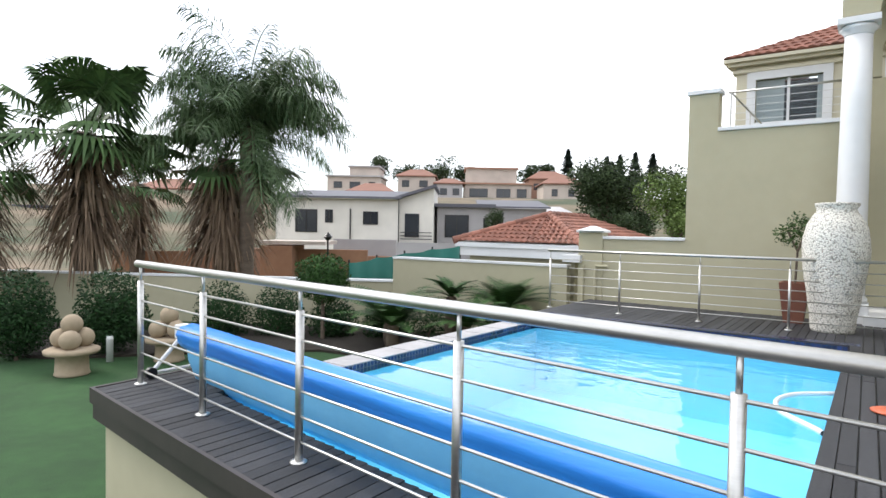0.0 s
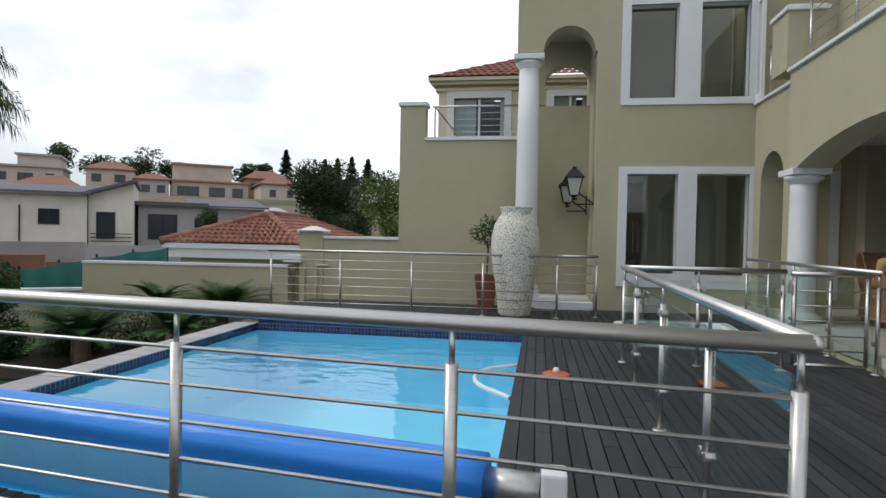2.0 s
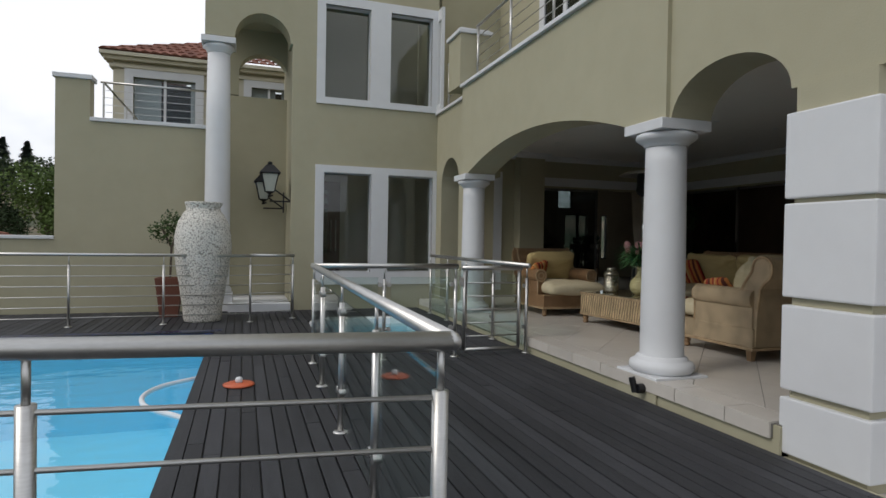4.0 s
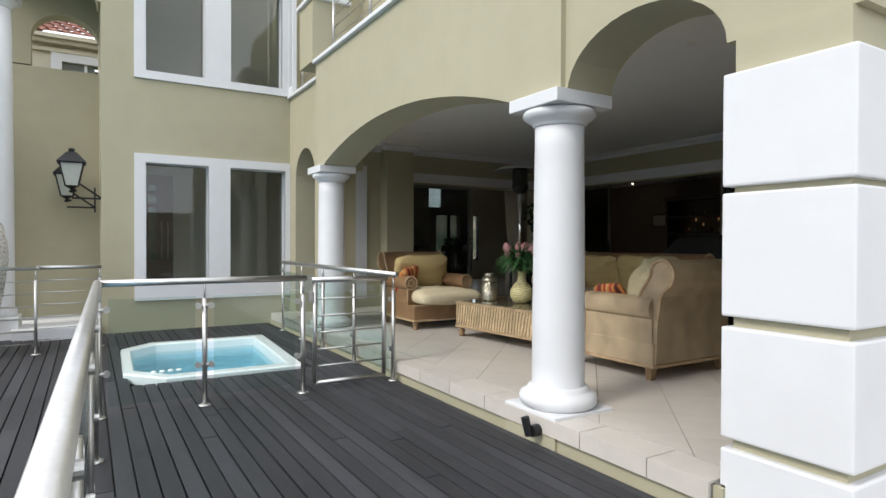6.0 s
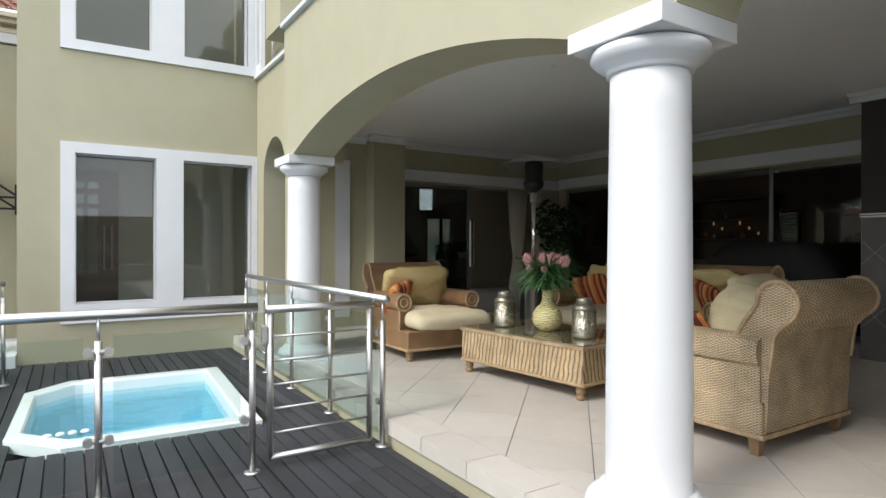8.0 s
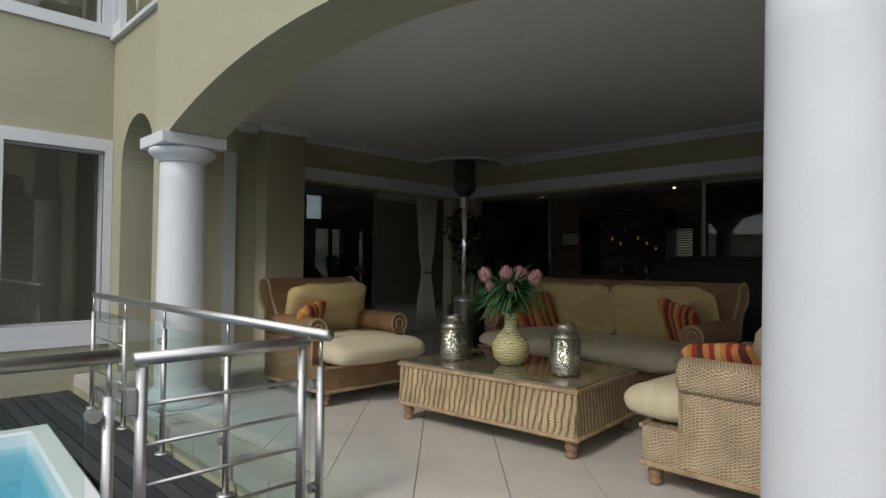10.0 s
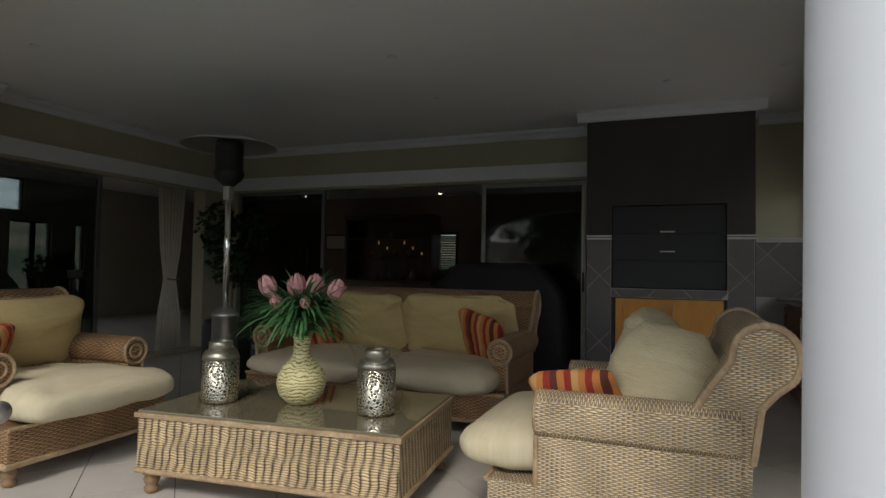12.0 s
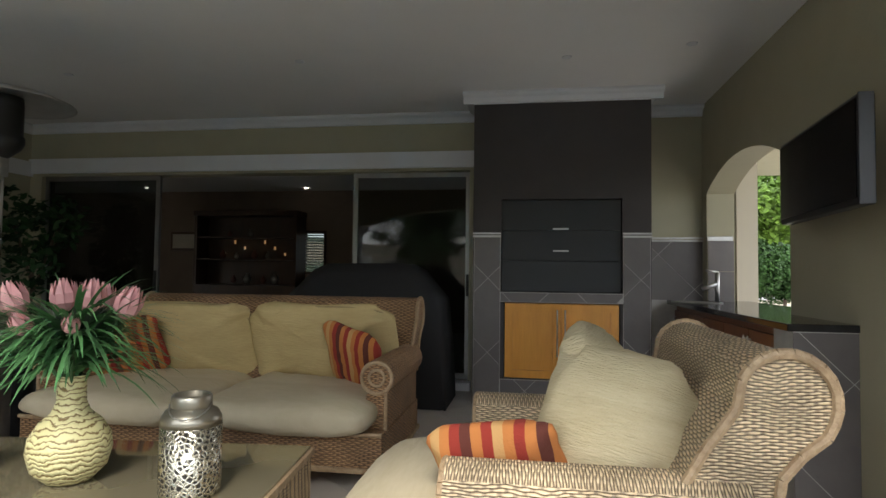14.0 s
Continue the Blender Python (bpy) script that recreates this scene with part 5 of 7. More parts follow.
soft_thing("striped_cushion", "rust and orange striped cushion propped in the sofa corner", "cushion", cushion(0.46, 0.46, 0.14, 14, 0.36, 0.02), STRIPES, at_chair(*S1, -0.80, 0.06, 0.65, 62, -14, -24), SOFT)
soft_thing("striped_cushion", "rust and orange striped cushion propped in the sofa corner", "cushion", cushion(0.46, 0.46, 0.14, 15, 0.36, 0.02), STRIPES, at_chair(*S1, 0.80, 0.03, 0.66, 62, 10, 22), SOFT)

# coffee table
tab = thing("coffee_table", "low wicker coffee table with a glass top", "coffee table", at=(6.28, 7.94, 0), turn=5.5)
metre_uv(part("body", boxes((-0.46, 0.46, -0.73, 0.73, 0.12, 0.405), bevel=0.012), WICKER_TWILL, tab))
rim = [(-0.47, -0.74), (0.47, -0.74), (0.47, 0.74), (-0.47, 0.74)]
part("top_band", loft([(rim, 0.40), (rim, 0.425), (shrink(rim, 0.97), 0.425), (shrink(rim, 0.97), 0.40)]), BRAID, tab)
part("bottom_band", tube_path([(x, y, 0.125) for x, y in [(-0.46, -0.73), (0.46, -0.73), (0.46, 0.73), (-0.46, 0.73), (-0.46, -0.73)]], 0.014), BRAID, tab)
for x in (-0.41, 0.41):
    for y in (-0.67, 0.67):
        turned_foot(tab, x, y)
TABLETOP = material("table_glass", (0.20, 0.175, 0.11), 0.06, dark=(0.16, 0.14, 0.09), scale=4, coat=0.6)
part("glass_top", boxes((-0.457, 0.457, -0.727, 0.727, 0.4255, 0.437), bevel=0.003), TABLETOP, tab, "greenish glass top over woven cane")

VASE = bpy.data.materials.new("yellow_bound_reed")
VASE.use_nodes = True
vn, vl = VASE.node_tree.nodes, VASE.node_tree.links
vc, vw, vr, vb = vn.new("ShaderNodeTexCoord"), vn.new("ShaderNodeTexWave"), vn.new("ShaderNodeValToRGB"), vn.new("ShaderNodeBump")
vw.bands_direction = "Z"
vw.inputs["Scale"].default_value, vw.inputs["Distortion"].default_value, vw.inputs["Detail"].default_value, vw.inputs["Detail Scale"].default_value = 17, 9.0, 5, 1.4
vr.color_ramp.elements[0].color, vr.color_ramp.elements[1].color = (0.17, 0.11, 0.035, 1), (0.63, 0.58, 0.30, 1)
vr.color_ramp.elements[0].position, vr.color_ramp.elements[1].position = 0.03, 0.28
vl.new(vc.outputs["Object"], vw.inputs["Vector"])
vl.new(vw.outputs["Fac"], vr.inputs[0])
vl.new(vw.outputs["Fac"], vb.inputs["Height"])
vb.inputs["Strength"].default_value, vb.inputs["Distance"].default_value = 0.5, 0.006
vl.new(vr.outputs[0], vn["Principled BSDF"].inputs["Base Color"])
vl.new(vb.outputs[0], vn["Principled BSDF"].inputs["Normal"])
vn["Principled BSDF"].inputs["Roughness"].default_value = 0.5
vase = smooth(part("vase", lathe([(0.06, 0), (0.075, 0.005), (0.12, 0.05), (0.136, 0.11), (0.13, 0.16), (0.10, 0.21), (0.062, 0.245), (0.048, 0.28), (0.046, 0.35), (0.055, 0.375), (0.05, 0.375), (0.04, 0.34), (0.01, 0.33)], 40), VASE))
vase.matrix_world = pose(6.235, 7.945, 0.438)
tagged(vase, "round yellow vase bound with fine reed rings", "vase")

BLADE = material("grass_blade", (0.10, 0.25, 0.085), 0.5, dark=(0.045, 0.13, 0.045), scale=10, island=0.5)
SAGE = material("sage_leaf", (0.10, 0.13, 0.09), 0.6, dark=(0.05, 0.07, 0.05), scale=10, island=0.3)
PROTEA = material("pink_protea", (0.80, 0.47, 0.44), 0.6, dark=(0.58, 0.26, 0.27), scale=14, island=0.25)
bouquet = thing("protea_bouquet", "pink artificial proteas in a mop of green grass blades", "flowers", at=(6.235, 7.945, 0.438))
r8 = random.Random(8)


def blade(verts, faces, start, out, up, length, width, droop):
    side = Vector((-out.y, out.x, 0)).normalized()
    p, d = Vector(start), (out * 0.55 + Vector((0, 0, up))).normalized()
    i0 = len(verts)
    n = 6
    for k in range(n + 1):
        w = width * (1 - (k / n) ** 2) + 0.0006
        verts.extend([p - side * w, p + side * w])
        p = p + d * (length / n)
        d = (d + Vector((0, 0, -droop)) + out * 0.05).normalized()
    for k in range(n):
        a = i0 + 2 * k
        faces.append((a, a + 1, a + 3, a + 2))


def mesh_from(verts, faces, name):
    me = bpy.data.meshes.new(name)
    me.from_pydata([tuple(v) for v in verts], [], faces)
    return me


vs, fs = [], []
for k in range(620):
    an = r8.uniform(0, 2 * math.pi)
    out = Vector((math.cos(an), math.sin(an), 0))
    blade(vs, fs, (out.x * 0.03, out.y * 0.03, r8.uniform(0.38, 0.52)), out, r8.uniform(0.12, 0.95), r8.uniform(0.24, 0.42), r8.uniform(0.006, 0.012), r8.uniform(0.12, 0.34))
leaves("foliage", mesh_from(vs, fs, "foliage"), BLADE, bouquet)
vs, fs = [], []
for k in range(110):
    an = r8.uniform(0, 2 * math.pi)
    out = Vector((math.cos(an), math.sin(an), 0))
    blade(vs, fs, (out.x * 0.05, out.y * 0.05, 0.50), out, r8.uniform(0.5, 1.6), r8.uniform(0.10, 0.17), 0.016, 0.08)
leaves("sage_leaves", mesh_from(vs, fs, "sage_leaves"), SAGE, bouquet)
for fx, fy, fz, tilt, s in ((-0.06, 0.17, 0.555, 0.35, 0.95), (0.05, 0.09, 0.56, 0.3, 0.8), (-0.02, 0.02, 0.575, 0.1, 0.85), (-0.03, -0.08, 0.57, 0.25, 0.9), (0.02, -0.17, 0.55, 0.45, 0.9), (-0.14, 0.05, 0.50, 0.6, 0.65), (0.12, 0.0, 0.56, 0.3, 0.85), (-0.13, -0.10, 0.51, 0.6, 0.55)):
    fz += 0.03
    s *= 1.15
    vs, fs = [], []
    for ring, cnt in ((0, 9), (1, 8), (2, 6)):
        for k in range(cnt):
            an = 2 * math.pi * (k + ring * 0.4) / cnt
            out = Vector((math.cos(an), math.sin(an), 0))
            side = Vector((-out.y, out.x, 0))
            R = (0.036, 0.030, 0.02)[ring] * s
            prof = ((0.35, 0.0, 0.007), (1.05, 0.03, 0.016), (1.25, 0.065, 0.013), (1.1 - 0.25 * ring, 0.105 + 0.008 * ring, 0.002))
            i0 = len(vs)
            for f, z, w in prof:
                vs += [out * R * f - side * w * s + Vector((0, 0, z * s)), out * R * f + side * w * s + Vector((0, 0, z * s))]
            for q in range(3):
                fs.append((i0 + 2 * q, i0 + 2 * q + 1, i0 + 2 * q + 3, i0 + 2 * q + 2))
    me = mesh_from(vs, fs, "protea_head")
    ob = leaves("protea_head", me, PROTEA, bouquet)
    ax = Vector((-fy, fx, 0)).normalized() if abs(fx) + abs(fy) > 0.01 else Vector((1, 0, 0))
    ob.matrix_basis = Matrix.Translation((fx, fy, fz)) @ Matrix.Rotation(tilt, 4, ax)
    part("stem", rods([((fx * 0.2, fy * 0.2, 0.34), (fx, fy, fz + 0.01))], 0.006, 6), BLADE, bouquet)

JAR = bpy.data.materials.new("pierced_silver")
JAR.use_nodes = True
jn, jl = JAR.node_tree.nodes, JAR.node_tree.links
jp = jn["Principled BSDF"]
jc, jv, jr, jb, jm = jn.new("ShaderNodeTexCoord"), jn.new("ShaderNodeTexVoronoi"), jn.new("ShaderNodeValToRGB"), jn.new("ShaderNodeBump"), jn.new("ShaderNodeValToRGB")
jv.feature = "DISTANCE_TO_EDGE"
jv.inputs["Scale"].default_value = 64
jr.color_ramp.elements[0].color, jr.color_ramp.elements[1].color = (0.62, 0.58, 0.46, 1), (0.02, 0.018, 0.014, 1)
jr.color_ramp.elements[0].position, jr.color_ramp.elements[1].position = 0.10, 0.20
jm.color_ramp.elements[0].color, jm.color_ramp.elements[1].color = (1, 1, 1, 1), (0, 0, 0, 1)
jm.color_ramp.elements[0].position, jm.color_ramp.elements[1].position = 0.10, 0.20
jl.new(jc.outputs["Object"], jv.inputs["Vector"])
jl.new(jv.outputs["Distance"], jr.inputs[0])
jl.new(jv.outputs["Distance"], jm.inputs[0])
jl.new(jm.outputs[0], jp.inputs["Metallic"])
jl.new(jr.outputs[0], jp.inputs["Base Color"])
jl.new(jv.outputs["Distance"], jb.inputs["Height"])
jb.invert = True
jb.inputs["Strength"].default_value, jb.inputs["Distance"].default_value = 0.6, 0.008
jl.new(jb.outputs[0], jp.inputs["Normal"])
jp.inputs["Roughness"].default_value = 0.25
PEWTER = material("dull_pewter", (0.36, 0.34, 0.28), 0.35, 0.9, dark=(0.26, 0.24, 0.19), scale=12)
jar = thing("candle_jar", "pierced silver lantern jar with wire handle on the table", "jar", "silver lantern jars", (6.085, 8.38, 0.438))
smooth(part("body", lathe([(0.086, 0), (0.097, 0.006), (0.1, 0.02), (0.1, 0.235)], 36), JAR, jar))
smooth(part("shoulder", lathe([(0.1, 0.235), (0.098, 0.258), (0.085, 0.282), (0.066, 0.29), (0.062, 0.296)], 36), PEWTER, jar))
smooth(part("collar", lathe([(0.062, 0.29), (0.066, 0.295), (0.066, 0.328), (0.060, 0.336), (0.056, 0.334), (0.055, 0.30)], 30), PEWTER, jar))
part("wire_handle", tube_path([(0.085 * math.cos(a) + 0.02, 0.066 * math.sin(a), 0.305 - 0.035 * math.cos(a)) for a in [math.pi * (k / 10 - 0.5) for k in range(11)]], 0.0025, 6), STEEL, jar)
copy_thing(jar, pose(6.20, 7.455, 0.438, 0, 0, 200))

# gas heater
heat = thing("patio_heater", "tall stainless steel gas patio heater with round hood", "patio heater", at=(7.62, 9.72, 0))
HEAT_DARK = material("dark_drum", (0.03, 0.032, 0.033), 0.45, 0.4, scale=6)
smooth(part("base", lathe([(0.2, 0), (0.23, 0.02), (0.23, 0.06), (0.2, 0.08)], 36), HEAT_DARK, heat))
smooth(part("tank_housing", lathe([(0.21, 0.06), (0.215, 0.07), (0.215, 0.66), (0.19, 0.70), (0.12, 0.72)], 36, (0.14, 0.10, 0)), HEAT_DARK, heat, "dark drum over the gas bottle"))
smooth(part("sleeve", lathe([(0.11, 0.05), (0.112, 0.06), (0.112, 0.74), (0.118, 0.745), (0.118, 0.765), (0.09, 0.80), (0.03, 0.83)], 36), STEEL, heat))
CHROME = material("polished_chrome", (0.85, 0.85, 0.84), 0.12, 1.0, dark=(0.8, 0.8, 0.79), scale=20)
smooth(part("pole", rods([((0, 0, 0.8), (0, 0, 1.90))], 0.027, 20), CHROME, heat, "bright chrome pole"))
part("valve_box", boxes((-0.035, 0.035, -0.035, 0.035, 1.78, 1.91), bevel=0.01), STEEL, heat)
smooth(part("burner", lathe([(0.04, 1.90), (0.11, 1.96), (0.130, 2.00), (0.130, 2.04), (0.12, 2.05), (0.12, 2.25), (0.115, 2.30)], 36), HEAT_DARK, heat, "dark mesh burner"))
smooth(part("hood", lathe([(0.03, 2.35), (0.12, 2.345), (0.30, 2.315), (0.41, 2.27), (0.415, 2.26), (0.40, 2.267), (0.28, 2.305), (0.03, 2.325)], 44), STEEL, heat))

# covered barbecue
bbq = thing("covered_barbecue", "barbecue under a black fabric cover by the doors", "barbecue", at=(9.75, 7.80, 0))
bm = bmesh.new()
rows = []
for t_, hh in ((-0.74, 0.0), (-0.72, 0.55), (-0.68, 0.95), (-0.45, 1.22), (-0.34, 1.27), (0.36, 1.27), (0.5, 1.21), (0.74, 0.98), (0.78, 0.5), (0.80, 0.0)):
    rows.append([bm.verts.new((xx + 0.02 * noise.noise(Vector((t_ * 3, xx * 3, 2))), t_, max(0.0, hh + dz + (0.015 * noise.noise(Vector((t_ * 4, xx * 5, 1))) if hh > 0 else 0)))) for xx, dz in ((-0.34, -hh), (-0.35, -hh * 0.5), (-0.33, -0.1 * (hh > 0)), (-0.26, 0), (0.26, 0), (0.33, -0.1 * (hh > 0)), (0.34, -hh))])
for a, b in zip(rows, rows[1:]):
    for k in range(6):
        bm.faces.new((a[k], a[k + 1], b[k + 1], b[k]))
COVER_BLACK = material("black_cover_fabric", (0.012, 0.012, 0.013), 0.75, scale=5, bump=0.3, bump_scale=12)
smooth(part("fabric_cover", bm, COVER_BLACK, bbq))
part("castor", boxes((-0.3, 0.3, -0.7, -0.62, 0.0, 0.05), (-0.3, 0.3, 0.62, 0.7, 0.0, 0.05)), BLACK, bbq)

# ---- fireplace wall and bar ----
CHIM = material("dark_slate_chimney", (0.050, 0.043, 0.041), 0.6, dark=(0.036, 0.031, 0.030), scale=5, bump=0.1)
OAK = material("honey_oak", (0.80, 0.37, 0.05), 0.4, dark=(0.66, 0.28, 0.03), scale=10, stretch=(6, 6, 0.6), coat=0.2)
CHERRY = material("cherry_wood", (0.24, 0.085, 0.032), 0.35, dark=(0.17, 0.055, 0.02), scale=10, stretch=(6, 6, 0.6), coat=0.2)
SCREEN = material("dark_blind", (0.016, 0.019, 0.021), 0.5, scale=4)
hx = [(5.53, 6.61, 1.03, 1.88), (5.55, 6.58, 0.24, 0.93)]
fire = structure(part("fireplace_wall", holed("x", 9.77, 10.41, 5.28, 6.87, 0, CEIL - 0.001, hx), CHIM), "dark slate built-in barbecue chimney breast", "fireplace")
part("firebox_back", boxes((10.2, 10.38, 5.53, 6.61, 1.03, 1.88)), BLACK, fire)
shutter = part("fire_shutter", boxes(*[(9.80, 9.82, 5.535, 6.605, 1.035 + 0.28 * k, 1.035 + 0.28 * k + 0.278) for k in range(3)], bevel=0.003), SCREEN, fire, "black roller shutter over the firebox")
part("shutter_handle", boxes((9.785, 9.80, 6.0, 6.14, 1.60, 1.615), (9.785, 9.80, 6.0, 6.14, 1.40, 1.412)), STEEL, fire)
cab = thing("fire_cabinet", "honey oak two-door cabinet under the firebox", "cabinet")
part("body", boxes((9.80, 10.3, 5.555, 6.575, 0.245, 0.925)), OAK, cab)
for a, b in ((5.56, 6.06), (6.07, 6.57)):
    d_ = part("door", holed("x", 9.765, 9.80, a, b, 0.25, 0.92, [(a + 0.07, b - 0.07, 0.32, 0.85)]), OAK, cab)
    part("panel", boxes((9.782, 9.795, a + 0.07, b - 0.07, 0.32, 0.85)), OAK, d_)
for y in (6.03, 6.10):
    part("handle", rods([((9.745, y, 0.45), (9.745, y, 0.87)), ((9.745, y, 0.47), (9.77, y, 0.47)), ((9.745, y, 0.85), (9.77, y, 0.85))], 0.007, 8), STEEL, cab, "steel bar handle")
wall_tiles = structure(part("slate_backing", boxes((9.757, 9.769, 5.29, 5.525, 0.0, 1.53), (9.757, 9.769, 6.615, 6.86, 0.0, 1.53), (9.757, 9.769, 5.525, 6.615, 0.935, 1.025), (9.757, 9.769, 5.525, 6.615, 0.0, 0.235), (10.40, 10.419, 4.68, 5.28, 0.0, 1.53)), LIGHT_GROUT), "grey slate tiles on the barbecue wall", "wall tiles")
diagonal_tiles("x", 9.757, -0.004, [(5.29, 5.525, 0.0, 1.53), (6.615, 6.86, 0.0, 1.53), (5.525, 6.615, 0.935, 1.025), (5.525, 6.615, 0.0, 0.235)], 0.48, 7.2, -4.9, SLATE, wall_tiles, 0.0045)
diagonal_tiles("x", 10.40, -0.004, [(4.68, 5.28, 0.95, 1.53)], 0.48, 6.5, -3.7, SLATE, wall_tiles, 0.0045)
structure(part("tile_trim", boxes((9.742, 9.76, 5.28, 5.53, 1.53, 1.545), (9.742, 9.76, 5.28, 5.53, 1.555, 1.57), (9.742, 9.76, 6.61, 6.87, 1.53, 1.545), (9.742, 9.76, 6.61, 6.87, 1.555, 1.57), (10.385, 10.42, 4.68, 5.28, 1.53, 1.545), (10.385, 10.42, 4.68, 5.28, 1.555, 1.57), (10.25, 10.269, 4.45, 4.68, 1.53, 1.57)), STEEL), "steel trim line above the slate tiles", "trim")
structure(part("jamb_tiles", boxes((10.256, 10.269, 4.44, 4.672, 0.956, 1.235), (10.256, 10.269, 4.44, 4.672, 1.24, 1.528)), SLATE), "grey slate tiles on the arch reveal", "wall tiles")
bar = thing("bar_counter", "black granite bar counter with cherry wood doors and sink", "bar counter")
part("worktop", boxes((7.60, 10.40, 4.25, 5.02, 0.915, 0.955), bevel=0.006), GRANITE, bar, "polished black granite worktop")
part("body", boxes((7.63, 10.38, 4.30, 4.93, 0.02, 0.915)), CHERRY, bar)
for k in range(5):
    a = 7.86 + k * 0.50
    dd = part("door", holed("y", 4.93, 4.955, a, a + 0.49, 0.10, 0.86, [(a + 0.06, a + 0.43, 0.17, 0.79)]), CHERRY, bar)
    part("panel", boxes((a + 0.06, a + 0.43, 4.932, 4.945, 0.17, 0.79)), CHERRY, dd)
    hx_ = a + (0.455 if k % 2 == 0 else 0.03)
    part("handle", rods([((hx_, 4.975, 0.55), (hx_, 4.975, 0.82)), ((hx_, 4.955, 0.57), (hx_, 4.975, 0.57)), ((hx_, 4.955, 0.80), (hx_, 4.975, 0.80))], 0.006, 8), STEEL, bar, "steel bar handle")
endp = part("tiled_end", boxes((7.612, 7.86, 4.24, 4.99, 0.0, 0.915)), LIGHT_GROUT, bar, "grey slate tiles on the bar end")
diagonal_tiles("x", 7.612, -0.003, [(4.24, 4.995, 0.0, 0.915)], 0.48, 5.36, -4.05, SLATE, endp, 0.0045)
part("sink", lathe([(0.21, 0.955), (0.215, 0.962), (0.2, 0.964), (0.185, 0.957), (0.17, 0.956)], 40, (9.85, 4.88, 0)), STEEL, bar, "round steel sink rim")
tap_ = thing("mixer_tap", "chrome mixer tap standing beside the bar sink", "tap", at=(10.02, 4.66, 0.955))
smooth(part("spout", rods([((0, 0, 0), (0, 0, 0.27)), ((0, 0, 0.17), (0, 0.13, 0.12))], 0.02, 16), STEEL, tap_))
smooth(part("lever", rods([((0, 0, 0.275), (0, 0.10, 0.29)), ((0, 0, 0.26), (0, 0, 0.285))], 0.012, 12), STEEL, tap_))

tv = thing("television", "black flat television on a wall bracket", "television", at=(7.56, 4.90, 1.80), turn=-6)
TVB = material("black_gloss", (0.008, 0.008, 0.009), 0.15, scale=8)
TVG = material("tv_silver", (0.07, 0.073, 0.08), 0.4, 0.3, scale=8)
part("screen", boxes((-0.555, 0.505, 0.018, 0.022, -0.27, 0.15)), TVB, tv)
part("casing", boxes((-0.57, 0.52, -0.05, 0.017, -0.30, 0.17), bevel=0.012), BLACK, tv)
part("side_trim", boxes((-0.584, -0.57, -0.04, 0.02, -0.30, 0.17), bevel=0.004), TVG, tv, "silver edge strip")
part("wall_bracket", boxes((-0.1, 0.1, -0.64, -0.05, -0.08, 0.08)), BLACK, tv)
for x, y in ((6.36, 5.79), (6.32, 7.96), (6.46, 10.6), (8.74, 5.19), (8.9, 6.07), (7.57, 8.09), (8.74, 8.17), (8.8, 10.3)):
    dl = thing("downlight", "small recessed ceiling downlight, switched off", "downlight", "patio downlights", (x, y, CEIL))
    smooth(part("trim_ring", lathe([(0.024, -0.004), (0.036, -0.006), (0.04, 0.0)], 20), WHITE, dl))
    smooth(part("lamp", lathe([(0.005, -0.003), (0.024, -0.0035), (0.025, 0.0)], 16), ALU, dl))

# ---- rooms behind the glass: curtain, dining set, cabinet ----
CURTAIN = material("beige_curtain", (0.70, 0.65, 0.55), 0.9, dark=(0.58, 0.53, 0.44), scale=6)
bm = bmesh.new()
cols = []
for k in range(61):
    f = k / 60
    cols.append([bm.verts.new((9.43 + 0.45 * (0.5 + (f - 0.5) * w), 12.50 + 0.035 * math.sin(f * 44) * (0.6 + 0.4 * w), z)) for z, w in ((0.03, 0.9), (0.5, 0.8), (0.95, 0.42), (1.02, 0.40), (1.4, 0.7), (2.3, 1.0))])
for a, b in zip(cols, cols[1:]):
    for k in range(5):
        bm.faces.new((a[k], a[k + 1], b[k + 1], b[k]))
cur = thing("curtain", "beige curtain tied back beside the open door", "curtain")
co_ = smooth(part("drape", bm, CURTAIN, cur))
sol = co_.modifiers.new("thick", "SOLIDIFY")
sol.thickness = 0.006
part("tie_back", tube_path([(9.55, 12.44, 1.0), (9.65, 12.42, 0.985), (9.76, 12.44, 1.0)], 0.012), PIPING, cur)
WOOD_DARK = material("dark_dining_wood", (0.09, 0.045, 0.022), 0.4, dark=(0.05, 0.026, 0.013), scale=8, stretch=(5, 5, 0.6))


def dining_chair(at, turn):
    ob = thing("dining_chair", "dark wooden dining chair with upright slatted back", "chair", "dining chairs in the inner room", at, turn)
    part("seat", boxes((-0.22, 0.22, -0.22, 0.22, 0.44, 0.49), bevel=0.01), WOOD_DARK, ob)
    for x in (-0.19, 0.19):
        part("leg", rods([((x, 0.19, 0), (x, 0.19, 0.45))], 0.02, 8), WOOD_DARK, ob)
        part("leg", rods([((x, -0.2, 0), (x, -0.24, 1.05))], 0.02, 8), WOOD_DARK, ob)
    part("backrest", boxes((-0.2, 0.2, -0.25, -0.22, 0.95, 1.08), *[(x - 0.02, x + 0.02, -0.24, -0.22, 0.5, 0.95) for x in (-0.1, 0, 0.1)], bevel=0.006), WOOD_DARK, ob)
    return ob


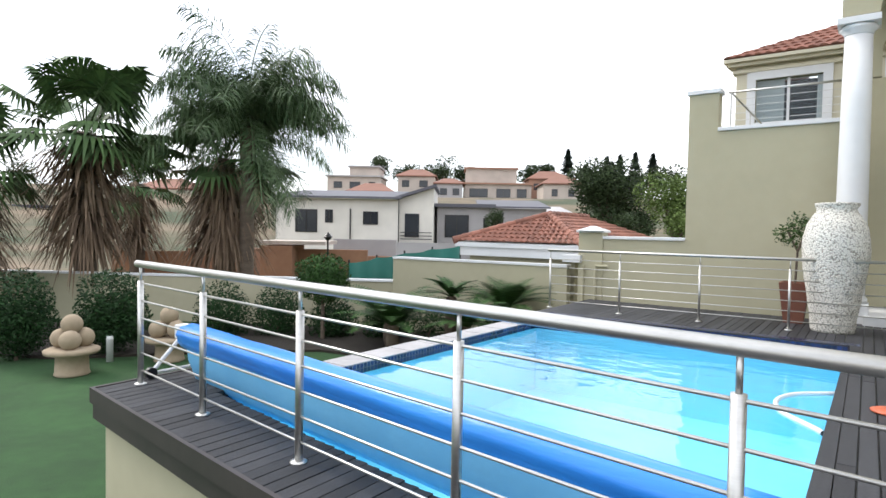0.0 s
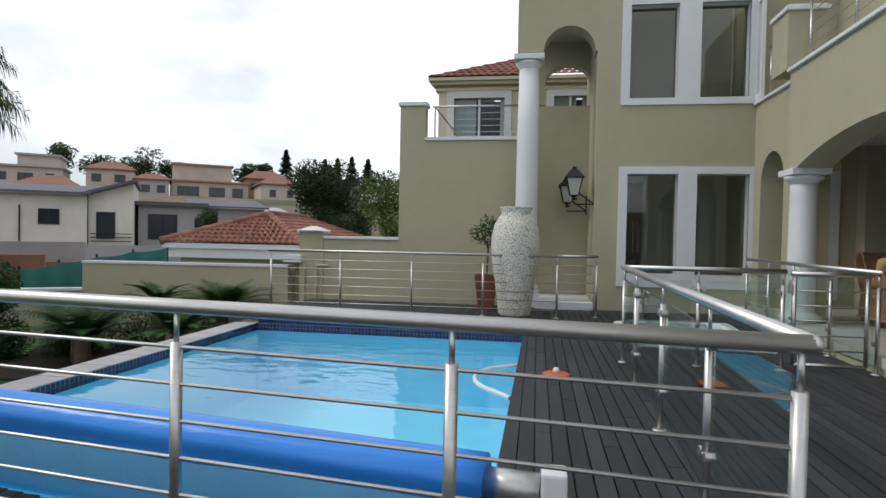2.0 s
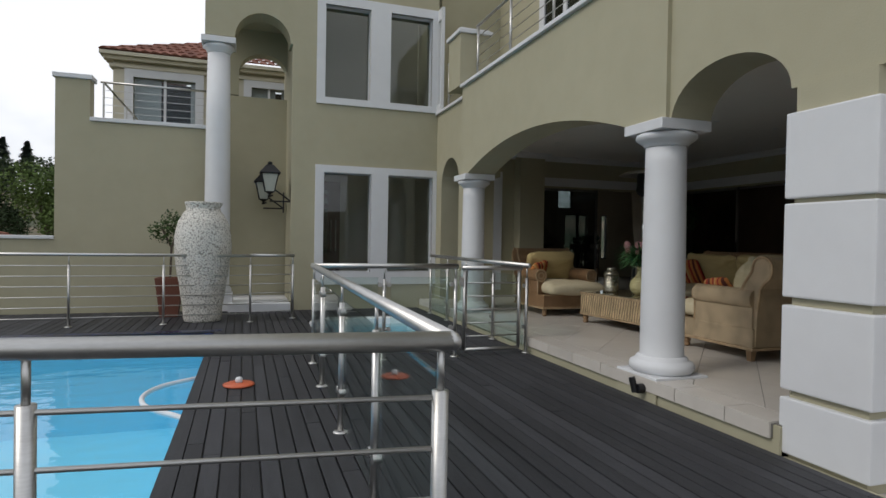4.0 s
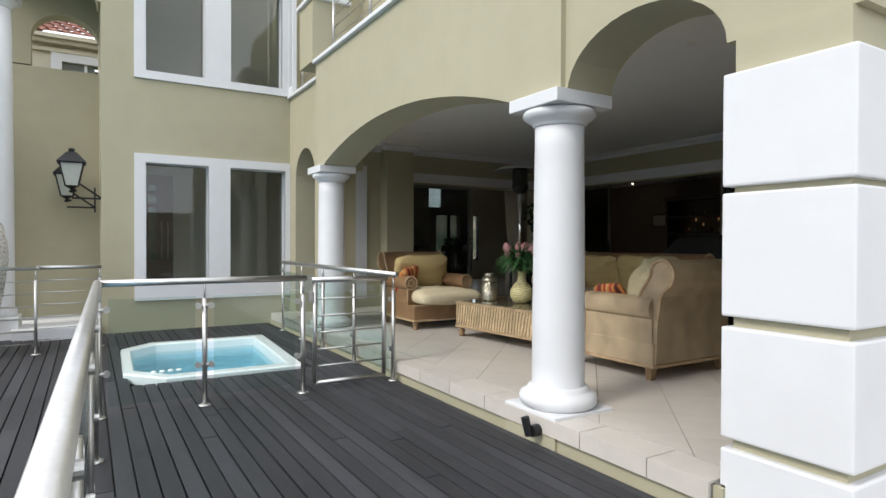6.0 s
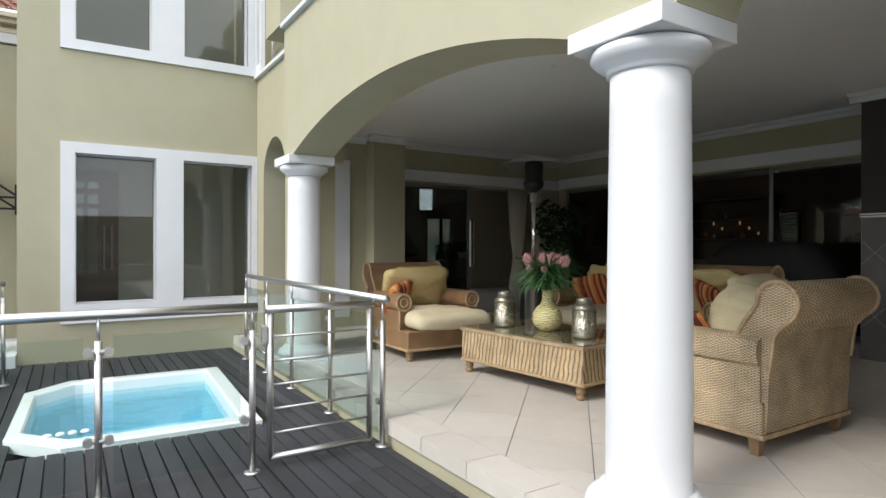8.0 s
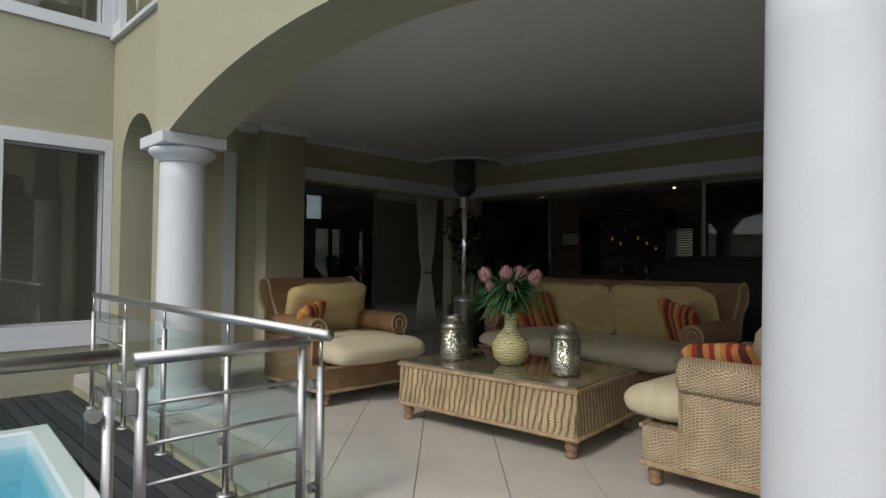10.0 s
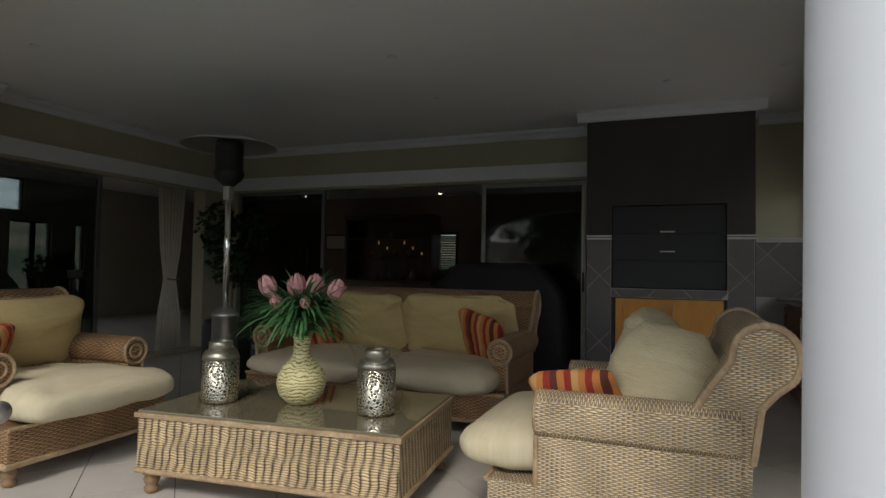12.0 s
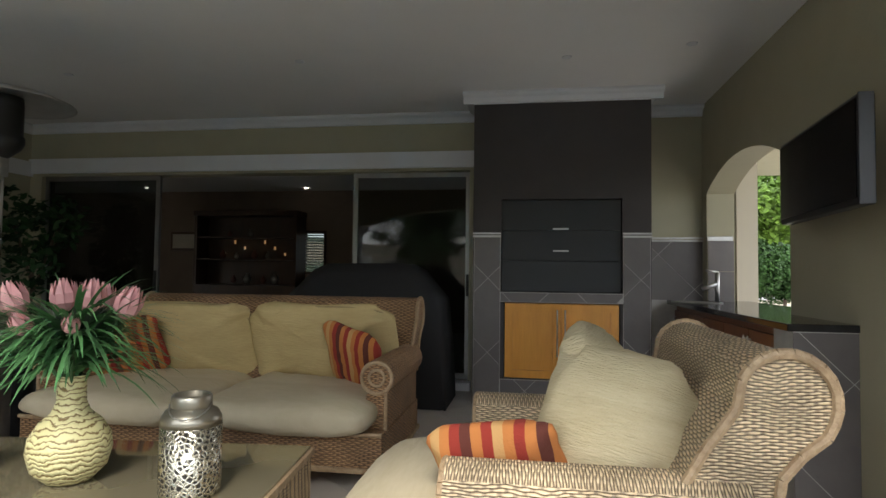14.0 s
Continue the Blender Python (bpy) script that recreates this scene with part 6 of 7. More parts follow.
first = dining_chair((8.0, 14.0, 0), 20)
for x, y, t_ in ((8.9, 14.0, -10), (8.0, 16.0, 180), (8.9, 16.0, 170), (9.9, 15.0, 90)):
    copy_thing(first, pose(x, y, 0, 0, 0, t_))
dt = thing("dining_table", "dark wooden dining table in the inner room", "table", at=(8.45, 15.0, 0))
part("tabletop", boxes((-1.0, 1.0, -0.55, 0.55, 0.72, 0.76), bevel=0.01), WOOD_DARK, dt)
for x in (-0.9, 0.9):
    for y in (-0.45, 0.45):
        part("leg", boxes((x - 0.04, x + 0.04, y - 0.04, y + 0.04, 0, 0.72)), WOOD_DARK, dt)
dc = thing("display_cabinet", "dark wooden display cabinet with small warm lamps", "cabinet", at=(15.7, 12.1, 0))
part("base", boxes((-0.25, 0.25, -1.1, 1.1, 0.0, 0.9), bevel=0.008), WOOD_DARK, dc)
part("back_panel", boxes((0.2, 0.25, -1.04, 1.04, 0.9, 2.3)), WOOD_DARK, dc)
for y in (-1.1, 1.04):
    part("side_panel", boxes((-0.25, 0.25, y, y + 0.06, 0.9, 2.3)), WOOD_DARK, dc)
part("top", boxes((-0.27, 0.25, -1.12, 1.12, 2.3, 2.4), bevel=0.01), WOOD_DARK, dc)
for k, (y, z, r_) in enumerate(((-0.55, 0.93, 0.09), (-0.3, 0.93, 0.06), (0.05, 0.93, 0.08), (0.35, 0.93, 0.06), (-0.4, 1.43, 0.06), (-0.1, 1.43, 0.07), (0.3, 1.43, 0.05), (0.6, 1.43, 0.07), (0.0, 1.88, 0.06), (0.45, 1.88, 0.05))):
    orn_ = smooth(part("ornament", lathe([(r_ * 0.5, 0), (r_, r_ * 0.8), (r_ * 0.8, r_ * 1.7), (r_ * 0.3, r_ * 2.2), (r_ * 0.45, r_ * 2.6)], 14), TERRA if k % 2 else PEWTER))
    orn_.matrix_world = pose(15.7, 12.1 + y, z)
    tagged(orn_, "small glazed ornament standing in the display cabinet", "ornament", "cabinet ornaments")
for z in (1.4, 1.85):
    part("shelf", boxes((-0.2, 0.2, -1.04, 1.04, z, z + 0.03)), WOOD_DARK, dc)
WARM_LAMP = bpy.data.materials.new("warm_lamp")
WARM_LAMP.use_nodes = True
WARM_LAMP.node_tree.nodes["Principled BSDF"].inputs["Emission Color"].default_value = (1.0, 0.9, 0.75, 1)
WARM_LAMP.node_tree.nodes["Principled BSDF"].inputs["Emission Strength"].default_value = 4
AMBER = bpy.data.materials.new("amber_lamp")
AMBER.use_nodes = True
AMBER.node_tree.nodes["Principled BSDF"].inputs["Emission Color"].default_value = (1.0, 0.45, 0.15, 1)
AMBER.node_tree.nodes["Principled BSDF"].inputs["Emission Strength"].default_value = 0.09
for k in range(7):
    part("cabinet_lamp", boxes((0.05, 0.08, -0.75 + k * 0.22, -0.715 + k * 0.22, 1.5 + 0.12 * (k % 3), 1.56 + 0.13 * (k % 3)), bevel=0.008), AMBER, dc, "small amber lamp")
for x, y, z in ((15.55, 10.85, 2.865), (15.3, 14.2, 2.865)):
    rl = thing("room_downlight", "small lit downlight in the inner room ceiling", "downlight", "inner room downlights", (x, y, z))
    part("trim_ring", lathe([(0.03, -0.004), (0.045, -0.006), (0.05, 0.0)], 18), WHITE, rl)
    part("lamp", lathe([(0.004, -0.012), (0.028, -0.012), (0.03, 0.0)], 14), WARM_LAMP, rl, "glowing lamp")
pic = thing("framed_picture", "small dark framed picture on the room wall", "picture", at=(15.97, 13.75, 1.8))
part("frame", boxes((-0.03, 0.02, -0.3, 0.3, -0.2, 0.2), bevel=0.006), WOOD_DARK, pic)
part("canvas", boxes((-0.034, -0.03, -0.25, 0.25, -0.15, 0.15)), ROOM, pic)
WOOD_RED = material("mahogany", (0.115, 0.042, 0.024), 0.4, dark=(0.07, 0.026, 0.015), scale=8, stretch=(5, 5, 0.6))
hd = thing("inner_door", "dark wooden glazed door seen through the window", "door", at=(2.32, 13.97, 0))
part("leaf", holed("y", -0.05, 0.0, 0.0, 0.85, 0.0, 2.31, [(x, x + 0.13, z, z + h) for x in (0.28, 0.46) for z, h in ((0.8, 0.95), (1.82, 0.14), (2.04, 0.1))]), WOOD_RED, hd)
for x in (0.66, 0.76):
    part("pull_handle", rods([((x, -0.09, 0.85), (x, -0.09, 1.5)), ((x, -0.09, 0.95), (x, -0.04, 0.95)), ((x, -0.09, 1.4), (x, -0.04, 1.4))], 0.014, 10), STEEL, hd)
part("glazing", boxes((0.27, 0.6, -0.03, -0.02, 0.79, 2.15)), PANE, hd, "clear door glass")
st = thing("staircase", "tiled staircase with steel rail inside the far window", "staircase", at=(0, 0, 0))
for k in range(9):
    part("stair_step", boxes((5.0 + 0.0, 6.3, 13.2 + k * 0.28, 13.2 + k * 0.28 + 0.3, k * 0.18, k * 0.18 + 0.2)), ROOM, st)
part("stair_rail", rods([((5.05, 13.2, 0.95), (5.05, 15.7, 2.55)), ((5.05, 13.2, 0.75), (5.05, 15.7, 2.35)), ((5.05, 13.2, 0.55), (5.05, 15.7, 2.15)), ((5.05, 13.3, 0.0), (5.05, 13.3, 1.0)), ((5.05, 14.5, 0.8), (5.05, 14.5, 1.8))], 0.015, 8), STEEL, st)
hall_plant = thing("hall_plant", "bushy pot plant standing before the hall window", "potted plant", at=(11.35, 17.3, 0))
part("pot", lathe([(0.12, 0), (0.16, 0.02), (0.2, 0.4), (0.17, 0.4), (0.16, 0.34)], 20), HEAT_DARK, hall_plant)
leaves("foliage", leaf_cloud([(0, 0, 0.85, 0.35), (-0.2, 0.1, 1.1, 0.25), (0.15, -0.1, 1.2, 0.22)], 500, 0.14, 33), LEAF_DARK, hall_plant)
corner_plant = thing("corner_plant", "dark leafy indoor plant in a tall pot by the doors", "potted plant", at=(9.85, 11.6, 0))
part("pot", lathe([(0.12, 0), (0.16, 0.02), (0.2, 0.4), (0.17, 0.4), (0.16, 0.34)], 24), HEAT_DARK, corner_plant)
part("trunk", rods([((0, 0, 0.3), (0.03, 0, 1.3)), ((0.03, 0, 1.0), (-0.15, 0.1, 1.7)), ((0.02, 0, 0.9), (0.1, -0.2, 1.6))], 0.015, 6), BARK, corner_plant)
leaves("foliage", leaf_cloud([(0, 0, 1.5, 0.35), (-0.2, 0.1, 1.75, 0.28), (0.1, -0.25, 1.7, 0.28), (0, 0, 1.2, 0.3)], 700, 0.12, 31), LEAF_DARK, corner_plant)

# ---- balcony and upper storey ----
structure(part("balcony_pier", boxes((XF - 0.02, 4.95, 10.17, 10.72, 3.57, 4.40)), OLIVE), "olive plastered balcony pier", "pier")
structure(part("balcony_pier_cap", boxes((XF - 0.06, 4.99, 10.13, 10.76, 4.40, 4.46), (XF - 0.02, 4.95, 10.17, 10.72, 4.46, 4.49), bevel=0.01), WHITE), "white cap on the balcony pier", "trim")
brail = thing("balcony_railing", "stainless steel balcony railing with thin horizontal bars", "railing")
for a, b in ((4.0, 10.1), (10.76, 12.2)):
    x = 4.70 if b < 11 else 4.95
    smooth(part("handrail", rods([((x, a, 4.5), (x, b, 4.5))], 0.022, 14), STEEL, brail))
    for k in range(5):
        smooth(part("bar", rods([((x, a, 3.72 + k * 0.15), (x, b, 3.72 + k * 0.15))], 0.006, 8), STEEL, brail))
    n_ = max(2, int((b - a) / 1.2) + 1)
    for k in range(n_):
        y = a + 0.05 + (b - a - 0.1) * k / (n_ - 1)
        smooth(part("post", rods([((x, y, 3.57), (x, y, 4.5))], 0.019, 12), STEEL, brail))
for y0, y1 in ((5.2, 6.6), (7.3, 8.7), (9.2, 10.6)):
    uw = thing("window_balcony", "white framed upper window behind the balcony rail", "window", kind="structure")
    part("window_frame", holed("x", 6.14, 6.20, y0 - 0.18, y1 + 0.18, 3.5, 5.5, [(y0, (y0 + y1) / 2 - 0.05, 3.7, 5.3), ((y0 + y1) / 2 + 0.05, y1, 3.7, 5.3)]), WHITE, uw)
    part("pane", boxes((6.165, 6.172, y0, (y0 + y1) / 2 - 0.05, 3.7, 5.3)), DARKPANE, uw)
    part("pane", boxes((6.165, 6.172, (y0 + y1) / 2 + 0.05, y1, 3.7, 5.3)), DARKPANE, uw)
upw = thing("window_side_upper", "white framed upper window in the balcony corner", "window", kind="structure")
part("window_frame", holed("x", 4.74, 4.80, 12.0, 12.27, 3.58, 5.52, [(12.05, 12.22, 3.7, 5.3)]), WHITE, upw)

# ---- neighbouring wing seen over the pool wall ----
nb = thing("neighbour_wing", "cream upper wing with red tiled hip roof and white window", "house", at=(0, 0, 0))
part("wall", holed("y", 18.0, 18.3, -1.88, 6.0, -1.6, 5.45, [(-1.42, 0.02, 4.0, 5.08), (1.40, 2.3, 4.72, 5.1)]), CREAM, nb)
part("side_wall", boxes((-1.88, -1.58, 18.3, 24, -1.6, 5.45)), CREAM, nb)
part("cornice", boxes((-1.96, 6.0, 17.92, 18.3, 5.28, 5.37), (-2.06, 6.0, 17.80, 18.3, 5.44, 5.53), (-2.14, 6.0, 17.70, 18.4, 5.53, 5.62), bevel=0.01), CREAM, nb)
for a, b, c, d in ((-1.42, 0.02, 4.0, 5.08), (1.40, 2.3, 4.72, 5.1)):
    w_ = part("window", holed("y", 17.94, 18.02, a - 0.2, b + 0.2, c - 0.06, d + 0.2, [(a, b, c, d)]), WHITE, nb)
    part("pane", boxes((a, b, 18.06, 18.07, c, d)), PANE, w_)
    part("mullion", boxes(((a + b) / 2 - 0.03, (a + b) / 2 + 0.03, 18.02, 18.06, c, d)), WHITE, w_)
    part("drape", boxes((a, a + 0.62, 18.12, 18.16, c, d), (b - 0.12, b, 18.12, 18.16, c, d)), WHITE, w_, "white curtain behind the pane")
    part("room_back", boxes((a - 0.1, b + 0.1, 18.9, 18.95, c - 0.1, d + 0.1)), DARK, w_)


def roof_face(a, b, c, d, rows, cols):
    """A roof plane of curved tiles; a-b is the eave, d-c the upper edge."""
    a, b, c, d = Vector(a), Vector(b), Vector(c), Vector(d)
    up = ((d - a) + (c - b)).normalized()
    nrm = (b - a).cross(up).normalized()
    if nrm.z < 0:
        nrm = -nrm
    verts, faces = [], []
    width = (b - a).length / cols
    for r in range(rows):
        f0, f1 = r / rows, (r + 1.12) / rows
        l0, r0 = a + (d - a) * f0, b + (c - b) * f0
        l1, r1 = a + (d - a) * min(f1, 1), b + (c - b) * min(f1, 1)
        n_ = max(1, int(round((r0 - l0).length / width)))
        for k in range(n_):
            i = len(verts)
            for (p, q, lift) in ((l0, r0, 0.035), (l1, r1, 0.0)):
                for s, h in ((0.0, 0.0), (0.2, 0.035), (0.45, 0.05), (0.7, 0.03), (0.98, 0.0)):
                    verts.append(p + (q - p) * ((k + s) / n_) + nrm * (h + lift))
            for s in range(4):
                faces.append((i + s, i + s + 1, i + 6 + s, i + 5 + s))
            faces.append((i, i + 1, i + 2, i + 3, i + 4))
    return mesh_from(verts, faces, "roof_tiles")


def roof_part(me, parent, name="roof"):
    me.materials.append(ROOF)
    ob = new(name, me)
    ob.parent = parent
    return tagged(ob, "rows of curved terracotta roof tiles", kind="stuff")


roof_part(roof_face((-2.14, 17.7, 5.62), (7.0, 17.7, 5.62), (4.0, 20.5, 7.0), (1.0, 20.5, 7.0), 9, 40), nb)
roof_part(roof_face((-2.14, 25.0, 5.62), (-2.14, 17.7, 5.62), (1.0, 20.5, 7.0), (1.0, 22.0, 7.0), 9, 32), nb)
prail = thing("terrace_railing", "steel railing with thin bars on the upper terrace wall", "railing")
smooth(part("handrail", rods([((-1.2, 13.35, 3.83), (0.7, 13.35, 3.83)), ((-1.15, 13.35, 3.83), (-1.15, 17.8, 3.83))], 0.02, 12), STEEL, prail))
for x, y in ((-1.15, 13.35), (0.66, 13.35), (-1.15, 15.5), (-1.15, 17.7)):
    part("post", rods([((x, y, 3.19), (x, y, 3.83))], 0.016, 10), STEEL, prail)
part("bar", rods([((-1.15, 13.35, 3.3 + k * 0.13), (0.66, 13.35, 3.3 + k * 0.13)) for k in range(4)], 0.005, 6), STEEL, prail)

# ---- garage with hip roof, garden walls ----
gar = thing("garage", "low olive garage with terracotta hip roof and white fascia", "garage")
part("wall", boxes((-7.2, -4.35, 13.75, 19.5, -1.6, 0.62)), OLIVE, gar)
part("fascia", boxes((-7.38, -4.18, 13.55, 19.7, 0.52, 0.74), (-7.48, -4.08, 13.45, 19.8, 0.74, 0.86), bevel=0.012), WHITE, gar, "white moulded fascia")
E0 = 0.86
roof_part(roof_face((-7.5, 13.42, E0), (-4.05, 13.42, E0), (-5.78, 15.35, 1.56), (-5.78, 15.35, 1.56), 8, 22), gar)
roof_part(roof_face((-4.05, 13.42, E0), (-4.05, 19.8, E0), (-5.78, 17.9, 1.56), (-5.78, 15.35, 1.56), 8, 36), gar)
roof_part(roof_face((-7.5, 19.8, E0), (-7.5, 13.42, E0), (-5.78, 15.35, 1.56), (-5.78, 17.9, 1.56), 8, 36), gar)
for a, b in (((-4.05, 13.42, E0 + 0.03), (-5.78, 15.35, 1.60)), ((-7.5, 13.42, E0 + 0.03), (-5.78, 15.35, 1.60)), ((-5.78, 15.35, 1.60), (-5.78, 17.9, 1.60))):
    bm = bmesh.new()
    a, b = Vector(a), Vector(b)
    n_ = int((b - a).length / 0.24)
    for k in range(n_):
        p, q = a + (b - a) * (k / n_), a + (b - a) * ((k + 1.1) / n_)
        rod(bm, p, q, 0.10, 0.085, 10)
    tagged(part("ridge_tiles", bm, ROOF, gar, "overlapping round ridge tiles"), kind="stuff")
part("pipe", rods([((-3.9, 13.12, -0.9), (-3.9, 13.12, 0.45)), ((-3.62, 13.1, -0.9), (-3.62, 13.1, 0.45)), ((-3.62, 13.1, 0.45), (-3.35, 13.1, 0.45))], 0.03, 10), OLIVE, gar, "painted downpipes")
part("pipe_box", boxes((-4.35, -3.95, 13.05, 13.5, 0.5, 0.66), bevel=0.01), WHITE, gar)


def wall_run(name, a, b, z0, z1, thick, mat, label):
    d = (Vector(b) - Vector(a))
    s = Vector((-d.y, d.x)).normalized() * thick / 2
    quad = [tuple(Vector(a) - s), tuple(Vector(b) - s), tuple(Vector(b) + s), tuple(Vector(a) + s)]
    ob = structure(part(name, prism(quad, "z", z0, z1), mat), label, "wall")
    s2 = s * 1.25
    quad = [tuple(Vector(a) - s2), tuple(Vector(b) - s2), tuple(Vector(b) + s2), tuple(Vector(a) + s2)]
    part("coping", prism(quad, "z", z1, z1 + 0.05), WHITE, ob, "white painted coping")
    return ob


wall_run("garden_wall_high", (-8.95, 12.9), (-4.3, 13.3), -1.6, 0.38, 0.25, OLIVE, "olive plastered garden wall with white coping")
wall_run("garden_wall_low", (-17.8, 7.7), (-8.95, 13.0), -1.7, -0.24, 0.25, OLIVE, "olive plastered low boundary wall behind shrubs")
wall_run("garden_wall_low_end", (-26, 2.0), (-17.8, 7.7), -1.9, -0.24, 0.25, OLIVE, "olive plastered low boundary wall behind palms")

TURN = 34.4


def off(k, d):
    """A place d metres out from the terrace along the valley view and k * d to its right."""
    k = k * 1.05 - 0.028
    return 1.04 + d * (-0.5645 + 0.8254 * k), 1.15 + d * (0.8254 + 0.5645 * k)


# ---- houses on the slope ----
H_WHITE = material("far_white_render", (0.80, 0.76, 0.69), 0.85, scale=0.8)
H_GREY = material("far_grey_render", (0.44, 0.42, 0.42), 0.85, scale=0.8)
H_BEIGE = material("far_beige_render", (0.56, 0.48, 0.42), 0.85, scale=0.8)
H_BROWN = material("far_brown_render", (0.40, 0.23, 0.16), 0.85, scale=0.8)
H_ROOF = material("far_slate_roof", (0.11, 0.11, 0.13), 0.7, scale=1.0)
H_RED = material("far_red_roof", (0.27, 0.13, 0.09), 0.8, scale=1.0)
H_PANE = material("far_window_pane", (0.035, 0.04, 0.05), 0.12, scale=3)


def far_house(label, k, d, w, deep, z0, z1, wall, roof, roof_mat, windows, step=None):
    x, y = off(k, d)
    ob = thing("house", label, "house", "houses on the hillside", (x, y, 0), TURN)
    part("wall", boxes((-w / 2, w / 2, 0, deep, z0, z1)), wall, ob)
    if step:
        part("upper_wall", boxes(step[:2] + (1.0, deep) + step[2:]), wall, ob)
        part("upper_roof", boxes((step[0] - 0.3, step[1] + 0.3, 0.6, deep + 0.3, step[3], step[3] + 0.3)), roof_mat, ob)
    if roof == "hip":
        h = min(w, deep) * 0.22
        bm = loft([([(-w / 2 - 0.4, -0.4), (w / 2 + 0.4, -0.4), (w / 2 + 0.4, deep + 0.4), (-w / 2 - 0.4, deep + 0.4)], z1), ([(-w / 2 - 0.4, -0.4), (w / 2 + 0.4, -0.4), (w / 2 + 0.4, deep + 0.4), (-w / 2 - 0.4, deep + 0.4)], z1 + 0.2),
                   ([(-w * 0.2, deep * 0.5 - 0.1), (w * 0.2, deep * 0.5 - 0.1), (w * 0.2, deep * 0.5 + 0.1), (-w * 0.2, deep * 0.5 + 0.1)], z1 + 0.2 + h)], True)
        part("roof", bm, roof_mat, ob)
    elif roof == "flat":
        part("roof", boxes((-w / 2 - 0.3, w / 2 + 0.3, -0.5, deep + 0.3, z1, z1 + 0.28)), roof_mat, ob)
    elif roof == "mono":
        part("roof", prism([(-0.7, z1), (deep + 0.4, z1 + 1.0), (deep + 0.4, z1 + 1.2), (-0.7, z1 + 0.16)], "x", -w / 2 - 0.3, w / 2 + 0.3), roof_mat, ob)
    for wx, wz, ww, wh in windows:
        f = part("window", holed("y", -0.06, 0.05, wx - ww / 2, wx + ww / 2, wz, wz + wh, [(wx - ww / 2 + 0.08, wx - 0.04, wz + 0.08, wz + wh - 0.08), (wx + 0.04, wx + ww / 2 - 0.08, wz + 0.08, wz + wh - 0.08)]), BLACK, ob)
        part("pane", boxes((wx - ww / 2 + 0.06, wx + ww / 2 - 0.06, -0.02, -0.01, wz + 0.06, wz + wh - 0.06)), H_PANE, f)
    return ob


h1 = far_house("white single-storey house with dark grey monopitch roof", -0.171, 45, 9.4, 9, -3.0, 3.35, H_WHITE, "mono", H_ROOF, ((-2.35, 0.75, 1.7, 1.75), (-0.6, 1.5, 0.6, 1.0), (2.6, 1.4, 1.15, 1.0)))
part("gable", prism([(4.72, -3.0), (7.4, -3.0), (7.4, 4.3), (4.72, 3.4)], "y", 0.4, 9, ), H_WHITE, h1)
part("gable_roof", prism([(4.5, 3.36), (7.6, 4.36), (7.6, 4.58), (4.5, 3.58)], "y", -0.2, 9.4), H_ROOF, h1)
part("downpipe", rods([((4.7, 0.2, -2.5), (4.7, 0.2, 3.4))], 0.06, 8), BLACK, h1)
part("downpipe", rods([((1.05, -0.1, -0.5), (1.05, -0.1, 2.6))], 0.05, 8), BLACK, h1)
f = part("gable_window", boxes((5.2, 6.3, 0.3, 0.38, 0.5, 2.3)), H_PANE, h1, "dark glazed balcony door")
part("balcony_rail", rods([((4.9, 0.1, 0.35 + 0.25 * k), (7.3, 0.1, 0.35 + 0.25 * k)) for k in range(3)], 0.03, 6), BLACK, h1)
far_house("grey flat-roofed annexe with wide dark window", 0.036, 47, 4.3, 8, -3.0, 2.9, H_GREY, "flat", H_ROOF, ((-0.6, 0.5, 1.9, 1.8), (1.7, 1.2, 0.4, 0.9)))
far_house("low pale house with grey sheet roof", 0.115, 58, 6.4, 8, -2.0, 3.3, H_GREY, "mono", H_ROOF, ((-1.8, 1.2, 1.6, 1.2), (1.4, 1.2, 1.2, 1.2)))
far_house("low grey building with pale metal roof", 0.155, 66, 7.0, 8, -1.0, 3.0, H_BEIGE, "mono", H_GREY, ((0, 1.0, 2.0, 1.0),))
far_house("pale two-storey house with flat roofs", -0.144, 110, 10.0, 9, 4.5, 10.6, H_BEIGE, "flat", H_GREY, ((-3, 8.5, 1.6, 1.2), (0.2, 8.3, 2.0, 1.4), (3.4, 8.5, 1.2, 1.2), (-2.5, 5.8, 2.4, 1.5), (2, 5.8, 2.4, 1.5)), (-1.0, 4.5, 10.6, 12.5))
far_house("brown two-storey house with slate hip roof", -0.043, 112, 7.0, 8, 4.5, 11.0, H_BEIGE, "hip", H_RED, ((-2, 9, 1.4, 1.3), (1.4, 9, 1.6, 1.3), (0, 6.2, 3.0, 1.4)))
far_house("grey house with dark roof on the hillside", 0.010, 108, 5.0, 7, 4.0, 9.4, H_GREY, "hip", H_RED, ((-1, 7.4, 1.3, 1.2), (1.3, 7.4, 1.2, 1.2)))
far_house("modern house with terraces and a white upper block", 0.089, 110, 12.4, 9, 3.5, 9.6, H_BEIGE, "flat", H_BROWN, ((-3.6, 7.2, 3.4, 1.6), (1.0, 7.2, 2.6, 1.6), (4.4, 7.2, 1.8, 1.6), (-3.5, 4.6, 3.6, 1.5), (2.5, 4.6, 4.0, 1.5)), (-6.0, 3.5, 9.9, 12.5))
far_house("red-brown house with tiled hip roof", 0.172, 114, 8.0, 8, 4.5, 11.0, H_BROWN, "hip", H_RED, ((-2.4, 9, 1.4, 1.2), (0.6, 9, 1.4, 1.2), (-2, 6, 2.0, 1.4)))
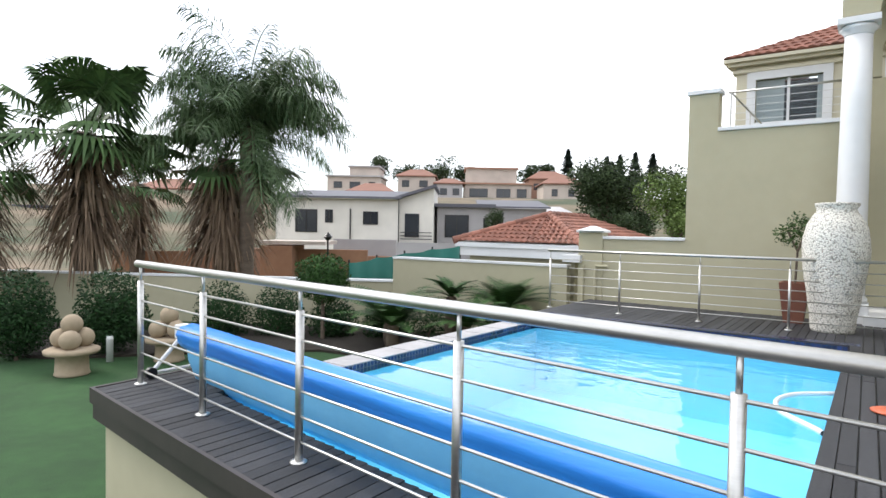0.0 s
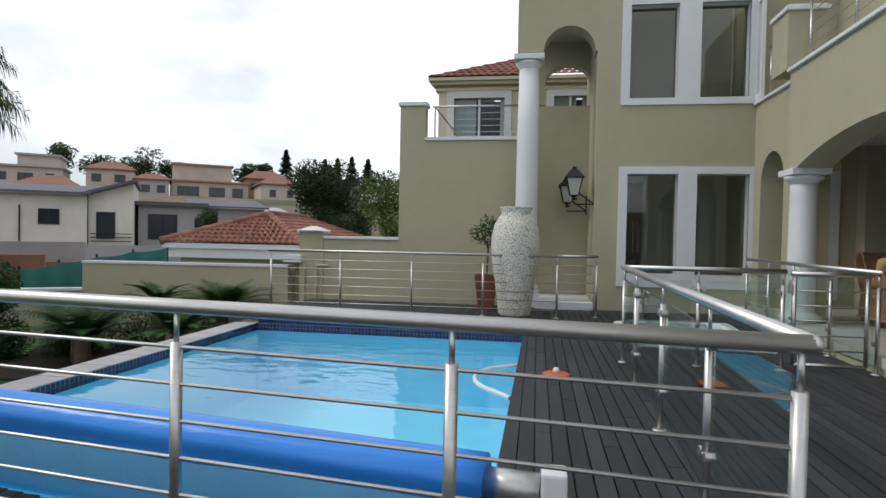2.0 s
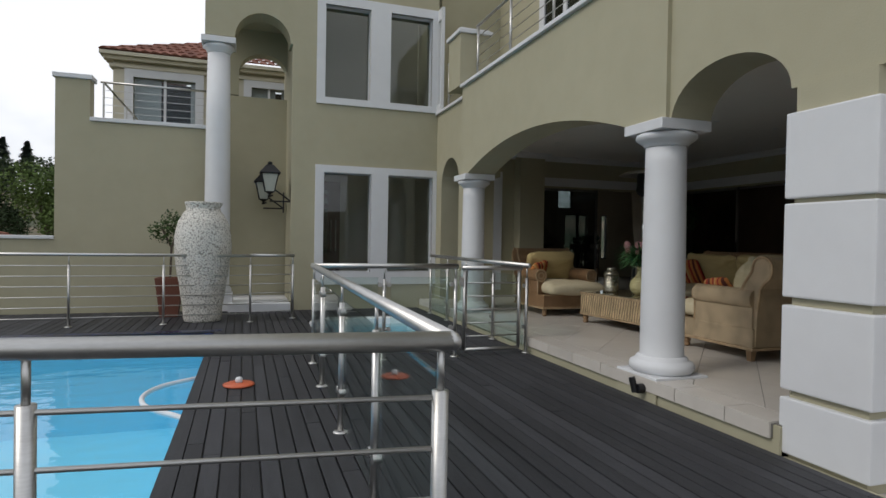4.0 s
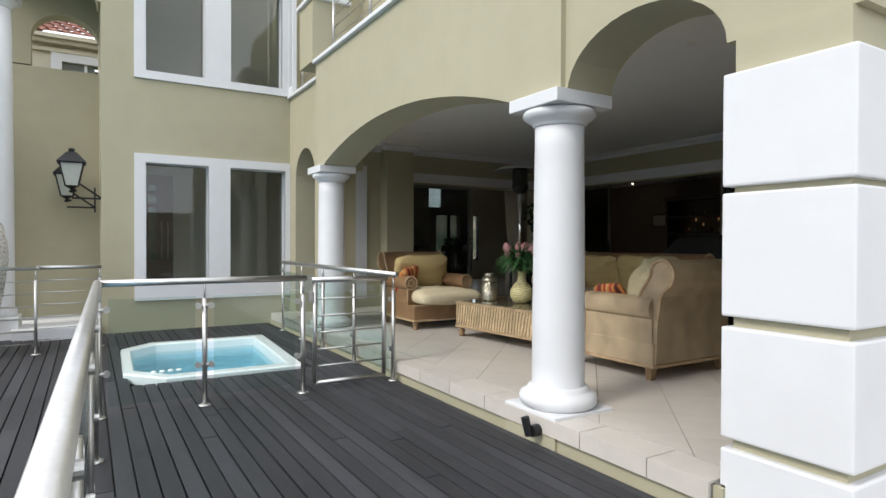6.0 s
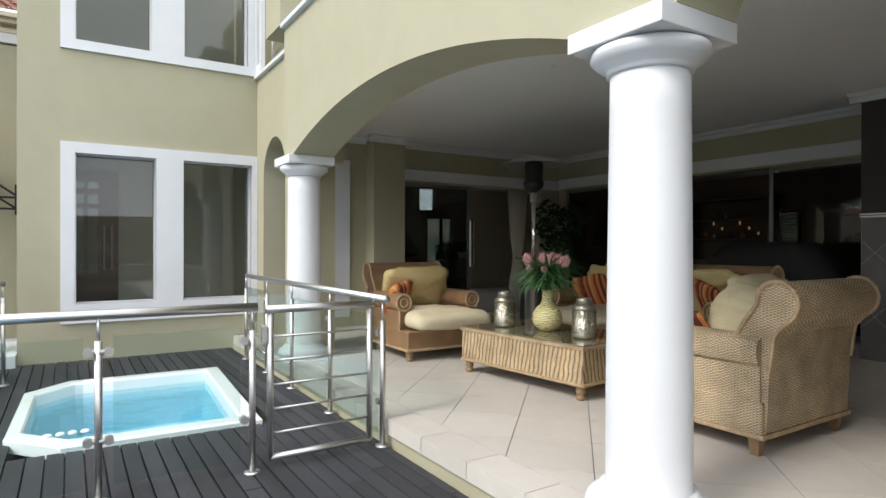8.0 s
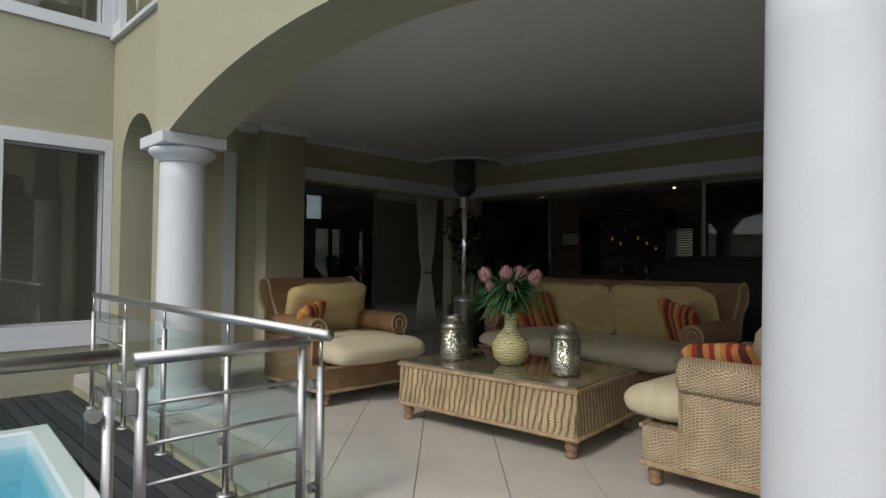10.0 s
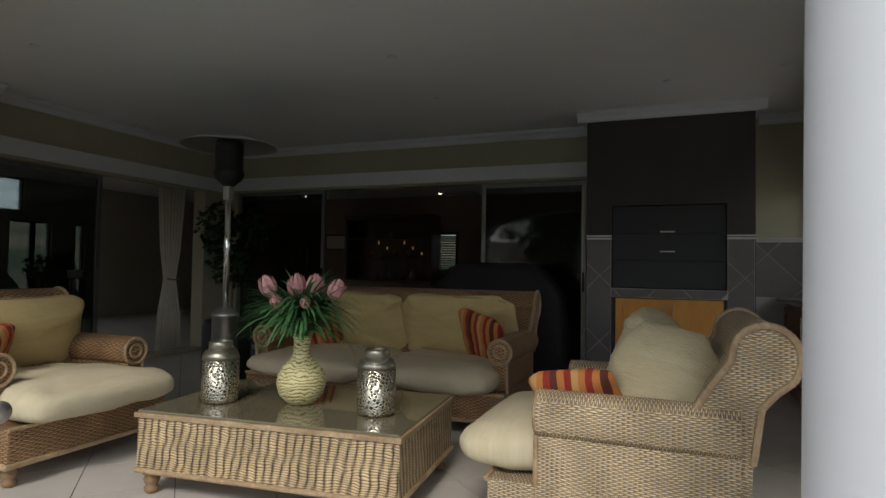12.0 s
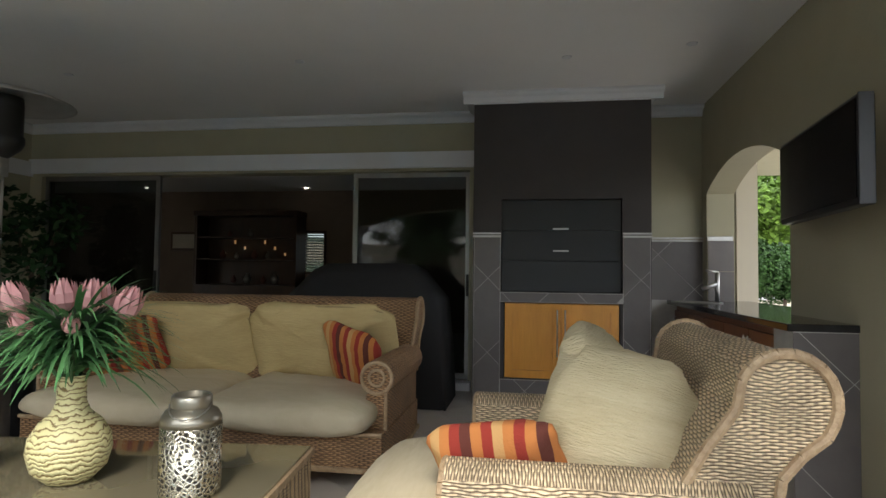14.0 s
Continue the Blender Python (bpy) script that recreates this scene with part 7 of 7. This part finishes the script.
far_house("grey gabled house below the red-brown one", 0.195, 100, 7.0, 8, 2.5, 9.0, H_BEIGE, "hip", H_RED, ((-1.6, 7, 1.0, 1.2), (1.2, 7, 1.0, 1.2), (-1.2, 4.2, 1.2, 1.2), (1.6, 4.2, 1.2, 1.2)))
far_house("distant grey house among conifers", 0.303, 132, 5.0, 8, 8, 13.4, H_GREY, "flat", H_WHITE, ((0, 11, 2.5, 1.2),))
far_house("pale house with red roof below the hill", -0.118, 95, 7.0, 8, 1.5, 6.9, H_BEIGE, "hip", H_RED, ((-1.5, 5, 1.4, 1.2), (1.5, 5, 1.4, 1.2)))
far_house("brick-red house beyond the palms", -0.46, 90, 9.0, 8, 1.0, 6.5, H_BEIGE, "hip", H_RED, ((-2, 4, 1.4, 1.2), (2, 4, 1.4, 1.2)))
far_house("pale house beyond the palms", -0.72, 60, 9.0, 8, -2.0, 2.6, H_WHITE, "flat", H_ROOF, ((-2, 0.5, 1.4, 1.4), (2, 0.5, 1.4, 1.4)))


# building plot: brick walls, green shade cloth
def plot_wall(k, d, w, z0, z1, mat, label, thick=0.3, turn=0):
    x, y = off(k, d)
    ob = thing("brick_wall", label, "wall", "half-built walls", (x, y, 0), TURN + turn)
    part("brickwork", boxes((-w / 2, w / 2, 0, thick, z0, z1)), mat, ob)
    return ob


plot_wall(-0.205, 25, 4.4, -2.2, 0.2, BRICK, "half-built orange brick wall on the plot", 0.3)
plot_wall(-0.27, 24, 1.3, -2.2, 0.35, BRICK, "half-built orange brick wall on the plot", 2.0)
plot_wall(-0.245, 24.2, 2.8, 0.40, 0.55, H_BEIGE, "raw concrete slab over the brick wall", 2.4)
plot_wall(-0.36, 26, 3.0, -2.2, 0.1, BRICK, "half-built orange brick wall on the plot", 2.0)
plot_wall(-0.47, 25, 3.4, -2.2, 0.0, BRICK, "half-built orange brick wall on the plot", 0.3, 12)
plot_wall(-0.125, 28, 3.0, -2.2, 0.6, H_GREY, "grey plastered half-built wall on the plot", 0.3)
plot_wall(-0.14, 27, 5.4, -2.2, -0.15, BRICK, "long low orange brick wall on the plot", 0.3)
plot_wall(-0.05, 44, 6.5, -3.0, 0.1, H_GREY, "grey garden wall below the white house", 0.3)
TEAL = material("green_shade_cloth", (0.012, 0.13, 0.105), 0.8, dark=(0.008, 0.095, 0.075), scale=2, bump=0.2, bump_scale=8)
sc_ = thing("shade_cloth_fence", "dark green shade cloth fence round the building plot", "fence")
bm = bmesh.new()
cols = []
for k in range(33):
    f = k / 32
    x, y = off(-0.15 + 0.18 * f, 21 + 5 * f)
    top = -0.1 + 0.55 * f - 0.06 * abs(math.sin(f * math.pi * 4))
    cols.append([bm.verts.new((x + 0.05 * math.sin(k * 1.3), y, z)) for z in (-1.9, top)])
for a, b in zip(cols, cols[1:]):
    bm.faces.new((a[0], a[1], b[1], b[0]))
sh = smooth(part("cloth", bm, TEAL, sc_))
sh.modifiers.new("thick", "SOLIDIFY").thickness = 0.02
for k in range(5):
    f = k / 4
    x, y = off(-0.15 + 0.18 * f, 21.1 + 5 * f)
    part("post", rods([((x, y, -2.0), (x, y, 0.0 + 0.55 * f))], 0.035, 8), BLACK, sc_)
x, y = off(-0.185, 20)
lp = thing("garden_lamp_post", "thin black garden lamp post", "lamp post", at=(x, y, 0))
part("pole", rods([((0, 0, -1.8), (0, 0, 0.75))], 0.03, 8), BLACK, lp)
part("lamp_head", lathe([(0.04, 0.7), (0.12, 0.78), (0.16, 0.82), (0.02, 0.98)], 10), BLACK, lp)


# ---- trees and shrubs ----
def tree(name, label, category, x, y, ground, blobs, count, size, mat, seed, trunk=0.12, squash=0.9, group=""):
    """A trunk with limbs to each clump and a crown of loose leaves; blobs are relative to the base."""
    ob = thing(name, label, category, group, (x, y, ground))
    bm = bmesh.new()
    top = min(b[2] for b in blobs) * 0.75
    rod(bm, (0, 0, 0), (0, 0, max(top, 0.05)), trunk, trunk * 0.7, 8)
    for b in blobs:
        rod(bm, (0, 0, max(top, 0.05) * 0.9), (b[0] * 0.9, b[1] * 0.9, b[2]), trunk * 0.5, trunk * 0.12, 6)
    part("trunk", bm, BARK, ob)
    leaves("crown", leaf_cloud(blobs, count, size, seed, squash), mat, ob)
    return ob


def clump(r, n, h, rnd_):
    return [(rnd_.uniform(-0.6, 0.6) * r, rnd_.uniform(-0.6, 0.6) * r, h + rnd_.uniform(-0.5, 0.6) * r, r * rnd_.uniform(0.45, 0.75)) for _ in range(n)]


rt = random.Random(21)
OLIVE_LEAF = material("valley_tree_leaf", (0.05, 0.075, 0.03), 0.7, dark=(0.024, 0.04, 0.016), scale=1.5, island=0.4, spec=0.2)
PALE_LEAF = material("pale_tree_leaf", (0.14, 0.20, 0.055), 0.7, dark=(0.07, 0.11, 0.03), scale=1.5, island=0.4, spec=0.2)
FIR_LEAF = material("conifer_needle", (0.018, 0.035, 0.022), 0.8, dark=(0.010, 0.02, 0.013), scale=1.5, island=0.4, spec=0.2)
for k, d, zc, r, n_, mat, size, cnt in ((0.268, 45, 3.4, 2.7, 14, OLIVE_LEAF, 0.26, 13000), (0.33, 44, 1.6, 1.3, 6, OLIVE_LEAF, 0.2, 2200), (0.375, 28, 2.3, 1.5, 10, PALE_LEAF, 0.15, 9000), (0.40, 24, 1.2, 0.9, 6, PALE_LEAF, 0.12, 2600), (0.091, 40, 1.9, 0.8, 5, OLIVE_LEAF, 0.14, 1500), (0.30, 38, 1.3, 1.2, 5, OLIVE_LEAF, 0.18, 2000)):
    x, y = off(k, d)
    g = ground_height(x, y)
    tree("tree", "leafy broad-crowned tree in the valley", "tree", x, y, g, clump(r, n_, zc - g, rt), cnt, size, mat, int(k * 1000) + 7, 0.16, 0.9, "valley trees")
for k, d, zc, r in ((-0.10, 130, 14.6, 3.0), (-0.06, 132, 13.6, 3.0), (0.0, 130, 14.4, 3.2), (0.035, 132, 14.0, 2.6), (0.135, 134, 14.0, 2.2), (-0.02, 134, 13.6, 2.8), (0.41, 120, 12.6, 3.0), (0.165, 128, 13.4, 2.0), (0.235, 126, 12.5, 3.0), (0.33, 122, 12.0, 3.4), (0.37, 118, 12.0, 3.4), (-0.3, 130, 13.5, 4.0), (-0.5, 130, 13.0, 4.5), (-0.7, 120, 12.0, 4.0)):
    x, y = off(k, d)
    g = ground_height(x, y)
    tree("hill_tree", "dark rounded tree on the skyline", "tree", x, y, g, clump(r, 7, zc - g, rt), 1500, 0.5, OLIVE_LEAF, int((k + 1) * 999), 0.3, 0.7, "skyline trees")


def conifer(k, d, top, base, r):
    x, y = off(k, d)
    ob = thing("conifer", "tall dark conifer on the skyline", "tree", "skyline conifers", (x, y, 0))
    part("trunk", rods([((0, 0, base - 2), (0, 0, top - 1))], 0.25, 6), BARK, ob)
    vs, fs = [], []
    q = random.Random(int(k * 5000))
    for i in range(1500):
        f = q.random() ** 0.8
        z = base + (top - base) * f
        rr = r * (1 - f) ** 0.8 * q.uniform(0.35, 1.0) * (0.75 + 0.25 * math.sin(f * 40))
        a = q.uniform(0, 2 * math.pi)
        c = Vector((rr * math.cos(a), rr * math.sin(a), z - 0.25 * rr))
        o, s = Vector((math.cos(a), math.sin(a), -0.3)) * 0.5, Vector((-math.sin(a), math.cos(a), 0.1)) * 0.22
        n0 = len(vs)
        vs += [c - o, c + s, c + o, c - s]
        fs.append((n0, n0 + 1, n0 + 2, n0 + 3))
    leaves("crown", mesh_from(vs, fs, "crown"), FIR_LEAF, ob)


for k, d, top, base, r in ((0.200, 130, 19.0, 11, 2.2), (0.262, 130, 17.6, 11, 2.0), (0.283, 131, 18.2, 11, 1.9), (0.307, 130, 18.6, 11, 2.0), (0.335, 130, 18.4, 11, 2.2), (0.228, 132, 16.0, 11, 1.2), (0.27, 126, 16.0, 11, 2.2)):
    conifer(k, d, top, base, r * 1.6)

# garden shrubs
LAWN = -1.45
for x, y, r, h, mat, n_, seed in ((-11.0, 6.72, 0.62, 1.15, LEAF_DARK, 9000, 1), (-11.9, 5.4, 0.62, 1.15, LEAF_DARK, 9000, 2), (-11.2, 9.3, 0.6, 0.75, LEAF_DARK, 5000, 3), (-10.3, 10.2, 0.55, 0.7, LEAF_DARK, 5000, 4), (-9.2, 10.9, 0.5, 0.6, LEAF_DARK, 4500, 5), (-8.2, 11.7, 0.5, 0.6, LEAF_DARK, 4500, 6), (-12.6, 7.6, 0.5, 0.6, LEAF_DARK, 4500, 7), (-7.3, 12.2, 0.45, 0.5, LEAF_DARK, 1200, 8), (-5.6, 11.9, 0.5, 0.5, LEAF_DARK, 1200, 9), (-14.3, 5.0, 0.7, 0.8, LEAF_DARK, 1800, 10)):
    tree("shrub", "dense dark green garden shrub by the wall", "shrub", x, y, LAWN, [(0, 0, h * 0.95, r), (0.12, 0.1, h * 0.6, r * 0.9), (-0.15, -0.05, h * 0.45, r * 0.85)], n_, 0.07, mat, seed, 0.04, 1.0, "garden shrubs")
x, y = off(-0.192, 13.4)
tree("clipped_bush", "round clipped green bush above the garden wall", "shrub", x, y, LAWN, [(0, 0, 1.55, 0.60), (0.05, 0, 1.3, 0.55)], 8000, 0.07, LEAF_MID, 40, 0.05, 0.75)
BED = material("dark_garden_soil", (0.035, 0.028, 0.02), 0.95, dark=(0.02, 0.016, 0.012), scale=10, bump=0.6)
structure(part("garden_bed", prism([(-17.5, 6.6), (-14.5, 4.2), (-11.4, 5.9), (-9.6, 8.2), (-8.2, 9.6), (-6.4, 9.9), (-4.0, 10.4), (-4.0, 13.0), (-8.9, 12.8)], "z", LAWN - 0.1, LAWN + 0.05), BED), "dark planted soil bed along the wall", "garden bed")


def cycad(x, y, z, n_, length, seed, mat):
    ob = thing("cycad", "spiky green cycad fronds in the garden bed", "plant", "cycads", (x, y, z))
    q = random.Random(seed)
    smooth(part("stem", lathe([(0.1, LAWN - z), (0.14, LAWN - z + 0.2), (0.12, 0.0), (0.03, 0.06)], 12), BARK, ob))
    vs, fs = [], []
    for i in range(n_):
        a = q.uniform(0, 2 * math.pi)
        out = Vector((math.cos(a), math.sin(a), 0))
        side = Vector((-out.y, out.x, 0))
        p, dvec = Vector((0, 0, 0)), (out * 0.6 + Vector((0, 0, q.uniform(0.3, 1.1)))).normalized()
        for s in range(22):
            w = length * 0.2 * math.sin(math.pi * (s + 1.5) / 24)
            for sg in (-1, 1):
                tip = p + side * sg * w + dvec * 0.05 + Vector((0, 0, 0.02))
                i0 = len(vs)
                vs += [p - dvec * 0.022, p + dvec * 0.022, tip]
                fs.append((i0, i0 + 1, i0 + 2))
            p = p + dvec * length / 22
            dvec = (dvec + Vector((0, 0, -0.04)) + out * 0.02).normalized()
    leaves("fronds", mesh_from(vs, fs, "fronds"), mat, ob)


cycad(-6.8, 10.3, -0.85, 44, 1.4, 1, LEAF_MID)
cycad(-7.5, 11.0, -0.9, 26, 0.9, 2, LEAF_MID)
cycad(-6.4, 11.8, -0.35, 22, 0.8, 3, LEAF_MID)
cycad(-5.2, 12.1, -0.55, 44, 1.2, 4, LEAF_MID)
cycad(-5.4, 10.9, -0.8, 34, 1.1, 5, LEAF_MID)

# stone ball ornaments and bollard
STONE = material("sandstone", (0.40, 0.32, 0.23), 0.9, dark=(0.28, 0.22, 0.15), scale=8, bump=0.4)
orn = thing("stone_ball_stack", "sandstone pedestal carrying a pile of stone balls", "garden ornament", "stone ball stacks", (-10.0, 5.6, LAWN))
smooth(part("pedestal", lathe([(0.26, 0), (0.28, 0.02), (0.26, 0.06), (0.25, 0.32), (0.30, 0.36), (0.42, 0.38), (0.43, 0.44), (0.36, 0.47), (0.1, 0.47)], 28), STONE, orn))
for bx_, by_, bz_ in ((-0.17, -0.1, 0.62), (0.17, -0.1, 0.62), (0, 0.19, 0.62), (0, 0, 0.87)):
    bm = bmesh.new()
    bmesh.ops.create_uvsphere(bm, u_segments=18, v_segments=12, radius=0.17, matrix=Matrix.Translation((bx_, by_, bz_)))
    smooth(part("ball", bm, STONE, orn))
copy_thing(orn, pose(-9.75, 7.2, LAWN, 0, 0, 40))
bol = thing("bollard_light", "short white garden bollard light", "lamp", at=(-10.5, 6.45, LAWN))
smooth(part("post", lathe([(0.06, 0), (0.06, 0.42), (0.065, 0.43), (0.05, 0.48)], 16), WHITE, bol))

# palms
PALM_LEAF = material("palm_leaf", (0.105, 0.16, 0.075), 0.55, dark=(0.05, 0.085, 0.038), scale=2, island=0.4, spec=0.2)
FAN_LEAF = material("fan_palm_leaf", (0.085, 0.145, 0.05), 0.55, dark=(0.04, 0.075, 0.028), scale=2, island=0.35, spec=0.2)
DEAD = material("dead_palm_frond", (0.24, 0.17, 0.115), 0.9, dark=(0.13, 0.085, 0.055), scale=4, island=0.35)


def fan_leaf(vs, fs, base, out, up, stalk, size, droop, q):
    d = (out + Vector((0, 0, up))).normalized()
    c = Vector(base) + d * stalk
    side = d.cross(Vector((0, 0, 1))).normalized()
    n = side.cross(d).normalized()
    i0 = len(vs)
    vs += [Vector(base) - side * 0.02, Vector(base) + side * 0.02, c + side * 0.02, c - side * 0.02]
    fs.append((i0, i0 + 1, i0 + 2, i0 + 3))
    m = 22
    for k in range(m):
        a = -2.1 + 4.2 * k / (m - 1)
        ray = (d * math.cos(a) + side * math.sin(a)).normalized()
        w = side * math.cos(a) * 0.055 * size - d * math.sin(a) * 0.055 * size
        mid = c + ray * size * 0.6
        tip = c + ray * size * q.uniform(0.9, 1.08) + Vector((0, 0, -droop * size * q.uniform(0.6, 1.3)))
        i = len(vs)
        vs += [c, mid + w + n * 0.02, tip, mid - w - n * 0.02]
        fs.append((i, i + 1, i + 2, i + 3))


def fan_palm(x, y, top, crown, n_, seed, skirt=22):
    q = random.Random(seed)
    ob = thing("fan_palm", "tall fan palm with a skirt of dead brown fronds", "palm tree", "garden palms", (x, y, -1.7))
    prof = [(0.5, 0), (0.34, 0.5)] + [(0.30 + 0.03 * math.sin(k * 2.1), 0.5 + (top - 0.5) * k / 14) for k in range(1, 15)]
    smooth(part("trunk", lathe(prof, 14), BARK, ob))
    vs, fs = [], []
    for k in range(n_):
        a = q.uniform(0, 2 * math.pi)
        e = q.uniform(-0.55, 2.0)
        fan_leaf(vs, fs, (0.1 * math.cos(a), 0.1 * math.sin(a), top - 0.1 + 0.2 * q.random()), Vector((math.cos(a), math.sin(a), 0)), e, q.uniform(0.8, 1.3) * crown, q.uniform(0.65, 0.95) * crown, q.uniform(0.15, 0.55), q)
    leaves("crown", mesh_from(vs, fs, "crown"), FAN_LEAF, ob)
    vs, fs = [], []
    for k in range(skirt * 26):
        a = q.uniform(0, 2 * math.pi)
        out = Vector((math.cos(a), math.sin(a), 0))
        blade(vs, fs, (out.x * 0.3, out.y * 0.3, top - q.uniform(0.0, top * 0.55)), out, q.uniform(-0.6, 0.25), q.uniform(0.9, 1.7) * crown, q.uniform(0.02, 0.05), q.uniform(0.25, 0.6))
    leaves("dead_skirt", mesh_from(vs, fs, "dead_skirt"), DEAD, ob)
    return ob


def feather_palm(x, y, top, n_, length, seed):
    q = random.Random(seed)
    ob = thing("feather_palm", "tall feathery palm with long arching fronds", "palm tree", "garden palms", (x, y, -1.7))
    smooth(part("trunk", lathe([(0.34, 0), (0.26, 0.6)] + [(0.2 + 0.01 * (k % 2), 0.6 + (top - 0.6) * k / 20) for k in range(1, 21)], 14), BARK, ob))
    vs, fs = [], []
    for k in range(n_):
        a = 2 * math.pi * k / n_ * 2.4 + q.uniform(-0.3, 0.3)
        out = Vector((math.cos(a), math.sin(a), 0))
        side = Vector((-out.y, out.x, 0))
        p, d = Vector((0, 0, top + q.uniform(-0.9, 0.5))), (out * q.uniform(0.2, 0.9) + Vector((0, 0, q.choice((q.uniform(0.5, 1.8), q.uniform(-0.5, 0.9)))))).normalized()
        L = length * q.uniform(0.75, 1.1)
        m = 34
        for s in range(m):
            nxt = p + d * L / m
            i = len(vs)
            vs += [p - side * 0.018, p + side * 0.018, nxt + side * 0.015, nxt - side * 0.015]
            fs.append((i, i + 1, i + 2, i + 3))
            if s > 4:
                ll = L * 0.26 * math.sin(math.pi * (s + 2) / (m + 5)) ** 0.6
                for sg in (-1, 1):
                    for _ in range(2):
                        b = p + d * q.random() * L / m
                        way = (side * sg * q.uniform(0.5, 1.0) + d * q.uniform(0.2, 0.8) + Vector((0, 0, q.uniform(-0.9, 0.3)))).normalized()
                        tip = b + way * ll * q.uniform(0.7, 1.1) + Vector((0, 0, -0.35 * ll))
                        mid = b + way * ll * 0.5
                        i = len(vs)
                        vs += [b, mid + d * 0.017, tip, mid - d * 0.017]
                        fs.append((i, i + 1, i + 2, i + 3))
            p = nxt
            d = (d + Vector((0, 0, -0.052)) + out * 0.012).normalized()
    leaves("crown", mesh_from(vs, fs, "crown"), PALM_LEAF, ob)
    return ob


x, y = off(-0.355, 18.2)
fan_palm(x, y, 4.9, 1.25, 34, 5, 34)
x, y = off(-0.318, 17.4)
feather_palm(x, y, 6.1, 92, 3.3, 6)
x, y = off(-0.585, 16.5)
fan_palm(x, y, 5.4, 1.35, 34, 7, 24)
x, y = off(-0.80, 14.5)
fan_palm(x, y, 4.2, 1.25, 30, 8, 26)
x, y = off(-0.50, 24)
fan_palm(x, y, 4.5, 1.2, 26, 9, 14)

# garden seen through the bar opening
for x, y, r, h, mat, n_, seed in ((16.9, 2.1, 0.62, 1.75, LEAF_MID, 13000, 51), (17.7, 1.1, 0.62, 1.7, LEAF_MID, 13000, 52), (18.6, 0.2, 0.65, 1.75, LEAF_MID, 13000, 53), (17.0, 3.2, 0.6, 1.6, LEAF_MID, 11000, 54)):
    tree("standard_bush", "round clipped green bush on a bare stem", "shrub", x, y, -0.25, [(0, 0, h - 0.1, r), (0.15, 0.1, h - 0.35, r * 0.85), (-0.2, 0, h - 0.25, r * 0.8)], n_, 0.085, mat, seed, 0.05, 0.9, "bushes beyond the bar")
for x, y, r, h, mat, n_, seed in ((25, -0.4, 2.0, 3.6, LEAF_BRIGHT, 16000, 61), (29, -2.5, 2.4, 4.6, LEAF_BRIGHT, 16000, 62), (32, 1.5, 2.6, 5.0, LEAF_BRIGHT, 16000, 63), (33, -6.5, 2.8, 4.6, LEAF_MID, 14000, 64), (28, 4.5, 2.2, 4.2, LEAF_MID, 14000, 65)):
    tree("garden_tree", "tall sunlit green tree beyond the bar opening", "tree", x, y, LAWN, clump(r, 9, h, rt), n_, 0.24, mat, seed, 0.16, 1.0, "trees beyond the bar")
wall_run("side_garden_wall", (21.2, 8.0), (23.0, -9.0), -1.7, 0.55, 0.25, CREAM, "pale garden wall beyond the bar opening")
structure(part("side_terrace", boxes((4.5, 20.5, -6.0, 3.69, -1.6, -0.25), (16.3, 20.5, 3.69, 8.0, -1.6, -0.25)), TILE), "pale paved side terrace outside the bar opening", "floor")
